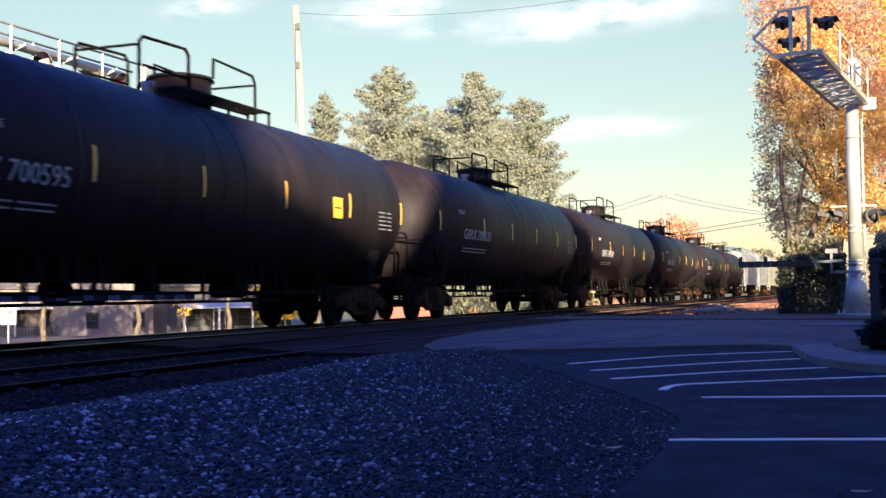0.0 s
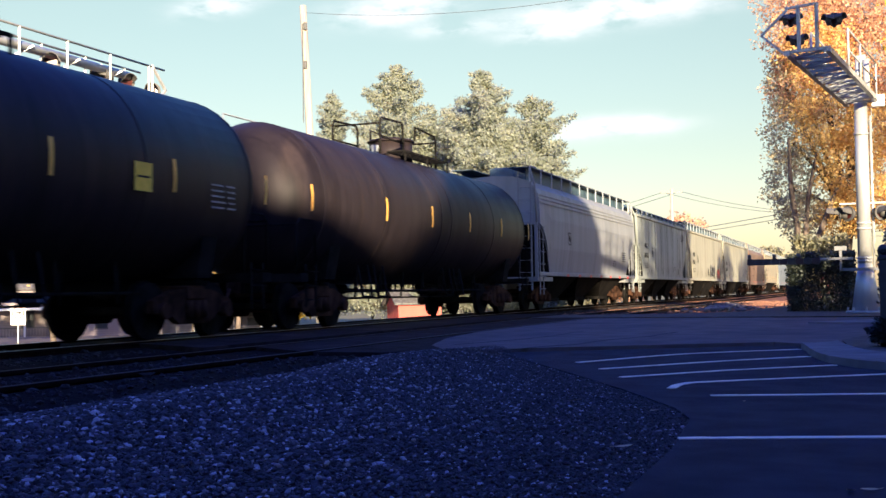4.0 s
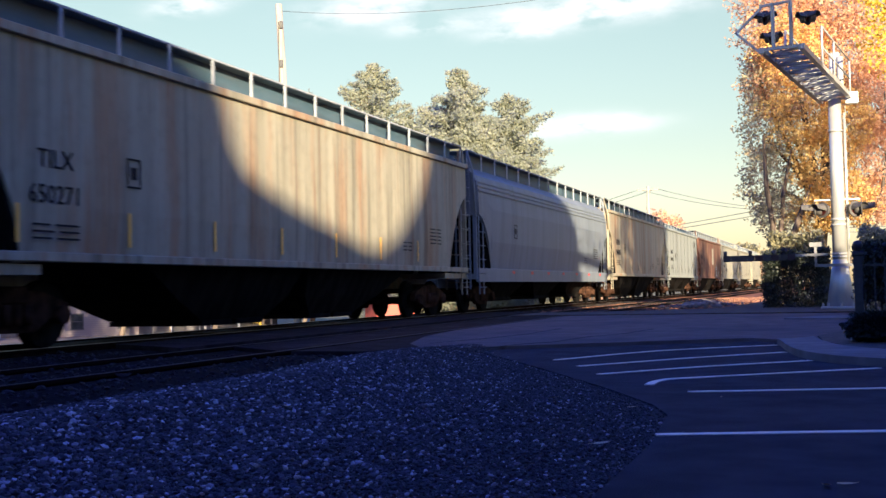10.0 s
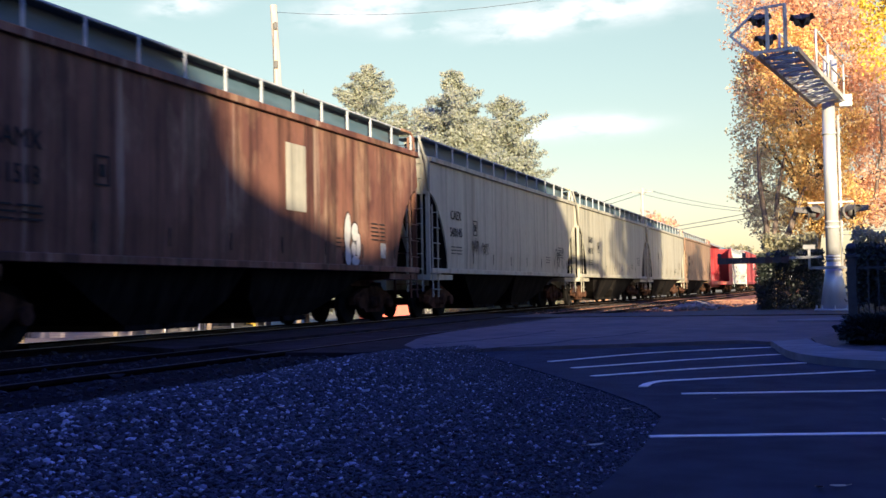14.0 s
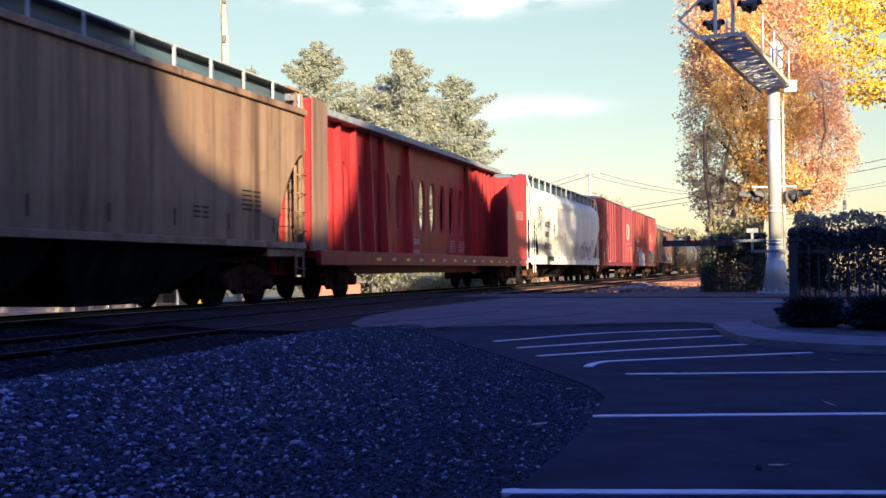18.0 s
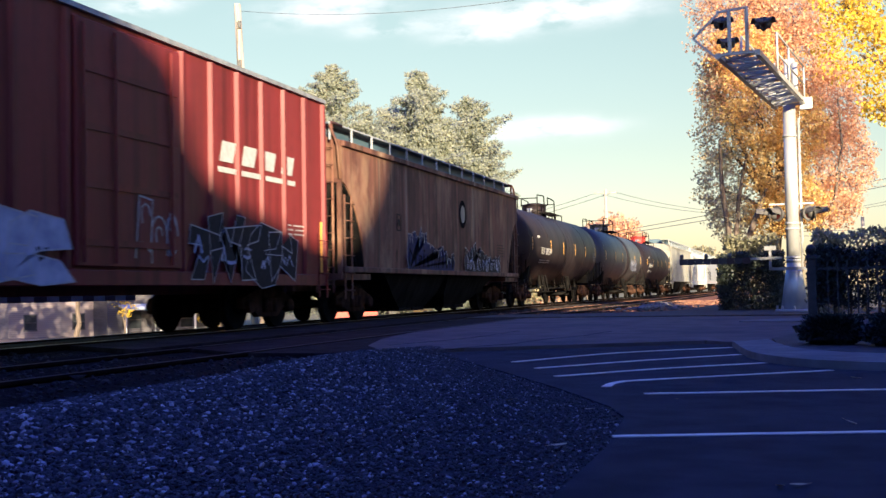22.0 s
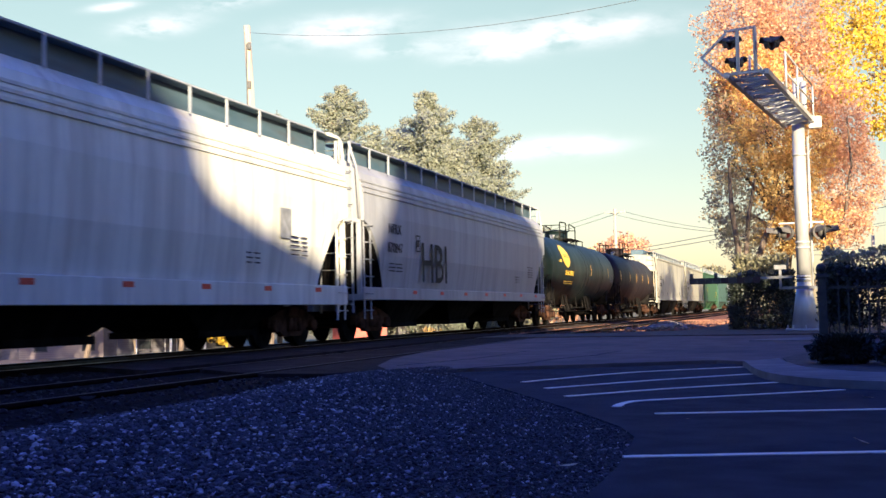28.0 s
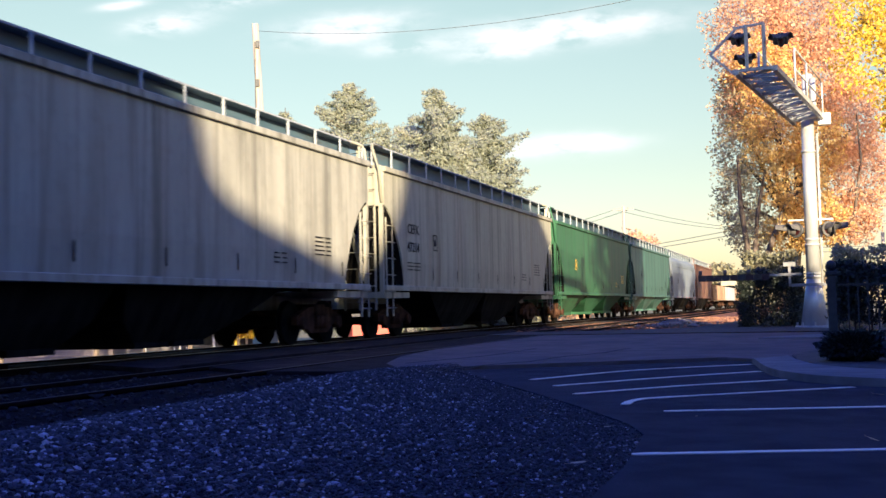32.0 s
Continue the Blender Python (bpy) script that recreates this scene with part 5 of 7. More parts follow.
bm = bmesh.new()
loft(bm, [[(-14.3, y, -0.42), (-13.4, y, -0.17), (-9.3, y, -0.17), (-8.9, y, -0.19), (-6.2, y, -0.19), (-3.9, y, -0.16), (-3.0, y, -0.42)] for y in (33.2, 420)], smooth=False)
setting("ballast_far", bm, BALLAST_LIT, "rust-brown ballast beyond the crossing, coloured bright for sunlight", "ballast")

for nm, cx, zt in (("main_track", TRACK_X, 0.0), ("siding_track", -7.75, -0.07)):
    tr = thing(nm, "worn steel rails on timber ties", "railway track", kind="structure")
    for s in (-1, 1):
        bm = bmesh.new()
        pts = [(-0.075, -0.17), (0.075, -0.17), (0.075, -0.155), (0.012, -0.13), (0.012, -0.05), (0.035, -0.04), (0.035, -0.012), (0.028, -0.004), (-0.028, -0.004), (-0.035, -0.012), (-0.035, -0.04), (-0.012, -0.05), (-0.012, -0.13), (-0.075, -0.155)]
        loft(bm, [[(cx + s * 0.755 + x, y, zt + z) for x, z in pts] for y in (-80, 420)], smooth=False)
        rail = part("rail", bm, RAIL_RUST, tr)
        bm = bmesh.new()
        box(bm, cx + s * 0.755 - 0.03, cx + s * 0.755 + 0.03, -80, 420, zt - 0.006, zt)
        part("rail_head", bm, RAIL_HEAD if nm == "main_track" else RAIL_WORN, rail)

    def tie(bm):
        box(bm, -1.3, 1.3, -0.115, 0.115, -0.26, -0.135, 0.012)
    me = shared("tie", tie, TIE)
    for i in range(110):
        part("tie", me, None, tr, at=pose(cx + 0.02 * math.sin(i * 7.1), 2 + 0.55 * i, zt - 0.02 * abs(math.sin(i * 3.3))))

# the road over the tracks: paving between and beside the rails
CROSS_Y0, CROSS_Y1 = 13.6, 33.0
for nm, x0, x1 in (("crossing_panel", -10.45, -8.60), ("crossing_panel_2", -8.40, -7.08), ("crossing_panel_3", -11.95, -10.65), ("crossing_panel_4", -16.0, -12.15)):
    bm = bmesh.new()
    zt = -0.03 if x0 < -8.5 else -0.075
    zl = -0.42 if x0 == -16.0 else zt
    loft(bm, [[(x0, CROSS_Y0 + 0.9, -0.6), (x1, CROSS_Y0 - 0.2, -0.6), (x1, CROSS_Y1, -0.6), (x0, CROSS_Y1 + 0.8, -0.6)], [(x0, CROSS_Y0 + 0.9, zl), (x1, CROSS_Y0 - 0.2, zt), (x1, CROSS_Y1, zt), (x0, CROSS_Y1 + 0.8, zl)]], smooth=False)
    setting(nm, bm, PANEL, "dark worn panels between the rails of the crossing", "level crossing")
bm = bmesh.new()
loft(bm, [[(-6.90, 20.2, z), (-6.5, 17.4, z), (-5.9, 15.2, z), (-5.2, 13.9, z), (-4.6, 14.2, z), (-1.2, 16.3, z), (-0.5, 15.4, z), (60, 14.6, z), (60, 29.5, z), (-2.0, 29.2, z), (-6.9, CROSS_Y1, z)] for z in (-0.5, -0.075)], smooth=False)
setting("road", bm, ROAD, "worn grey asphalt road that leads over the tracks", "road")
bm = bmesh.new()
sheet(bm, [(-6.9, CROSS_Y0 - 0.2), (-5.9, 13.3), (-5.2, 13.9), (-5.9, 15.2), (-6.5, 17.4), (-6.9, 20.2)], -0.5, -0.08)
setting("crossing_apron", bm, PANEL, "dark stained asphalt beside the rails", "level crossing")
bm = bmesh.new()
loft(bm, [[(-9.5, 29.6, z), (-2.2, 29.4, z), (60, 29.6, z), (60, 60, z), (-2.2, 60, z), (-3.5, 35.5, z), (-5.5, 33.3, z), (-9.5, 32.6, z)] for z in (-0.5, -0.05)], smooth=False)
setting("verge", bm, SOIL, "dark bare verge beyond the road", "verge")

# car park, kerb island and lines
LOT_Z = -0.12
bm = bmesh.new()
sheet(bm, [(-0.93, -40), (-0.92, 4.0), (-0.93, 5.7), (-1.03, 7.07), (-1.22, 7.7), (-1.85, 9.05), (-2.8, 10.9), (-4.4, 13.9), (-4.5, 14.15), (-1.1, 16.2), (-0.4, 15.3), (60, 14.4), (60, -40)], -0.6, LOT_Z)
setting("car_park", bm, ASPHALT, "dark asphalt car park in shade", "car park")


def arc_pts(ctrl, n=6):
    """A smooth line through the points given."""
    out = []
    for i in range(len(ctrl) - 1):
        p0, p1, p2, p3 = (Vector(ctrl[max(0, min(len(ctrl) - 1, j))]) for j in (i - 1, i, i + 1, i + 2))
        for k in range(n):
            t = k / n
            out.append(0.5 * (2 * p1 + (p2 - p0) * t + (2 * p0 - 5 * p1 + 4 * p2 - p3) * t * t + (3 * p1 - p0 - 3 * p2 + p3) * t ** 3))
    out.append(Vector(ctrl[-1]))
    return out


def ribbon(bm, pts, w, z0, z1, jitter=0.0):
    rng = random.Random(len(pts) * 7)
    rows = []
    for i, p in enumerate(pts):
        d = (pts[min(i + 1, len(pts) - 1)] - pts[max(i - 1, 0)]).normalized()
        nrm = Vector((-d.y, d.x))
        a, b = p - nrm * (w / 2 + rng.uniform(-jitter, jitter)), p + nrm * (w / 2 + rng.uniform(-jitter, jitter))
        rows.append([(a.x, a.y, z0), (b.x, b.y, z0), (b.x, b.y, z1), (a.x, a.y, z1)])
    loft(bm, rows, smooth=False)


for ctrl in ([(-0.96, 3.98), (-0.22, 4.15), (3.0, 4.9)],
             [(-0.96, 6.13), (0.42, 6.54), (4.0, 7.5)],
             [(-1.10, 8.62), (0.46, 9.1), (3.6, 10.0)],
             [(-1.48, 9.18), (-1.46, 9.6), (-1.2, 9.95), (0.33, 11.13)],
             [(-2.12, 10.25), (-1.3, 11.25), (-0.30, 12.18)],
             [(-2.54, 11.28), (-1.6, 12.55), (-0.62, 13.65)],
             [(-3.02, 12.25), (-2.1, 14.0), (-0.80, 15.2)]):
    bm = bmesh.new()
    ribbon(bm, arc_pts(ctrl, 12), 0.075, LOT_Z - 0.01, LOT_Z + 0.005, 0.008)
    setting("parking_line", bm, LINE, "worn white painted parking line", "road marking")
# kerbed island with its walk
inner = arc_pts([(-0.72, 15.4), (-0.66, 15.0), (-0.42, 13.1), (-0.08, 12.0), (0.35, 11.45), (0.9, 11.15), (2.2, 10.9), (6, 10.6)], 8)
outer = arc_pts([(6, 12.4), (2.2, 12.5), (0.85, 12.75), (0.1, 13.7), (-0.2, 15.0), (-0.35, 16.2)], 8)
bm = bmesh.new()
loft(bm, [[(p.x, p.y, z) for p in inner + outer] for z in (-0.4, -0.05)], smooth=False)
setting("pavement", bm, CONCRETE, "pale concrete walk round the planted island", "pavement")
bm = bmesh.new()
ribbon(bm, inner, 0.15, -0.4, -0.04, 0.004)
setting("kerb", bm, CONCRETE, "pale worn concrete kerb", "kerb")
bm = bmesh.new()
loft(bm, [[(6, 12.4, z), (2.2, 12.5, z), (0.85, 12.75, z), (0.1, 13.7, z), (-0.2, 15.0, z), (-0.3, 16.5, z), (0.1, 18.5, z), (6, 18.5, z)] for z in (-0.4, -0.055)], smooth=False)
setting("planting_bed", bm, SOIL, "dark soil of the planted island", "flower bed")
bm = bmesh.new()
loft(bm, [[(-1.1, 24.3, z), (-0.1, 26.4, z), (0.35, 26.3, z), (0.2, 24.0, z)] for z in (-0.2, -0.045)], smooth=False)
setting("slab", bm, CONCRETE, "pale concrete slab in the road edge", "slab")

# the gravel patch
bm = bmesh.new()
sheet(bm, [(-5.3, -40), (-5.3, 9.9), (-5.75, 13.1), (-5.3, 13.6), (-4.35, 13.85), (-2.75, 10.85), (-1.82, 9.0), (-1.2, 7.68), (-1.02, 7.0), (-0.92, 5.7), (-0.9, 4.4), (-0.9, -40)], -0.5, -0.135)
gravel = setting("gravel_patch", bm, GRAVEL_BED, "loose grey gravel with paler stones", "gravel")


def island_stone(name, cols, rough=0.88):
    """Stone whose shade changes from piece to piece."""
    m, n, l, p = nodes(name)
    g = n.new("ShaderNodeNewGeometry")
    r = n.new("ShaderNodeValToRGB")
    r.color_ramp.elements[0].color = (*cols[0][1], 1)
    r.color_ramp.elements[1].color = (*cols[-1][1], 1)
    r.color_ramp.elements[0].position, r.color_ramp.elements[1].position = cols[0][0], cols[-1][0]
    for pos, col in cols[1:-1]:
        r.color_ramp.elements.new(pos).color = (*col, 1)
    l.new(g.outputs["Random Per Island"], r.inputs["Fac"])
    co = n.new("ShaderNodeTexCoord")
    t = n.new("ShaderNodeTexNoise")
    t.inputs["Scale"].default_value, t.inputs["Detail"].default_value = 70, 4
    l.new(co.outputs["Object"], t.inputs["Vector"])
    x = n.new("ShaderNodeMix")
    x.data_type, x.blend_type = "RGBA", "MULTIPLY"
    x.inputs[0].default_value = 0.5
    l.new(r.outputs["Color"], x.inputs[6])
    l.new(t.outputs["Color"], x.inputs[7])
    l.new(x.outputs[2], p.inputs["Base Color"])
    p.inputs["Roughness"].default_value = rough
    return m


LOOSE = island_stone("loose_stones", [(0.0, (0.032, 0.030, 0.030)), (0.6, (0.075, 0.071, 0.067)), (0.87, (0.15, 0.14, 0.128)), (0.92, (0.46, 0.43, 0.39)), (1.0, (0.74, 0.70, 0.62))])
LOOSE_FINE = island_stone("fine_loose_stones", [(0.0, (0.045, 0.042, 0.042)), (0.6, (0.085, 0.08, 0.076)), (0.94, (0.15, 0.14, 0.13)), (0.97, (0.42, 0.39, 0.35)), (1.0, (0.6, 0.56, 0.5))])
# near stones carry the shade in their colour
BALLAST_STONE_SHADED = island_stone("ballast_stones", [(0.0, (0.010, 0.009, 0.009)), (0.8, (0.03, 0.025, 0.023)), (1.0, (0.07, 0.06, 0.055))])
import itertools
G = (1 + 5 ** 0.5) / 2
ROCK = np.array([(a * s, b * G * r, 0) if p == 0 else (0, a * s, b * G * r) if p == 1 else (b * G * r, 0, a * s) for p in range(3) for s in (-1, 1) for r in (-1, 1) for a, b in ((1, 1),)], float) / 1.9
near = np.linalg.norm(ROCK[:, None] - ROCK[None], axis=2)
ROCK_F = np.array([f for f in itertools.combinations(range(12), 3) if all(near[i, j] < 1.2 for i, j in itertools.combinations(f, 2))])


def stones(name, xyz, size, material, seed):
    """Many loose stones as one mesh."""
    rng = np.random.default_rng(seed)
    k = len(xyz)
    v = ROCK[None] * rng.uniform(0.6, 1.25, (k, 12, 1))
    a = rng.uniform(0, 6.283, k)
    c, s = np.cos(a), np.sin(a)
    sc = size[:, None] * rng.uniform(0.55, 1.1, (k, 3)) * np.array([1.15, 0.9, 0.72])
    v = v * sc[:, None, :]
    x = v[..., 0] * c[:, None] - v[..., 1] * s[:, None]
    y = v[..., 0] * s[:, None] + v[..., 1] * c[:, None]
    v = np.stack([x, y, v[..., 2]], -1) + xyz[:, None, :]
    f = (ROCK_F[None] + 12 * np.arange(k)[:, None, None]).reshape(-1, 3)
    me = bpy.data.meshes.new(name)
    me.from_pydata(v.reshape(-1, 3).tolist(), [], f.tolist())
    me.materials.append(material)
    return new(name, me)


rng = np.random.default_rng(5)
k = 110000
px = rng.uniform(-5.9, -0.85, k)
py = 2.6 + (rng.uniform(0, 1, k) ** 1.35) * 11.4
edge = np.interp(py, [0, 4.4, 5.7, 7.0, 7.7, 9.0, 10.85, 13.9], [-0.9, -0.9, -0.92, -1.02, -1.2, -1.82, -2.75, -4.4])
left = np.interp(py, [0, 9.9, 13.1, 14], [-5.35, -5.4, -5.85, -5.4])
keep = (px < edge + rng.normal(0, 0.05, k)) & (px > left + rng.normal(0, 0.08, k))
px, py = px[keep], py[keep]
coarse = np.clip((edge[keep] - px) / 3.6, 0, 1)
size = (0.0074 + 0.0102 * coarse) * np.clip(rng.lognormal(0, 0.38, len(px)), 0.4, 1.9)
pz = np.full(len(px), -0.13) + size * 0.35 + 0.10 * np.exp(-((px - left[keep] - 0.9) / 0.7) ** 2)
far_fine = np.clip((0.62 - coarse) * 1.4 + (py - 7.0) * 0.05, 0, 0.85)
fine = rng.uniform(0, 1, len(px)) < far_fine
for nm, sel, m, words in (("gravel_stones", ~fine, LOOSE, "loose grey gravel with scattered pale stones"), ("fine_gravel", fine, LOOSE_FINE, "finer even grey gravel towards the car park")):
    heap = stones(nm, np.stack([px, py, pz], 1)[sel], size[sel], m, 6)
    tagged(heap, words, "gravel", kind="stuff")
STONE_MESHES = []
for q in range(6):
    tmp = stones("stone", np.zeros((1, 3)), np.array([1.0]), STONE_PALE if q < 3 else STONE, 60 + q)
    STONE_MESHES.append(tmp.data)
    bpy.data.objects.remove(tmp)
pyr = random.Random(11)
for i in range(260):
    y = 3.2 + 6.5 * pyr.random() ** 1.3
    x = pyr.uniform(-5.2, -1.6 - 0.12 * y)
    q = pyr.uniform(0.014, 0.022)
    ob = part("stone", STONE_MESHES[pyr.randrange(6)], None, gravel)
    ob.matrix_basis = Matrix.LocRotScale((x, y, -0.115 + q * 0.4), Euler((pyr.uniform(-0.4, 0.4), pyr.uniform(-0.4, 0.4), pyr.uniform(0, 6.28))), (q, q * pyr.uniform(0.6, 0.9), q * pyr.uniform(0.6, 0.95)))
k = 16000
bx = rng.uniform(-13.6, -5.3, k)
by = 4 + 60 * rng.uniform(0, 1, k) ** 1.8
on = ~((by > CROSS_Y0 - 0.3) & (by < CROSS_Y1 + 0.6)) & (np.abs(np.abs(bx - TRACK_X) - 0.755) > 0.1) & (np.abs(np.abs(bx + 7.75) - 0.755) > 0.1)
bx, by = bx[on], by[on]
bs = 0.028 * rng.lognormal(0, 0.3, len(bx))
bz = np.where(bx < -9.1, -0.105, np.interp(bx, [-9, -6.2, -5.2], [-0.135, -0.14, -0.21])) + bs * 0.4
bed = stones("ballast_stones", np.stack([bx, by, bz], 1), bs, BALLAST_STONE_SHADED, 8)
tagged(bed, "ballast stones between the rails, coloured dark for shade", "ballast", kind="stuff")
# far stones carry the low sunlight in their colour
RUST_STONE_LIT = island_stone("rusty_ballast_stones", [(0.0, (0.20, 0.085, 0.045)), (0.6, (0.38, 0.17, 0.09)), (1.0, (0.50, 0.27, 0.16))])
k = 15000
fx = rng.uniform(-13.4, -3.6, k)
fy_ = 33.4 + 38 * rng.uniform(0, 1, k) ** 1.5
on = (np.abs(np.abs(fx - TRACK_X) - 0.755) > 0.1) & (np.abs(np.abs(fx + 7.75) - 0.755) > 0.1)
fx, fy_ = fx[on], fy_[on]
fs = 0.026 * rng.lognormal(0, 0.3, len(fx))
far_bed = stones("rusty_ballast_stones", np.stack([fx, fy_, -0.175 + fs * 0.4], 1), fs, RUST_STONE_LIT, 18)
tagged(far_bed, "rust-brown ballast stones beyond the crossing, coloured bright for sunlight", "ballast", kind="stuff")
# a heap of pale rocks at the far side of the road
k = 260
u = rng.normal(0, 1, (k, 2))
rs = rng.uniform(0.05, 0.12, k)
rp = np.stack([-4.3 + 0.4 * u[:, 0], 38.0 + 1.6 * u[:, 1], -0.02 + 0.16 * np.exp(-0.5 * (u ** 2).sum(1))], 1)
rk = stones("rock_heap", rp, rs, STONE, 9)
tagged(rk, "low heap of pale rocks beside the track", "rocks", kind="stuff")


# ---- crossing signal mast, gate, fence, hedges ----
IRON = surface("black_iron", (0.012, 0.012, 0.013), (0.03, 0.03, 0.03), rough=0.55, scale=9)
# black lifted to grey: the glare over the heads is in this colour
SIGNAL_BLACK = surface("glare_greyed_signal_black", (0.05, 0.046, 0.043), (0.10, 0.092, 0.084), rough=0.7, scale=6)
LENS_RED = surface("red_signal_lens", (0.04, 0.006, 0.006), (0.06, 0.01, 0.008), rough=0.35, scale=12)
WHITE_PAINT = surface("white_paint", (0.66, 0.65, 0.62), (0.8, 0.79, 0.76), rough=0.55, scale=5, c=(0.45, 0.42, 0.37), c_scale=2)
RED_PAINT = surface("red_paint", (0.45, 0.03, 0.025), (0.6, 0.05, 0.035), rough=0.5, scale=6)


def signal_head(parent, at, name="flashing_light"):
    """A round target with a hooded red lens."""
    bm = bmesh.new()
    rod(bm, (0, 0.0, 0), (0, 0.03, 0), 0.22, 24)
    rod(bm, (0, 0.03, 0), (0, 0.2, 0), 0.14, 14)
    arc = [math.radians(-10 + 20 * i) for i in range(11)]
    loft(bm, [[(0.17 * math.cos(a), y, 0.17 * math.sin(a)) for a in q] + [(0.158 * math.cos(a), y, 0.158 * math.sin(a)) for a in q[::-1]] for y, q in ((0.0, arc), (-0.34, arc[1:-1] + [arc[-2], arc[-2]]))], smooth=False)
    h = part(name, bm, SIGNAL_BLACK, parent, "black signal head with a hood", at=at)
    bm = bmesh.new()
    rod(bm, (0, -0.012, 0), (0, 0.0, 0), 0.15, 18)
    part("lens", bm, LENS_RED, h)


GATE_STEEL = surface("dull_grey_steel", (0.14, 0.14, 0.14), (0.22, 0.215, 0.21), rough=0.65, scale=4)
# white and red of the gate arms with their shade painted in
SHADED_WHITE = surface("shade_darkened_white_paint", (0.035, 0.035, 0.035), (0.06, 0.058, 0.056), rough=0.8, scale=5, spec=0.2)
SHADED_RED = surface("shade_darkened_red_paint", (0.025, 0.014, 0.014), (0.04, 0.02, 0.02), rough=0.8, scale=5)
MAST = (0.05, 32.7)
mast = thing("cantilever_signal_mast", "galvanised steel crossing signal mast with a truss arm", "signal mast", pose(*MAST, -0.05))
bm = bmesh.new()
rod(bm, (0, 0, 1.35), (0, 0, 5.75), 0.185, 24, 0.17)
part("pole", bm, STEEL, mast)
bm = bmesh.new()
rod(bm, (0, 0, 0.0), (0, 0, 1.35), 0.40, 12, 0.19)
rod(bm, (0, 0, 0.0), (0, 0, 0.06), 0.55, 12)
for i in range(8):
    a = i * math.pi / 4
    rod(bm, (0.47 * math.cos(a), 0.47 * math.sin(a), 0.05), (0.47 * math.cos(a), 0.47 * math.sin(a), 0.16), 0.03, 6)
part("flared_base", bm, STEEL, mast, "flared bolted steel base")
for z in (1.42, 1.5, 2.3, 2.45, 4.9):
    bm = bmesh.new()
    rod(bm, (0, 0, z - 0.03), (0, 0, z + 0.03), 0.20, 20)
    part("clamp_band", bm, STEEL, mast)
# the walkway arm reaches out over the road, towards -y
TIP = Vector((-1.05, -7.5, 0))
du = TIP.normalized()
dn = Vector((-du.y, du.x, 0))
AZ = 5.82
arm_len = TIP.length
for sgn, zz in ((-0.42, AZ), (0.42, AZ)):
    bm = bmesh.new()
    o = dn * sgn
    beam(bm, o + Vector((0, 0, zz)) - du * 0.5, o + du * arm_len + Vector((0, 0, zz)), 0.11, 0.12)
    part("truss_chord", bm, STEEL, mast)
n = 13
for i in range(n):
    a, b = du * (arm_len * i / n), du * (arm_len * (i + 1) / n)
    s = 1 if i % 2 else -1
    bm = bmesh.new()
    beam(bm, a + dn * 0.42 * s + Vector((0, 0, AZ - 0.02)), b - dn * 0.42 * s + Vector((0, 0, AZ - 0.02)), 0.05, 0.05)
    part("lacing_bar", bm, STEEL, mast)
    bm = bmesh.new()
    beam(bm, a - dn * 0.42 + Vector((0, 0, AZ - 0.03)), a + dn * 0.42 + Vector((0, 0, AZ - 0.03)), 0.05, 0.06)
    part("cross_bar", bm, STEEL, mast)
bm = bmesh.new()
for i in range(30):
    a = du * (arm_len * (i + 0.5) / 30) + Vector((0, 0, AZ + 0.07))
    beam(bm, a - dn * 0.30, a + dn * 0.30, 0.03, 0.02)
for sgn in (-0.3, -0.1, 0.1, 0.3):
    beam(bm, dn * sgn + Vector((0, 0, AZ + 0.065)), du * arm_len + dn * sgn + Vector((0, 0, AZ + 0.065)), 0.02, 0.03)
part("walkway", bm, GRATE, mast, "open steel walkway grating")
for sgn in (-0.42, 0.42):
    for i in (0, 3, 5):
        bm = bmesh.new()
        p = du * (arm_len * i / 8) + dn * sgn
        rod(bm, p + Vector((0, 0, AZ)), p + Vector((0, 0, AZ + 1.0)), 0.028, 8)
        part("rail_post", bm, STEEL, mast)
    for h in (0.5, 1.0):
        bm = bmesh.new()
        pipe(bm, [dn * sgn + Vector((0, 0, AZ + h)), du * (arm_len * 5 / 8) + dn * sgn + Vector((0, 0, AZ + h))], 0.025)
        part("hand_rail", bm, STEEL, mast)
bm = bmesh.new()
e = du * (arm_len - 0.05)
for sgn in (-0.18, 0.20):
    beam(bm, e + dn * sgn + Vector((0, 0, AZ)), e + dn * sgn + Vector((0, 0, AZ + 1.02)), 0.06, 0.06)
beam(bm, e - dn * 0.46 + Vector((0, 0, AZ + 0.98)), e + dn * 0.22 + Vector((0, 0, AZ + 1.02)), 0.05, 0.05)
beam(bm, e + dn * 0.42 + Vector((0, 0, AZ + 0.02)), e - dn * 0.5 + Vector((0, 0, AZ + 0.02)), 0.06, 0.06)
part("end_frame", bm, STEEL, mast)
bm = bmesh.new()
for a, b in (((0.42, 0.95), (0.98, 0.45)), ((0.98, 0.45), (0.42, -0.08))):
    beam(bm, e - dn * a[0] + Vector((0, 0, AZ + a[1])), e - dn * b[0] + Vector((0, 0, AZ + b[1])), 0.05, 0.05)
part("bracket", bm, STEEL, mast)
for p, z0, z1, r0, r1 in ((dn * 0.2 + du * 0.2, 0, 1.1, 0.09, 0.09), (-dn * 0.25 + du * 0.9, 0, 1.0, 0.05, 0.05), (-dn * 0.05, 0, 1.25, 0.06, 0.06), (dn * 0.05 - du * 0.2, 1.05, 1.3, 0.14, 0.1)):
    bm = bmesh.new()
    rod(bm, p + Vector((0, 0, AZ + z0)), p + Vector((0, 0, AZ + z1)), r0, 12, r1)
    part("mounting_post", bm, STEEL, mast)
bm = bmesh.new()
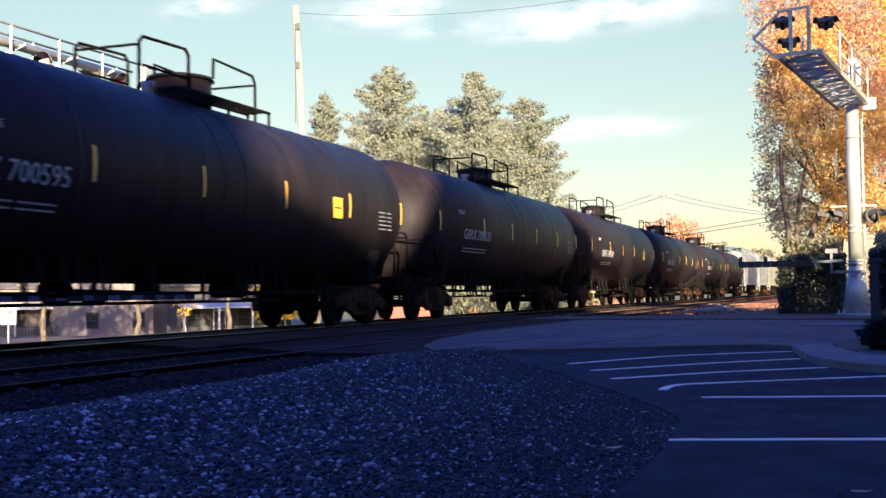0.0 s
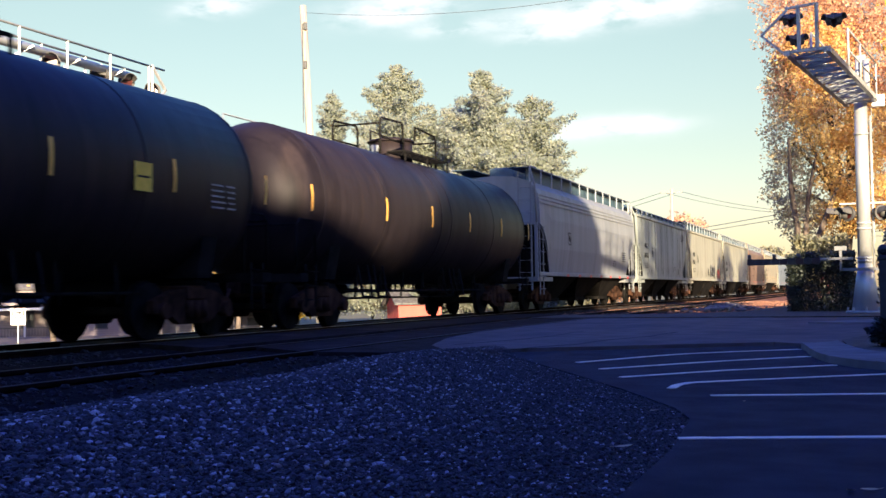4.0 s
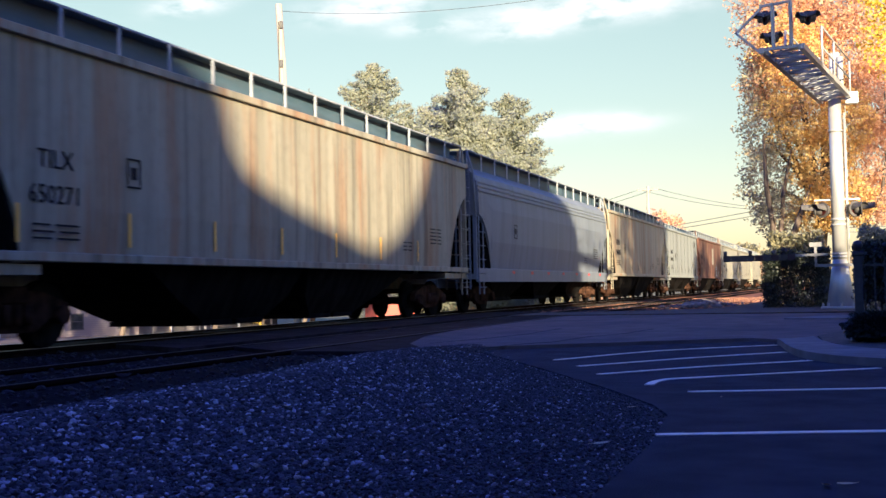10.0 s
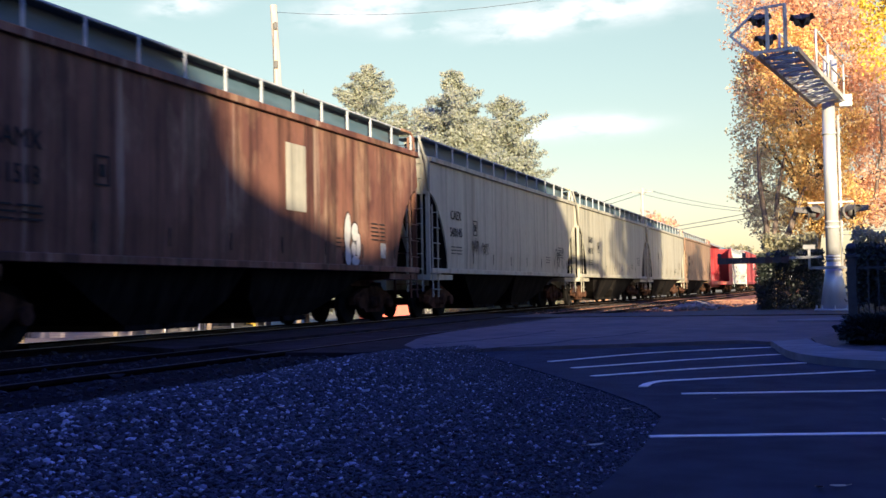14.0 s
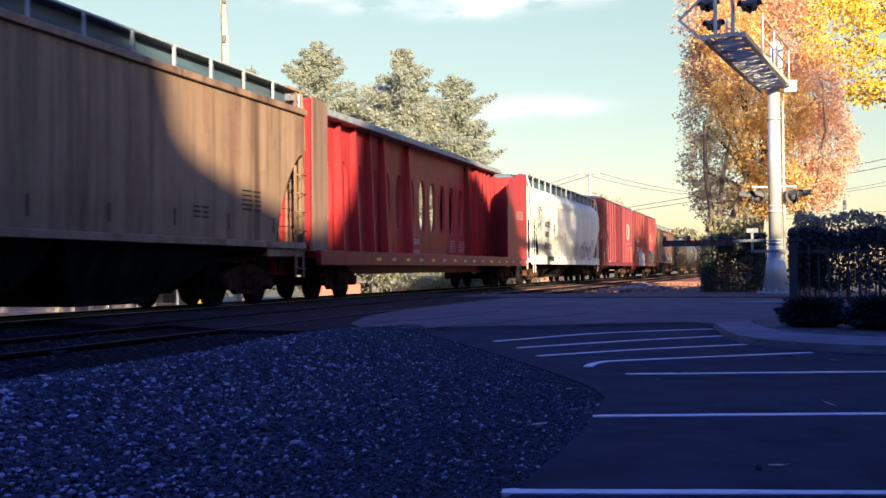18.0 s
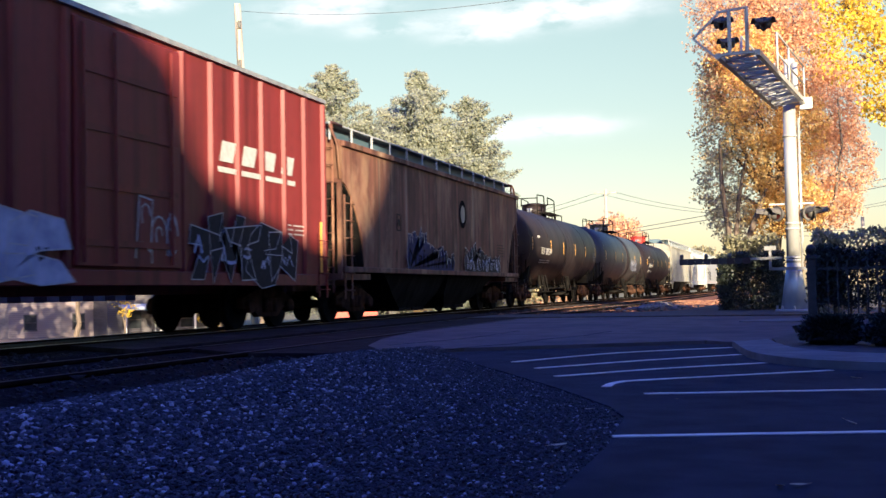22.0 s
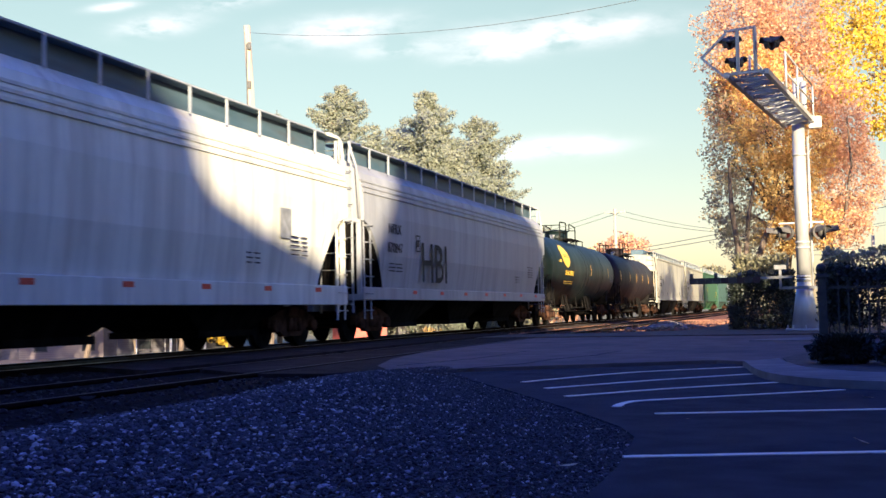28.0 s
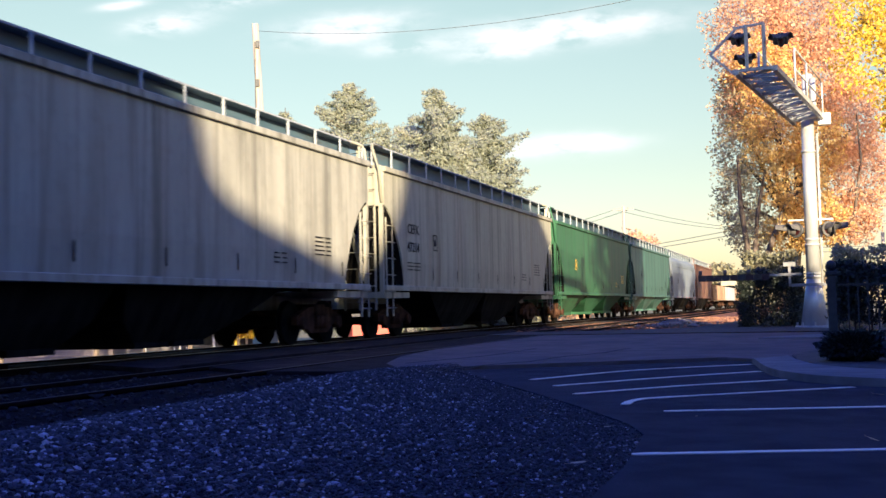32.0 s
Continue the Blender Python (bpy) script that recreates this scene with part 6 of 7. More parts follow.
box(bm, 0.28, 0.62, -0.18, 0.1, AZ - 0.2, AZ + 0.12, 0.02)
part("junction_box", bm, WHITE_PAINT, mast)
yaw = math.degrees(math.atan2(du.x, -du.y))
for sgn, fwd, hh in ((0.55, -0.1, 0.62), (-0.45, -0.6, 0.85), (-0.62, -2.2, 0.72)):
    p = du * (arm_len + fwd) + dn * sgn
    for q in (-1, 1):
        signal_head(mast, pose(p.x, p.y, AZ + hh, 0, 0, (62 if q > 0 else -62)) @ Matrix.Scale(0.72, 4))
bm = bmesh.new()
beam(bm, Vector((-0.62, 0, 3.0)), Vector((0.58, 0, 3.0)), 0.04, 0.045)
part("cross_arm", bm, STEEL, mast)
for x, r in ((-0.62, -88), (-0.42, -40), (0.62, 88), (0.46, 40)):
    signal_head(mast, pose(x, -0.12, 2.72, 0, 0, r))
bm = bmesh.new()
for q in range(9):
    z = 1.9 + 0.42 * q
    pipe(bm, [(0.19, 0.0, z), (0.27, 0.0, z), (0.27, 0, z + 0.36), (0.19, 0, z + 0.36)], 0.012, 5)
rod(bm, (0.235, 0.02, 1.2), (0.235, 0.02, 5.4), 0.03, 8)
part("conduit", bm, STEEL, mast)
# gate mechanism and its lowered arm
gate = thing("crossing_gate", "lowered crossing gate arm with a counterweight frame", "crossing gate", pose(MAST[0], MAST[1] - 0.05, 0))
bm = bmesh.new()
box(bm, -0.62, 0.62, -0.32, -0.24, 1.10, 1.18)
for x in (-0.62, 0.62):
    box(bm, x - 0.035, x + 0.035, -0.32, -0.24, 1.1, 1.75)
    box(bm, x - 0.16, x + 0.16, -0.33, -0.23, 1.66, 1.78)
box(bm, 0.55, 0.72, -0.36, -0.2, 1.45, 1.95, 0.02)
part("gate_frame", bm, GATE_STEEL, gate)
bm = bmesh.new()
beam(bm, (-0.3, -0.36, 1.44), (-1.5, -0.36, 1.43), 0.05, 0.07)
part("arm_root", bm, GATE_STEEL, gate)
for i in range(9):
    x0 = -1.15 - 0.215 * i
    bm = bmesh.new()
    box(bm, x0 - 0.21, x0, -0.42, -0.37, 1.30, 1.47, 0.005)
    part("arm_stripe", bm, SHADED_WHITE if i % 2 or i > 4 else SHADED_RED, gate)
for x in (-1.7, -2.35, -3.02):
    bm = bmesh.new()
    rod(bm, (x, -0.40, 1.47), (x, -0.40, 1.60), 0.05, 8)
    part("arm_lamp", bm, SIGNAL_BLACK, gate)
# the far side's gate beyond the train
gate2 = thing("far_crossing_gate", "red and white striped crossing gate arm, lowered", "crossing gate", pose(-16.2, 13.2, 0))
bm = bmesh.new()
rod(bm, (0, 0, -0.8), (0, 0, 1.3), 0.09, 12)
box(bm, -0.25, 0.25, -0.25, 0.25, 0.35, 1.1, 0.03)
part("gate_post", bm, STEEL, gate2)
# shade painted into the stripes: dark red, and grey steel for white
for i in range(26):
    bm = bmesh.new()
    box(bm, -0.03, 0.03, 0.3 + 0.45 * i, 0.3 + 0.45 * i + 0.445, 0.60, 0.75)
    part("arm_stripe", bm, SHADED_RED if i % 2 else GATE_STEEL, gate2)

# the far side's cantilever signal, whose arm shows above the low wagons
FAR_MAST = (-18.0, 14.2)
far_mast = thing("far_cantilever_signal", "pale steel cantilever crossing signal beyond the train", "signal mast", pose(*FAR_MAST, -0.6))
bm = bmesh.new()
rod(bm, (0, 0, 0), (0, 0, 7.4), 0.19, 20, 0.17)
part("pole", bm, STEEL, far_mast)
bm = bmesh.new()
rod(bm, (0.25, -0.3, 7.02), (0.25, 10.0, 7.02), 0.11, 14)
part("arm_tube", bm, STEEL, far_mast)
REACH = 11.0
for x in (-0.35, 0.42):
    bm = bmesh.new()
    beam(bm, (x, 0, 6.42), (x, REACH, 6.42), 0.09, 0.10)
    part("walkway_edge", bm, STEEL, far_mast)
    bm = bmesh.new()
    pipe(bm, [(x, 0.2, 7.40), (x, REACH + 0.35, 7.40)], 0.028)
    part("hand_rail", bm, GATE_STEEL, far_mast)
    for k in range(7):
        bm = bmesh.new()
        y = REACH - 0.35 - 1.62 * k
        beam(bm, (x, y, 6.42), (x, y, 7.40), 0.05, 0.05)
        part("rail_post", bm, STEEL, far_mast)
for k in range(5):
    bm = bmesh.new()
    y = REACH - 2.2 - 1.62 * k
    beam(bm, (-0.35, y, 6.45), (0.42, y + 0.7, 7.05), 0.05, 0.05)
    part("brace", bm, STEEL, far_mast)
bm = bmesh.new()
beam(bm, (-0.35, REACH - 2.6, 6.75), (-0.35, REACH - 0.3, 6.78), 0.04, 0.04)
part("mid_rail", bm, STEEL, far_mast)
bm = bmesh.new()
for a, b in (((0.42, REACH - 0.22, 7.45), (0.42, REACH + 0.42, 6.86)), ((0.42, REACH + 0.42, 6.86), (0.42, REACH - 0.15, 6.40)), ((0.42, REACH - 0.2, 6.40), (0.42, REACH - 0.2, 7.45))):
    beam(bm, a, b, 0.06, 0.06)
part("end_frame", bm, STEEL, far_mast)
for y, z, turn in ((REACH + 0.12, 6.83, 30), (REACH - 1.0, 6.88, 55), (REACH - 1.9, 6.88, -40), (REACH - 3.9, 6.85, 40)):
    signal_head(far_mast, pose(0.2, y, z, 0, 0, turn))

# iron fence with a ball-topped post
fence = thing("iron_fence", "black iron picket fence with a ball-topped post", "fence", pose(0.37, 23.4, -0.05))
bm = bmesh.new()
box(bm, -0.085, 0.085, -0.085, 0.085, 0.0, 1.30, 0.01)
box(bm, -0.11, 0.11, -0.11, 0.11, 1.24, 1.32, 0.01)
part("post", bm, IRON, fence)
bm = bmesh.new()
bmesh.ops.create_uvsphere(bm, u_segments=14, v_segments=10, radius=0.10, matrix=Matrix.Translation((0, 0, 1.44)))
part("ball_finial", bm, IRON, fence)
for z in (0.12, 1.05):
    bm = bmesh.new()
    box(bm, 0.12, 4.4, -0.02, 0.02, z - 0.02, z + 0.02)
    part("rail", bm, IRON, fence)


def picket(bm):
    box(bm, -0.012, 0.012, -0.012, 0.012, -0.02, 1.2)


for i in range(22):
    part("picket", shared("picket", picket, IRON), None, fence, at=pose(0.3 + 0.185 * i, 0, 0))

# ---- leaves ----
def foliage(name, dark, mid, light, trans=0.25):
    """Leaves whose colour changes from leaf to leaf, with light passing through them."""
    m, n, l, p = nodes(name)
    g = n.new("ShaderNodeNewGeometry")
    r = n.new("ShaderNodeValToRGB")
    r.color_ramp.elements[0].color, r.color_ramp.elements[1].color = (*dark, 1), (*light, 1)
    r.color_ramp.elements.new(0.55).color = (*mid, 1)
    co = n.new("ShaderNodeTexCoord")
    t = n.new("ShaderNodeTexNoise")
    t.inputs["Scale"].default_value, t.inputs["Detail"].default_value = 0.55, 3
    l.new(co.outputs["Object"], t.inputs["Vector"])
    mx_ = n.new("ShaderNodeMath")
    mx_.operation = "MULTIPLY_ADD"
    mx_.inputs[1].default_value = 1.5
    mx_.inputs[2].default_value = -0.6
    l.new(t.outputs["Fac"], mx_.inputs[0])
    ad = n.new("ShaderNodeMath")
    ad.operation = "MULTIPLY_ADD"
    ad.inputs[1].default_value = 0.55
    l.new(g.outputs["Random Per Island"], ad.inputs[0])
    l.new(mx_.outputs[0], ad.inputs[2])
    l.new(ad.outputs[0], r.inputs["Fac"])
    l.new(r.outputs["Color"], p.inputs["Base Color"])
    p.inputs["Roughness"].default_value = 0.6
    tr = n.new("ShaderNodeBsdfTranslucent")
    l.new(r.outputs["Color"], tr.inputs["Color"])
    ms = n.new("ShaderNodeMixShader")
    ms.inputs[0].default_value = trans
    out = n["Material Output"]
    l.new(p.outputs[0], ms.inputs[1])
    l.new(tr.outputs[0], ms.inputs[2])
    l.new(ms.outputs[0], out.inputs["Surface"])
    return m


def leaf_mesh(name, pos, size, material, seed, flat=0.0, long=1.5):
    """Many small leaves, four corners each, as one mesh."""
    rng = np.random.default_rng(seed)
    k = len(pos)
    a = rng.normal(0, 1, (k, 3))
    a[:, 2] *= 1 - flat
    a /= np.linalg.norm(a, axis=1, keepdims=True)
    b = np.cross(a, rng.normal(0, 1, (k, 3)))
    b /= np.linalg.norm(b, axis=1, keepdims=True)
    s = (size * rng.uniform(0.6, 1.3, k))[:, None]
    v = np.stack([pos - a * s * long / 2, pos + b * s * 0.42 - a * s * 0.1, pos + a * s * long / 2, pos - b * s * 0.42 - a * s * 0.1], 1)
    f = np.arange(4 * k).reshape(k, 4)
    me = bpy.data.meshes.new(name)
    me.from_pydata(v.reshape(-1, 3).tolist(), [], f.tolist())
    me.materials.append(material)
    return me


def blob_points(rng, blobs, density, shell=0.45):
    out = []
    for cx, cy, cz, rx, ry, rz in blobs:
        k = int(density * (rx * ry + ry * rz + rx * rz))
        d = rng.normal(0, 1, (k, 3))
        d /= np.linalg.norm(d, axis=1, keepdims=True)
        r = 1 - shell * rng.uniform(0, 1, k) ** 1.6
        # lumps so that the outline is uneven
        r *= 1 + 0.16 * np.sin(d[:, 0] * 7 + cx) * np.sin(d[:, 1] * 8 + cy) + 0.12 * np.sin(d[:, 2] * 11 + cz) + rng.normal(0, 0.05, k)
        out.append(np.array([cx, cy, cz]) + d * r[:, None] * np.array([rx, ry, rz]))
    return np.concatenate(out)


BARK = surface("grey_bark", (0.06, 0.045, 0.035), (0.16, 0.12, 0.09), rough=0.9, scale=3, stretch=(3, 3, 0.5), bump=0.6, bump_scale=18)
GOLD = foliage("gold_leaves", (0.52, 0.33, 0.12), (0.80, 0.57, 0.21), (0.90, 0.75, 0.30), 0.55)
RUSSET = foliage("russet_leaves", (0.48, 0.28, 0.18), (0.74, 0.46, 0.28), (0.86, 0.62, 0.36), 0.55)
PALE_OLIVE = foliage("pale_olive_leaves", (0.36, 0.33, 0.22), (0.54, 0.47, 0.30), (0.72, 0.58, 0.33), 0.55)
YELLOW_LEAF = foliage("yellow_leaves", (0.55, 0.36, 0.03), (0.78, 0.55, 0.04), (0.88, 0.68, 0.10), 0.4)
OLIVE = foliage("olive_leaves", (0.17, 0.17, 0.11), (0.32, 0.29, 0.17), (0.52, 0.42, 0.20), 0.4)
# near-black green: the shade on hedges and shrubs is in the leaf colour
HEDGE_LEAF = foliage("shade_dark_hedge_leaves", (0.012, 0.018, 0.012), (0.020, 0.027, 0.018), (0.036, 0.040, 0.025), 0.12)
# needles paler than their own green: distance haze is mixed into the colour
NEEDLE = foliage("haze_pale_needles", (0.31, 0.34, 0.27), (0.41, 0.43, 0.34), (0.50, 0.50, 0.39), 0.6)


def leafy_tree(label, at, trunk_h, trunk_r, crowns, seed, limb=True, category="tree", name="tree"):
    """Trunk, limbs to each mass of leaves, and the leaves. crowns: (material, blobs, density, leaf size)."""
    rng = np.random.default_rng(seed)
    t = thing(name, label, category, pose(*at))
    bm = bmesh.new()
    z, p = 0.0, Vector((0, 0, -0.3))
    for i in range(5):
        q = Vector((rng.normal(0, 0.08), rng.normal(0, 0.08), trunk_h * (i + 1) / 5))
        rod(bm, p, q, trunk_r * (1 - 0.11 * i), 12, trunk_r * (1 - 0.11 * (i + 1)), cap=False)
        p = q
    part("trunk", bm, BARK, t)
    for m, blobs, dens, leaf in crowns:
        pts = blob_points(rng, blobs, dens)
        me = leaf_mesh("crown", pts, leaf, m, seed + len(pts))
        part("crown", me, None, t)
        if limb:
            for cx, cy, cz, rx, ry, rz in blobs:
                bm = bmesh.new()
                a = Vector((0, 0, trunk_h * rng.uniform(0.55, 1.0)))
                b = Vector((cx, cy, cz - 0.2 * rz))
                mid = a.lerp(b, 0.5) + Vector((0, 0, 0.15 * (b - a).length * rng.uniform(-0.2, 1)))
                rod(bm, a, mid, trunk_r * 0.42, 8, trunk_r * 0.26, cap=False)
                rod(bm, mid, b, trunk_r * 0.26, 8, trunk_r * 0.10, cap=False)
                for _ in range(6):
                    d = Vector(rng.normal(0, 1, 3)).normalized() * rng.uniform(0.3, 0.72)
                    rod(bm, b.lerp(mid, rng.uniform(0, 0.5)), b + Vector((d.x * rx, d.y * ry, d.z * rz)), trunk_r * 0.09, 5, trunk_r * 0.02, cap=False)
                part("limb", bm, BARK, t)
    return t


TX, TY = -0.55, 46.0
autumn_tree = leafy_tree("tall autumn tree with gold and russet leaves", (TX, TY, -0.2), 4.6, 0.34, [
    (RUSSET, [(-1.2, 0.3, 11.6, 1.9, 2.2, 2.4), (0.6, 0.6, 12.2, 2.0, 2.2, 2.3), (2.2, 0.6, 8.0, 1.3, 1.8, 2.0), (2.5, 0.2, 5.6, 1.3, 1.6, 1.7), (1.2, 0.9, 9.8, 1.7, 1.9, 2.0), (-1.4, 0.6, 9.0, 1.5, 1.8, 1.8), (2.0, 0, 3.9, 1.2, 1.4, 0.9)], 760, 0.085),
    (GOLD, [(-0.4, -0.9, 7.6, 1.6, 1.5, 1.9), (0.2, -1.0, 5.4, 1.3, 1.3, 1.5), (-1.0, -0.6, 10.2, 1.4, 1.4, 1.3), (0.9, -0.9, 3.9, 1.2, 1.2, 1.0), (-0.1, -0.8, 3.6, 1.0, 1.1, 0.9), (0.9, -0.8, 7.0, 1.2, 1.2, 1.4)], 700, 0.09),
    (PALE_OLIVE, [(-2.0, 0.3, 7.0, 1.1, 1.5, 1.6), (-2.0, 0.2, 5.0, 1.15, 1.4, 1.4), (-1.6, -0.2, 3.6, 1.1, 1.3, 0.9), (-2.2, 0.4, 9.2, 0.8, 1.2, 1.1)], 480, 0.09),
], 21)
for pts, r in ((((-1.7, -1.3, 2.6), (-1.95, -1.4, 4.6), (-2.0, -1.3, 6.6)), 0.13), (((-1.1, -1.4, 2.5), (-0.75, -1.5, 3.4), (-0.3, -1.4, 4.6)), 0.15), (((-1.5, -1.3, 2.5), (-1.35, -1.3, 4.2), (-1.0, -1.2, 6.0)), 0.11), (((2.2, -0.9, 4.2), (2.5, -1.0, 6.2), (2.4, -0.9, 8.0)), 0.07)):
    r *= 0.75
    bm = bmesh.new()
    rod(bm, (pts[0][0] * 0.3, -0.2, 0.9), pts[0], r * 1.5, 8, r * 1.2, cap=False)
    rod(bm, pts[0], pts[1], r * 1.2, 8, r, cap=False)
    rod(bm, pts[1], pts[2], r, 8, r * 0.5, cap=False)
    part("limb", bm, BARK, autumn_tree)
leafy_tree("tree with bright yellow autumn leaves and bare twigs", (6.6, 34.0, -0.2), 5.0, 0.3, [
    (YELLOW_LEAF, [(-4.6, -0.4, 7.6, 1.2, 1.2, 1.1), (-3.6, 0.2, 8.7, 1.5, 1.5, 1.2), (-5.0, 0.2, 9.2, 0.9, 1.1, 0.8), (-3.5, 0.1, 6.5, 1.2, 1.2, 0.9), (-4.0, 0.2, 5.9, 0.6, 0.8, 0.4), (-2.4, 0.3, 10.4, 1.5, 1.5, 1.1), (-1.4, 0, 7.8, 1.6, 1.7, 1.3), (0.5, 0.3, 9.8, 2.2, 2.2, 1.7)], 420, 0.085),
], 22)


def conifer(label, at, height, radius, seed, bare=0.12):
    """Whorls of drooping boughs on a straight stem."""
    rng = np.random.default_rng(seed)
    t = thing("conifer", label, "conifer", pose(*at), group="conifers behind the train")
    bm = bmesh.new()
    rod(bm, (0, 0, -0.5), (0, 0, height), 0.28, 10, 0.03, cap=False)
    part("trunk", bm, BARK, t)
    pos = []
    bm = bmesh.new()
    z = height * bare
    while z < height - 0.2:
        u = (z / height - bare) / (1 - bare)
        rr = min(1.2 * radius * (1 - u) ** 0.55, 3.0 * radius * (1 - u)) * (0.82 + 0.18 * math.sin(z * 2.9 + seed)) + 0.12
        n = int(rng.integers(6, 9))
        a0 = rng.uniform(0, 6.28)
        for i in range(n):
            a = a0 + 6.283 * i / n + rng.normal(0, 0.2)
            L = rr * rng.choice([0.55, 0.8, 1.0, 1.25]) * rng.uniform(0.85, 1.1)
            tip = np.array([math.cos(a) * L, math.sin(a) * L, z + L * rng.uniform(0.1, 0.62)])
            root = np.array([0, 0, z])
            if L > 0.7:
                rod(bm, tuple(root), tuple(tip), 0.05, 5, 0.012, cap=False)
            k = int(40 + 120 * L)
            w = rng.uniform(0.18, 1.0, k)[:, None]
            spread = 0.11 + 0.12 * L * (1.05 - w)
            p = root + (tip - root) * w + rng.normal(0, 1, (k, 3)) * spread * np.array([1, 1, 0.75])
            pos.append(p)
        z += height * 0.023 * rng.uniform(0.75, 1.25)
    part("bough", bm, BARK, t)
    pos = np.concatenate(pos)
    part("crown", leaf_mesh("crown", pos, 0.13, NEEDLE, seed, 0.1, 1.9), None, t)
    return t


CONIFER = "tall grey-green conifer with layered drooping boughs"
CY = 82.0
for az, el, rad, sd, yy in ((-0.4904, 0.196, 3.2, 3, 90), (-0.4216, 0.214, 5.6, 4, 82), (-0.3317, 0.2014, 5.0, 5, 80), (-0.2843, 0.1753, 4.4, 6, 84), (-0.318, 0.150, 4.6, 8, 78)):
    conifer(CONIFER, (az * yy, yy, -3.5), 4.85 + el * yy, rad * 1.08, sd)
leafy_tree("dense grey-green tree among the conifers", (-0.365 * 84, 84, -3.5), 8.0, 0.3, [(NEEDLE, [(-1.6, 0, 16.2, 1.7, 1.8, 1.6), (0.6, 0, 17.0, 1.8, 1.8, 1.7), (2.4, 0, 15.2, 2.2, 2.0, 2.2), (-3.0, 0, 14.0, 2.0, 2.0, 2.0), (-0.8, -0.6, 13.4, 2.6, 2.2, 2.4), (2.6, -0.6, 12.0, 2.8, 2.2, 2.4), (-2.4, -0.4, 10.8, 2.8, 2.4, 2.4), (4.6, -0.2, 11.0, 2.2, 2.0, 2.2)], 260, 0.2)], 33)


def hedge(label, x0, x1, y0, y1, z1, material, seed, name="hedge", density=520, leaf=0.075, z0=0.0):
    t = thing(name, label, "hedge", pose((x0 + x1) / 2, (y0 + y1) / 2, -0.08))
    rng = np.random.default_rng(seed)
    w, d = x1 - x0, y1 - y0
    k = int(density * (w * z1 * 2 + d * z1 * 2 + w * d))
    p = rng.uniform(-1, 1, (k, 3))
    ax = rng.integers(0, 3, k)
    q = np.sign(p[np.arange(k), ax])
    p[np.arange(k), ax] = q * (1 - 0.28 * rng.uniform(0, 1, k) ** 1.5)
    p[:, 2] = np.abs(p[:, 2]) * 2 - 1
    pos = p * np.array([w / 2, d / 2, (z1 - z0) / 2]) + np.array([0, 0, (z1 + z0) / 2])
    pos += 0.07 * np.sin(pos[:, [1, 2, 0]] * 5 + seed) + rng.normal(0, 0.035, (k, 3))
    part("foliage", leaf_mesh("foliage", pos, leaf, material, seed), None, t)
    for i in range(int(w * 3) + 1):
        bm = bmesh.new()
        x = -w / 2 + 0.15 + (w - 0.3) * i / max(1, int(w * 3))
        rod(bm, (x, 0, -0.1), (x + rng.normal(0, 0.1), rng.normal(0, 0.1), z1 * 0.85), 0.025, 6, 0.008, cap=False)
        for _ in range(4):
            rod(bm, (x, 0, z1 * rng.uniform(0.2, 0.7)), (x + rng.normal(0, 0.25), rng.normal(0, d * 0.25), z1 * rng.uniform(0.5, 0.9)), 0.012, 5, 0.004, cap=False)
        part("stem", bm, BARK, t)
    return t


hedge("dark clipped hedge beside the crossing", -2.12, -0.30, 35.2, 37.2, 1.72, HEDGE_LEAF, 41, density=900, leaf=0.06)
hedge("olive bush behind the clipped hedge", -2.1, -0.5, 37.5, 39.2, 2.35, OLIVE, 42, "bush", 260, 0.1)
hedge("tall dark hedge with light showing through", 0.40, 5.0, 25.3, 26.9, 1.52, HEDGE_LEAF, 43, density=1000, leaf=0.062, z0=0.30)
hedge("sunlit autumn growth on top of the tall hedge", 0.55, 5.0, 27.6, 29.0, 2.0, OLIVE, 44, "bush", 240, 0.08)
for x0, x1, y, z1, sd in ((0.06, 0.86, 14.7, 0.36, 51), (0.82, 1.7, 14.2, 0.38, 52)):
    t = thing("shrub", "low rounded dark shrub in the planted island", "shrub", pose((x0 + x1) / 2, y, -0.05), group="island shrubs")
    rng = np.random.default_rng(sd)
    w = (x1 - x0) / 2
    pts = blob_points(rng, [(0, 0, z1 * 0.5, w, w * 0.9, z1 * 0.55), (-w * 0.4, 0.1, z1 * 0.42, w * 0.6, w * 0.6, z1 * 0.5)], 16000, 0.5)
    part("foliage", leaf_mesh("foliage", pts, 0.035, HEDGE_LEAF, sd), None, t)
    for i in range(7):
        bm = bmesh.new()
        a = i * 0.9
        rod(bm, (0, 0, -0.03), (0.6 * w * math.cos(a), 0.6 * w * math.sin(a), z1 * 0.7), 0.012, 5, 0.005, cap=False)
        part("stem", bm, BARK, t)


# ---- poles, wires, houses and the far side ----
WOOD_POLE = surface("weathered_pole_wood", (0.28, 0.23, 0.18), (0.46, 0.39, 0.31), rough=0.85, scale=2, stretch=(4, 4, 0.3), bump=0.3, bump_scale=20)
WIRE = surface("dark_wire", (0.07, 0.07, 0.07), (0.11, 0.11, 0.105), rough=0.6, scale=5)
SIDING = surface("mauve_house_siding", (0.17, 0.14, 0.145), (0.24, 0.195, 0.195), rough=0.75, scale=2, stretch=(0.3, 0.3, 3))
SIDING_GREY = surface("grey_house_siding", (0.05, 0.045, 0.052), (0.085, 0.078, 0.085), rough=0.7, scale=2, stretch=(0.3, 0.3, 3))
RED_BOARDS = surface("red_board_siding", (0.40, 0.07, 0.05), (0.55, 0.10, 0.07), rough=0.7, scale=2)
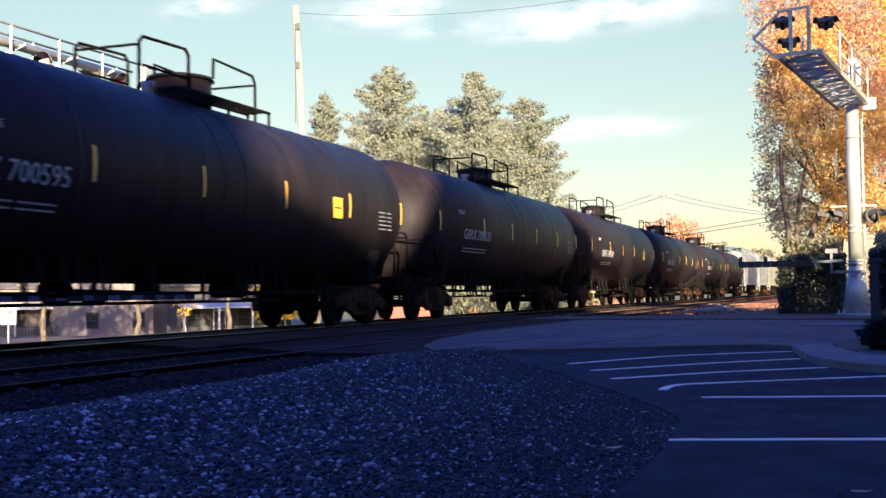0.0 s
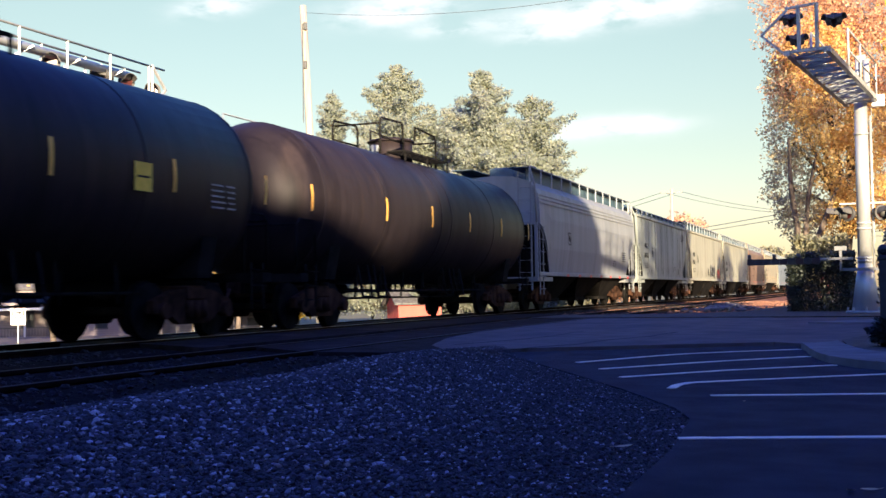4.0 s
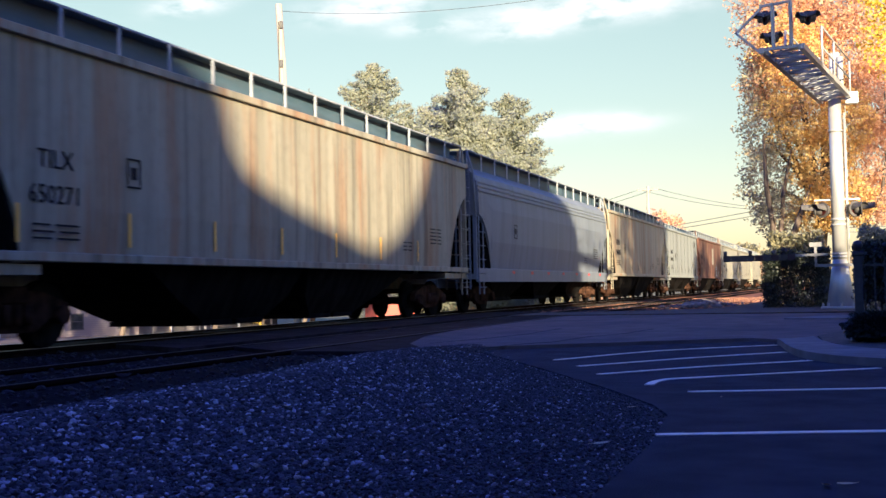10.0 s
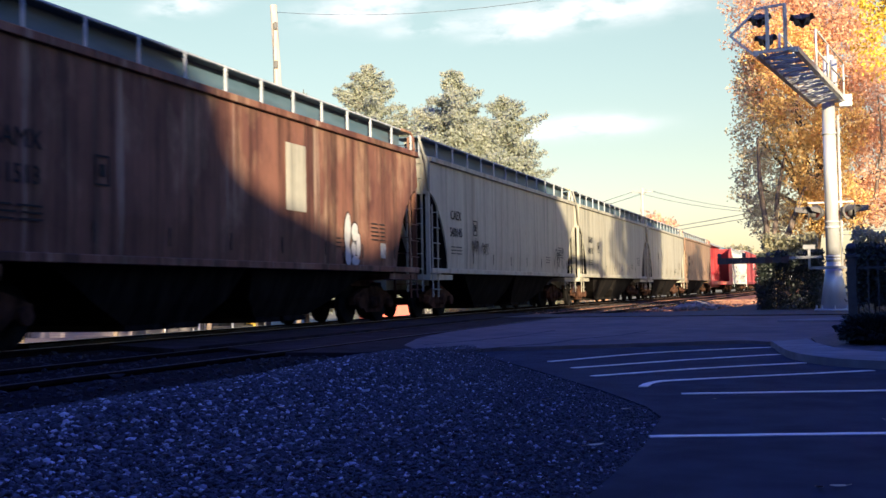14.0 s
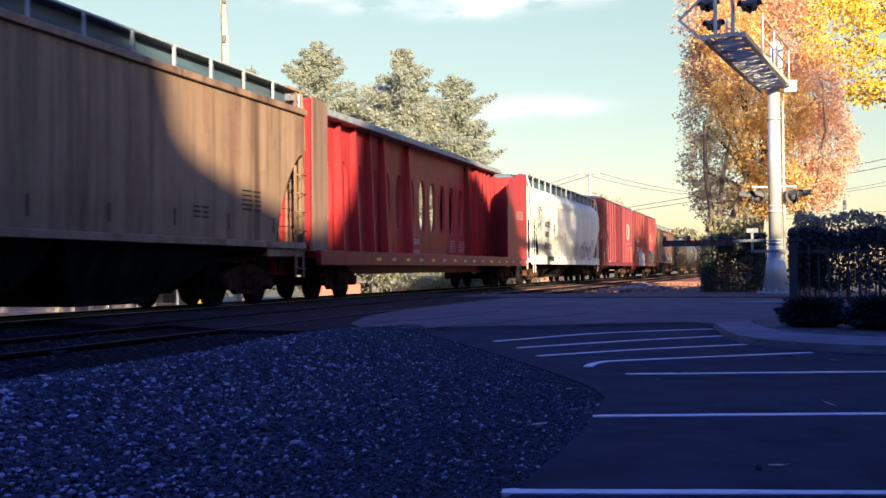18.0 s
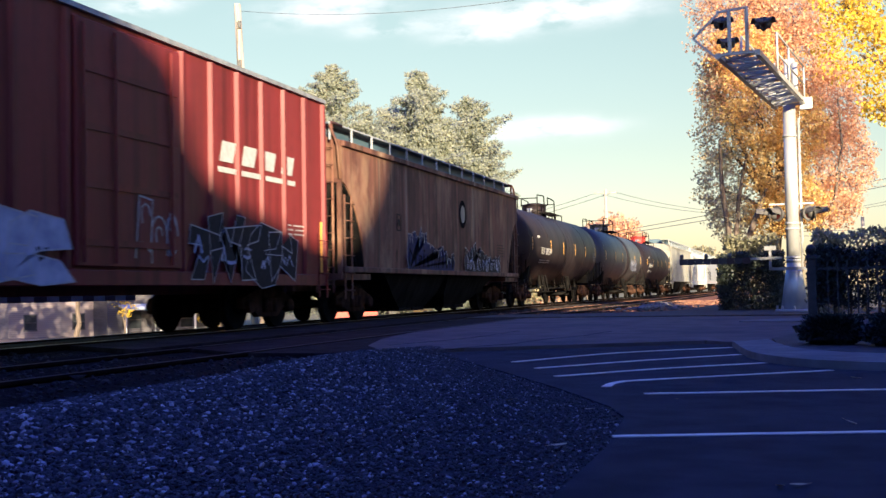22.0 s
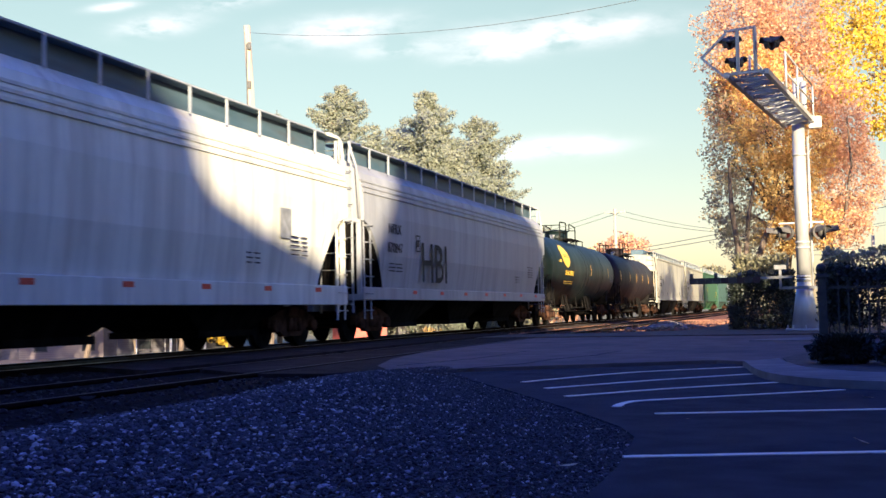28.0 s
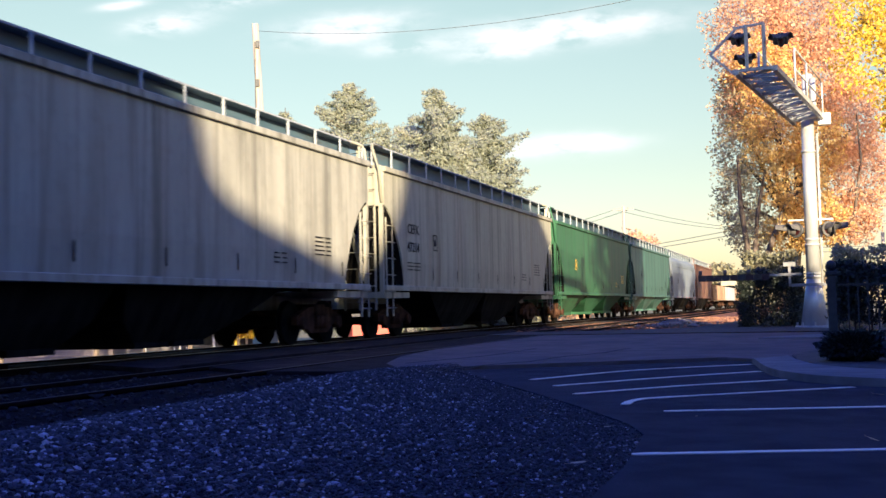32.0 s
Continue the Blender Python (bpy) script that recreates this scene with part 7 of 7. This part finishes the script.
ROOFING = surface("dark_shingles", (0.06, 0.055, 0.055), (0.13, 0.12, 0.115), rough=0.9, scale=5, bump=0.5, bump_scale=12)
GLASS = surface("dark_window_glass", (0.015, 0.018, 0.022), (0.03, 0.035, 0.04), rough=0.45, scale=2, spec=0.2)


def wire(name, label, p0, p1, sag, r=0.018, n=24):
    bm = bmesh.new()
    p0, p1 = Vector(p0), Vector(p1)
    pts = [p0.lerp(p1, i / n) - Vector((0, 0, 4 * sag * (i / n) * (1 - i / n))) for i in range(n + 1)]
    pipe(bm, pts, r, 5)
    return tagged(part(name, bm, WIRE), label, "cable")


def pole(label, x, y, base, top, r, arms=0, lean=(0, 0)):
    t = thing("utility_pole", label, "utility pole", pose(x, y, base))
    bm = bmesh.new()
    rod(bm, (lean[0], lean[1], -0.5), (0, 0, top - base), r * 1.25, 14, r)
    part("shaft", bm, WOOD_POLE, t)
    for i in range(arms):
        bm = bmesh.new()
        z = top - base - 0.4 - 1.0 * i
        box(bm, -1.2, 1.2, -0.06, 0.06, z - 0.06, z + 0.06)
        for xx in (-1.1, -0.5, 0.5, 1.1):
            rod(bm, (xx, 0, z + 0.06), (xx, 0, z + 0.22), 0.04, 8)
        part("crossarm", bm, WOOD_POLE, t)
    return t


py_ = 46.0
near_pole = pole("tall pale wooden utility pole behind the train", -0.5225 * py_, py_, -3.0, 0.69 + 0.291 * py_, 0.155, lean=(0.75, 0.2))
bm = bmesh.new()
box(bm, 0.05, 0.08, -0.2, -0.16, 11.6, 16.2)
for z in (14.1, 15.9):
    box(bm, 0.1, 0.24, -0.2, -0.08, z, z + 0.35, 0.02)
part("cable_riser", bm, WIRE, near_pole)
wire("overhead_cable", "thin dark cable sagging over the railway", (-0.5187 * py_, py_, 0.69 + 0.2836 * py_), (14.0, 34.0, 14.6), 2.4, 0.010)
fy = 130.0
pole("distant wooden utility pole with a crossarm", -0.1576 * fy, fy, -1.0, 0.69 + 0.0885 * fy, 0.17, 1)
fp = (-0.1576 * fy, fy, 0.69 + 0.086 * fy)
for q in (-1.0, 1.0):
    wire("power_line", "thin distant power line", (fp[0] + q, fp[1], fp[2]), (fp[0] - 30 + q, fp[1] + 20, fp[2] - 4.2), 0.5, 0.03)
    wire("power_line", "thin distant power line", (fp[0] + q, fp[1], fp[2]), (14 + q, 125, fp[2] - 2.0), 2.4, 0.03)
for q, z0, z1 in ((0, 0.0489, 0.0606), (0.3, 0.0515, 0.0635)):
    wire("power_line", "thin power line over the far crossing", (-0.1426 * 95 - 4, 95, 0.69 + z0 * 95 - 0.5), (-0.0591 * 80 + 14, 80, 0.69 + z1 * 80 + 2.2 + q), 0.25, 0.028)
pole("wooden pole beyond the hedge", 0.0577 * 90, 90, -0.5, 0.69 + 0.056 * 90, 0.12)
for q in (0, 0.35):
    wire("power_line", "thin power line beyond the hedge", (-1.5, 88, 4.4 + q), (16, 90, 5.0 + q), 0.3, 0.025)

for az, el, w, yy, m, sd in ((-0.152, 0.068, 3.6, 150, RUSSET, 61), (-0.176, 0.055, 3.0, 160, GOLD, 62), (-0.0766, 0.036, 3.2, 190, OLIVE, 63), (-0.056, 0.030, 4.0, 200, OLIVE, 64), (-0.120, 0.030, 4.5, 210, OLIVE, 65)):
    h = 0.69 + el * yy + 1.0
    leafy_tree("distant autumn tree beyond the railway", (az * yy, yy, -1.0), h * 0.4, 0.25, [(m, [(0, 0, h * 0.72, w, w, h * 0.26), (-w * 0.5, 0, h * 0.55, w * 0.7, w * 0.7, h * 0.22), (w * 0.55, 0, h * 0.58, w * 0.7, w * 0.7, h * 0.24)], 60, 0.4)], sd)


def window(parent, x, z, w, h, y=-0.02, trim=None):
    trim = trim or SIDING_GREY
    bm = bmesh.new()
    for a, b, c, d in ((-w / 2 - 0.09, -w / 2, -h / 2, h / 2), (w / 2, w / 2 + 0.09, -h / 2, h / 2), (-w / 2 - 0.09, w / 2 + 0.09, h / 2, h / 2 + 0.1), (-w / 2 - 0.12, w / 2 + 0.12, -h / 2 - 0.1, -h / 2), (-w / 2, w / 2, -0.03, 0.03)):
        box(bm, x + a, x + b, y - 0.05, y + 0.05, z + c, z + d)
    f = part("window", bm, trim, parent, "framed sash window")
    bm = bmesh.new()
    box(bm, x - w / 2, x + w / 2, y - 0.015, y + 0.015, z - h / 2, z + h / 2)
    part("pane", bm, GLASS, f)


def house(label, at, turn, w, d, wall_h, roof_h, siding, gable_front, windows=(), door=None, porch=None):
    t = thing("house", label, "house", pose(*at, 0, 0, turn))
    bm = bmesh.new()
    if gable_front:
        loft(bm, [[(-w / 2, y, 0), (w / 2, y, 0), (w / 2, y, wall_h), (0, y, wall_h + roof_h), (-w / 2, y, wall_h)] for y in (0, d)], smooth=False)
    else:
        loft(bm, [[(x, 0, 0), (x, d, 0), (x, d, wall_h), (x, d / 2, wall_h + roof_h), (x, 0, wall_h)] for x in (-w / 2, w / 2)], smooth=False)
    walls = part("wall", bm, siding, t)

    def board(bm):
        box(bm, -0.5, 0.5, -0.022, 0.0, -0.085, 0.075)
    me = shared("board_" + siding.name, board, siding)
    for i in range(int(wall_h / 0.17)):
        ob = part("board", me, None, walls, at=Matrix.LocRotScale((0, 0, 0.1 + 0.17 * i), None, (w, 1, 1)))
    o = 0.35
    for s in (-1, 1):
        bm = bmesh.new()
        if gable_front:
            k = roof_h / (w / 2)
            p = [(0, wall_h + roof_h + 0.06), (s * (w / 2 + o), wall_h - o * k + 0.06)]
            loft(bm, [[(p[0][0], y, p[0][1]), (p[1][0], y, p[1][1]), (p[1][0], y, p[1][1] + 0.14), (p[0][0], y, p[0][1] + 0.14)] for y in (-o, d + o)], smooth=False)
        else:
            k = roof_h / (d / 2)
            p = [(d / 2, wall_h + roof_h + 0.06), (d / 2 + s * (d / 2 + o), wall_h - o * k + 0.06)]
            loft(bm, [[(x, p[0][0], p[0][1]), (x, p[1][0], p[1][1]), (x, p[1][0], p[1][1] + 0.14), (x, p[0][0], p[0][1] + 0.14)] for x in (-w / 2 - o, w / 2 + o)], smooth=False)
        part("roof", bm, ROOFING, t)
    for x, z, ww, hh in windows:
        window(t, x, z, ww, hh, -0.03)
    if door:
        x = door
        bm = bmesh.new()
        box(bm, x - 0.55, x + 0.55, -0.07, -0.02, 0.3, 2.5)
        fr = part("door_frame", bm, WHITE_PAINT, t)
        bm = bmesh.new()
        box(bm, x - 0.45, x + 0.45, -0.1, -0.07, 0.32, 2.38)
        dr = part("door", bm, SIDING_GREY, t, "dark front door")
        bm = bmesh.new()
        box(bm, x - 0.28, x + 0.28, -0.115, -0.1, 1.45, 2.2)
        part("pane", bm, GLASS, dr)
    if porch:
        x0, x1, dep = porch
        bm = bmesh.new()
        loft(bm, [[(x0, 0.0, 2.95), (x1, 0.0, 2.95), (x1, -dep, 2.62), (x0, -dep, 2.62)], [(x0, 0.0, 3.1), (x1, 0.0, 3.1), (x1, -dep, 2.78), (x0, -dep, 2.78)]], smooth=False)
        part("porch_roof", bm, WHITE_PAINT, t, "white edged porch roof")
        bm = bmesh.new()
        box(bm, x0, x1, -dep, -0.03, 0.0, 0.28)
        part("porch_floor", bm, WOOD_POLE, t)
        n = max(2, round((x1 - x0) / 2.6) + 1)
        for i in range(n):
            x = x0 + 0.12 + (x1 - x0 - 0.24) * i / (n - 1)
            bm = bmesh.new()
            box(bm, x - 0.08, x + 0.08, -dep + 0.04, -dep + 0.2, 0.28, 2.64)
            part("porch_post", bm, WHITE_PAINT, t)
        bm = bmesh.new()
        for i in range(int((x1 - x0) / 0.25)):
            x = x0 + 0.2 + 0.25 * i
            if door is None or abs(x - door) > 0.8:
                box(bm, x - 0.02, x + 0.02, -dep + 0.1, -dep + 0.14, 0.28, 1.05)
        box(bm, x0, x1, -dep + 0.08, -dep + 0.16, 1.05, 1.12)
        part("railing", bm, SIDING_GREY, t)
    return t


HY, HZ, TURN = 82.0, -3.0, 50.0
house("low pale house with a porch and white posts", (-0.835 * HY, HY + 0.5, HZ), TURN, 11.5, 7, 4.6, 2.2, SIDING, False, ((-2.4, 1.8, 1.0, 1.4), (0.2, 1.7, 0.9, 1.3)), 2.6, (-5.5, 4.6, 1.8))
house("pale gable-fronted house with small windows", (-0.716 * HY, HY - 2.5, HZ), TURN, 7.4, 9, 4.8, 2.6, SIDING, True, ((-2.0, 1.7, 0.9, 1.2), (1.9, 1.7, 0.9, 1.2)))
house("grey house with a white-posted porch", (-0.610 * HY, HY + 1.5, HZ), TURN, 11.0, 8, 4.6, 2.2, SIDING_GREY, False, ((-3.2, 1.8, 1.0, 1.4), (1.2, 1.8, 1.0, 1.5), (3.4, 1.8, 0.9, 1.5)), -1.0, (-4.6, 4.4, 1.8))
house("small red boarded shed beyond the track", (-0.400 * 76, 76, -2.6), 35, 3.2, 4, 2.5, 0.9, RED_BOARDS, False)
house("small grey shed beside the red one", (-0.352 * 78, 78, -2.5), 35, 2.2, 3, 2.4, 0.8, SIDING_GREY, True, ((0.0, 1.4, 0.6, 0.9),))
sign = thing("road_sign", "white road sign with red ring and black arrow", "sign", pose(-0.8812 * 42, 42, -1.6, 0, 0, 40))
bm = bmesh.new()
rod(bm, (0, 0.03, -1.4), (0, 0.03, 2.0), 0.035, 8)
part("post", bm, STEEL, sign)
bm = bmesh.new()
box(bm, -0.33, 0.33, -0.012, 0.012, 1.05, 1.95, 0.005)
part("plate", bm, WHITE_PAINT, sign)
bm = bmesh.new()
for i in range(24):
    a, b = 2 * math.pi * i / 24, 2 * math.pi * (i + 1) / 24
    loft(bm, [[(0.22 * math.cos(q), y, 1.62 + 0.22 * math.sin(q)), (0.28 * math.cos(q), y, 1.62 + 0.28 * math.sin(q))] + [(0.28 * math.cos(w), y, 1.62 + 0.28 * math.sin(w)), (0.22 * math.cos(w), y, 1.62 + 0.22 * math.sin(w))] for y, q, w in ((-0.018, a, b), (-0.013, a, b))], smooth=False)
part("ring", bm, RED_PAINT, sign)
bm = bmesh.new()
box(bm, -0.12, 0.05, -0.02, -0.013, 1.58, 1.66)
loft(bm, [[(0.05, y, 1.52), (0.17, y, 1.62), (0.05, y, 1.72)] for y in (-0.02, -0.013)], smooth=False)
part("arrow", bm, IRON, sign)
bm = bmesh.new()
loft(bm, [[(-33, 34, z), (-18, 40, z), (-30, 96, z), (-70, 72, z)] for z in (-4.0, -2.55)], smooth=False)
setting("far_street", bm, ROAD, "sunlit street in front of the houses", "street")
for az, el, w, yy, m, sd in ((-0.86, 0.03, 2.6, 100, GOLD, 71), (-0.79, 0.10, 4.2, 104, RUSSET, 72), (-0.70, 0.06, 3.5, 106, OLIVE, 73), (-0.545, 0.02, 1.8, 84, YELLOW_LEAF, 74), (-0.60, 0.05, 3.6, 110, OLIVE, 76), (-0.335, -0.014, 0.9, 70, GOLD, 77), (-0.45, 0.04, 3.0, 100, GOLD, 79), (-0.25, 0.03, 3.4, 110, OLIVE, 80), (-0.21, 0.03, 3.2, 130, RUSSET, 81)):
    h = 0.69 + el * yy + 3.2
    leafy_tree("autumn tree among the houses", (az * yy, yy, -3.2), h * 0.45, 0.2, [(m, [(0, 0, h * 0.68, w, w, h * 0.3), (-w * 0.5, 0, h * 0.5, w * 0.7, w * 0.7, h * 0.24), (w * 0.55, 0, h * 0.55, w * 0.7, w * 0.7, h * 0.24)], 70, 0.28)], sd)

leafy_tree("thin sapling with a few yellow leaves", (-0.655 * 72, 72, -3.0), 2.6, 0.09, [(YELLOW_LEAF, [(0.1, 0, 2.5, 0.55, 0.5, 0.35), (0.5, 0.1, 2.9, 0.5, 0.4, 0.3), (-0.4, 0, 3.3, 0.6, 0.5, 0.4)], 90, 0.12)], 75)
# added to shade the houses; the train hides their crowns
for x, y, sd in ((-47.5, 57.0, 85), (-43.0, 60.5, 86), (-38.5, 64.0, 87), (-52.5, 54.5, 88), (-34.0, 68.0, 89), (-57.0, 52.0, 90)):
    leafy_tree("tree added to throw dappled shade on the houses", (x, y, -2.6), 4.2, 0.2, [(GOLD, [(0, 0, 7.4, 2.6, 2.6, 2.4), (-1.4, 0.4, 6.0, 1.8, 1.8, 1.6), (1.3, 0.2, 6.4, 1.8, 1.8, 1.6)], 62, 0.28)], sd)

# ---- unseen walls and trees out of view, added to throw the shade ----
SHADE_WALL = surface("brown_shade_wall", (0.10, 0.05, 0.04), (0.16, 0.085, 0.06), rough=0.85, scale=3, stretch=(1, 1, 3), bump=0.3, bump_scale=14)
bm = bmesh.new()
# top edge laid out from the shadow line wanted on the wagons
SHADE_EDGE = [(-45, 12.9), (-17.2, 12.9), (-15.9, 12.4), (-15.4, 11.8), (-15.05, 10.95), (-14.3, 10.42), (-12.9, 10.1), (-11.5, 9.9), (-9.6, 9.52), (-8.0, 9.18), (-7.0, 9.3), (-6.2, 9.6), (-5.2, 10.25), (-4.5, 10.9), (-4.0, 11.8), (-3.8, 12.7), (-2.8, 13.3), (6.8, 13.2), (8.2, 12.6), (9.6, 11.9), (10.8, 11.2), (11.6, 10.5), (12.1, 9.6), (12.4, 8.6), (12.6, 7.0)]
loft(bm, [[(x, -45, -0.4)] + [(x, y, z) for y, z in SHADE_EDGE] + [(x, 12.6, -0.4)] for x in (8, 8.8)], smooth=False)
setting("building_behind", bm, SHADE_WALL, "unseen tall brown wall, its top shaped to shade the train", "building")
bm = bmesh.new()
box(bm, 8.85, 13, -5.6, 6.3, -0.4, 6.7)
setting("building_wing", bm, SHADE_WALL, "unseen lower brown block added for shade", "building")
bm = bmesh.new()
box(bm, 8.1, 8.6, 12.65, 16, -0.4, 6.3)
box(bm, 8.1, 8.6, 16, 17.9, -0.4, 5.15)
box(bm, 8.1, 8.6, 17.9, 19.5, -0.4, 4.0)
box(bm, 8.1, 8.6, 19.5, 26, -0.4, 5.9)
setting("building_annex", bm, SHADE_WALL, "unseen low brown wall added for shade", "building")
bm = bmesh.new()
box(bm, -22, 8, -18, -12, -0.4, 10)
setting("building_rear", bm, SHADE_WALL, "unseen brown block added behind the car park for shade", "building")
# out of view, added to break up the sun on the far wagons
for ty, sd in ((52.0, 92), (67.0, 93), (84.0, 94)):
    leafy_tree("unseen half-bare tree added to dapple the far wagons", (11.0, ty, -0.2), 6.5, 0.35, [(OLIVE, [(-0.5, -2.6, 9.6, 1.6, 2.4, 2.2), (-0.5, 1.6, 10.2, 1.6, 2.2, 2.4)], 70, 0.30)], sd)


# ---- cracks in the road and fallen leaves ----
CRACK = surface("tarred_crack", (0.008, 0.008, 0.009), (0.016, 0.016, 0.017), rough=0.9, scale=9)
for ctrl, w in (([(-4.45, 13.5), (-4.31, 14.16), (-4.09, 14.96), (-3.82, 15.47), (-3.73, 16.42), (-3.62, 17.04)], 0.05), ([(-3.26, 18.1), (-3.2, 19.0), (-3.1, 19.8)], 0.05), ([(-3.62, 17.04), (-3.44, 17.5), (-3.26, 18.1)], 0.02), ([(-5.6, 15.2), (-5.0, 17.6), (-4.9, 20.4)], 0.025)):
    bm = bmesh.new()
    ribbon(bm, arc_pts(ctrl, 8), w, -0.08, -0.071, 0.012)
    setting("road_crack", bm, CRACK, "dark tarred crack in the road", "crack")
DRY_LEAF = surface("dry_fallen_leaf", (0.40, 0.29, 0.12), (0.62, 0.48, 0.24), rough=0.7, scale=20)


def dry_leaf(bm):
    """A curled leaf with a stalk."""
    rows = []
    for i in range(7):
        u = -1 + i / 3
        w = 0.42 * math.sqrt(max(0.0, 1 - u * u)) + 0.01
        rows.append([(u, -w, 0.22 * w + 0.10 * u * u), (u, 0, 0.10 * u * u), (u, w, 0.22 * w + 0.10 * u * u)])
    loft(bm, rows, close=False, caps=False)
    rod(bm, (1.0, 0, 0.10), (1.5, 0.1, 0.16), 0.03, 5)


leaf_me = shared("dry_leaf", dry_leaf, DRY_LEAF)
lr = random.Random(17)
spots = [(-0.07, 4.68, -0.112), (0.0, 4.72, -0.112), (-0.81, 8.16, -0.112), (0.48, 10.2, -0.112), (-2.49, 5.69, -0.09), (-1.15, 5.6, -0.10), (-3.58, 6.87, -0.08), (-1.96, 7.83, -0.10), (-4.8, 7.9, -0.02), (0.3, 6.9, -0.112), (-1.3, 7.3, -0.10)]
for x, y, z in spots:
    ob = new("fallen_leaf", leaf_me)
    q = lr.uniform(0.03, 0.05)
    ob.matrix_basis = Matrix.LocRotScale((x, y, z + 0.002), Euler((lr.uniform(-0.2, 0.2), lr.uniform(-0.2, 0.2), lr.uniform(0, 6.3))), (q, q * 0.8, q))
    tagged(ob, "dry curled yellow-brown leaf on the ground", "leaf", group="fallen leaves")

motions()
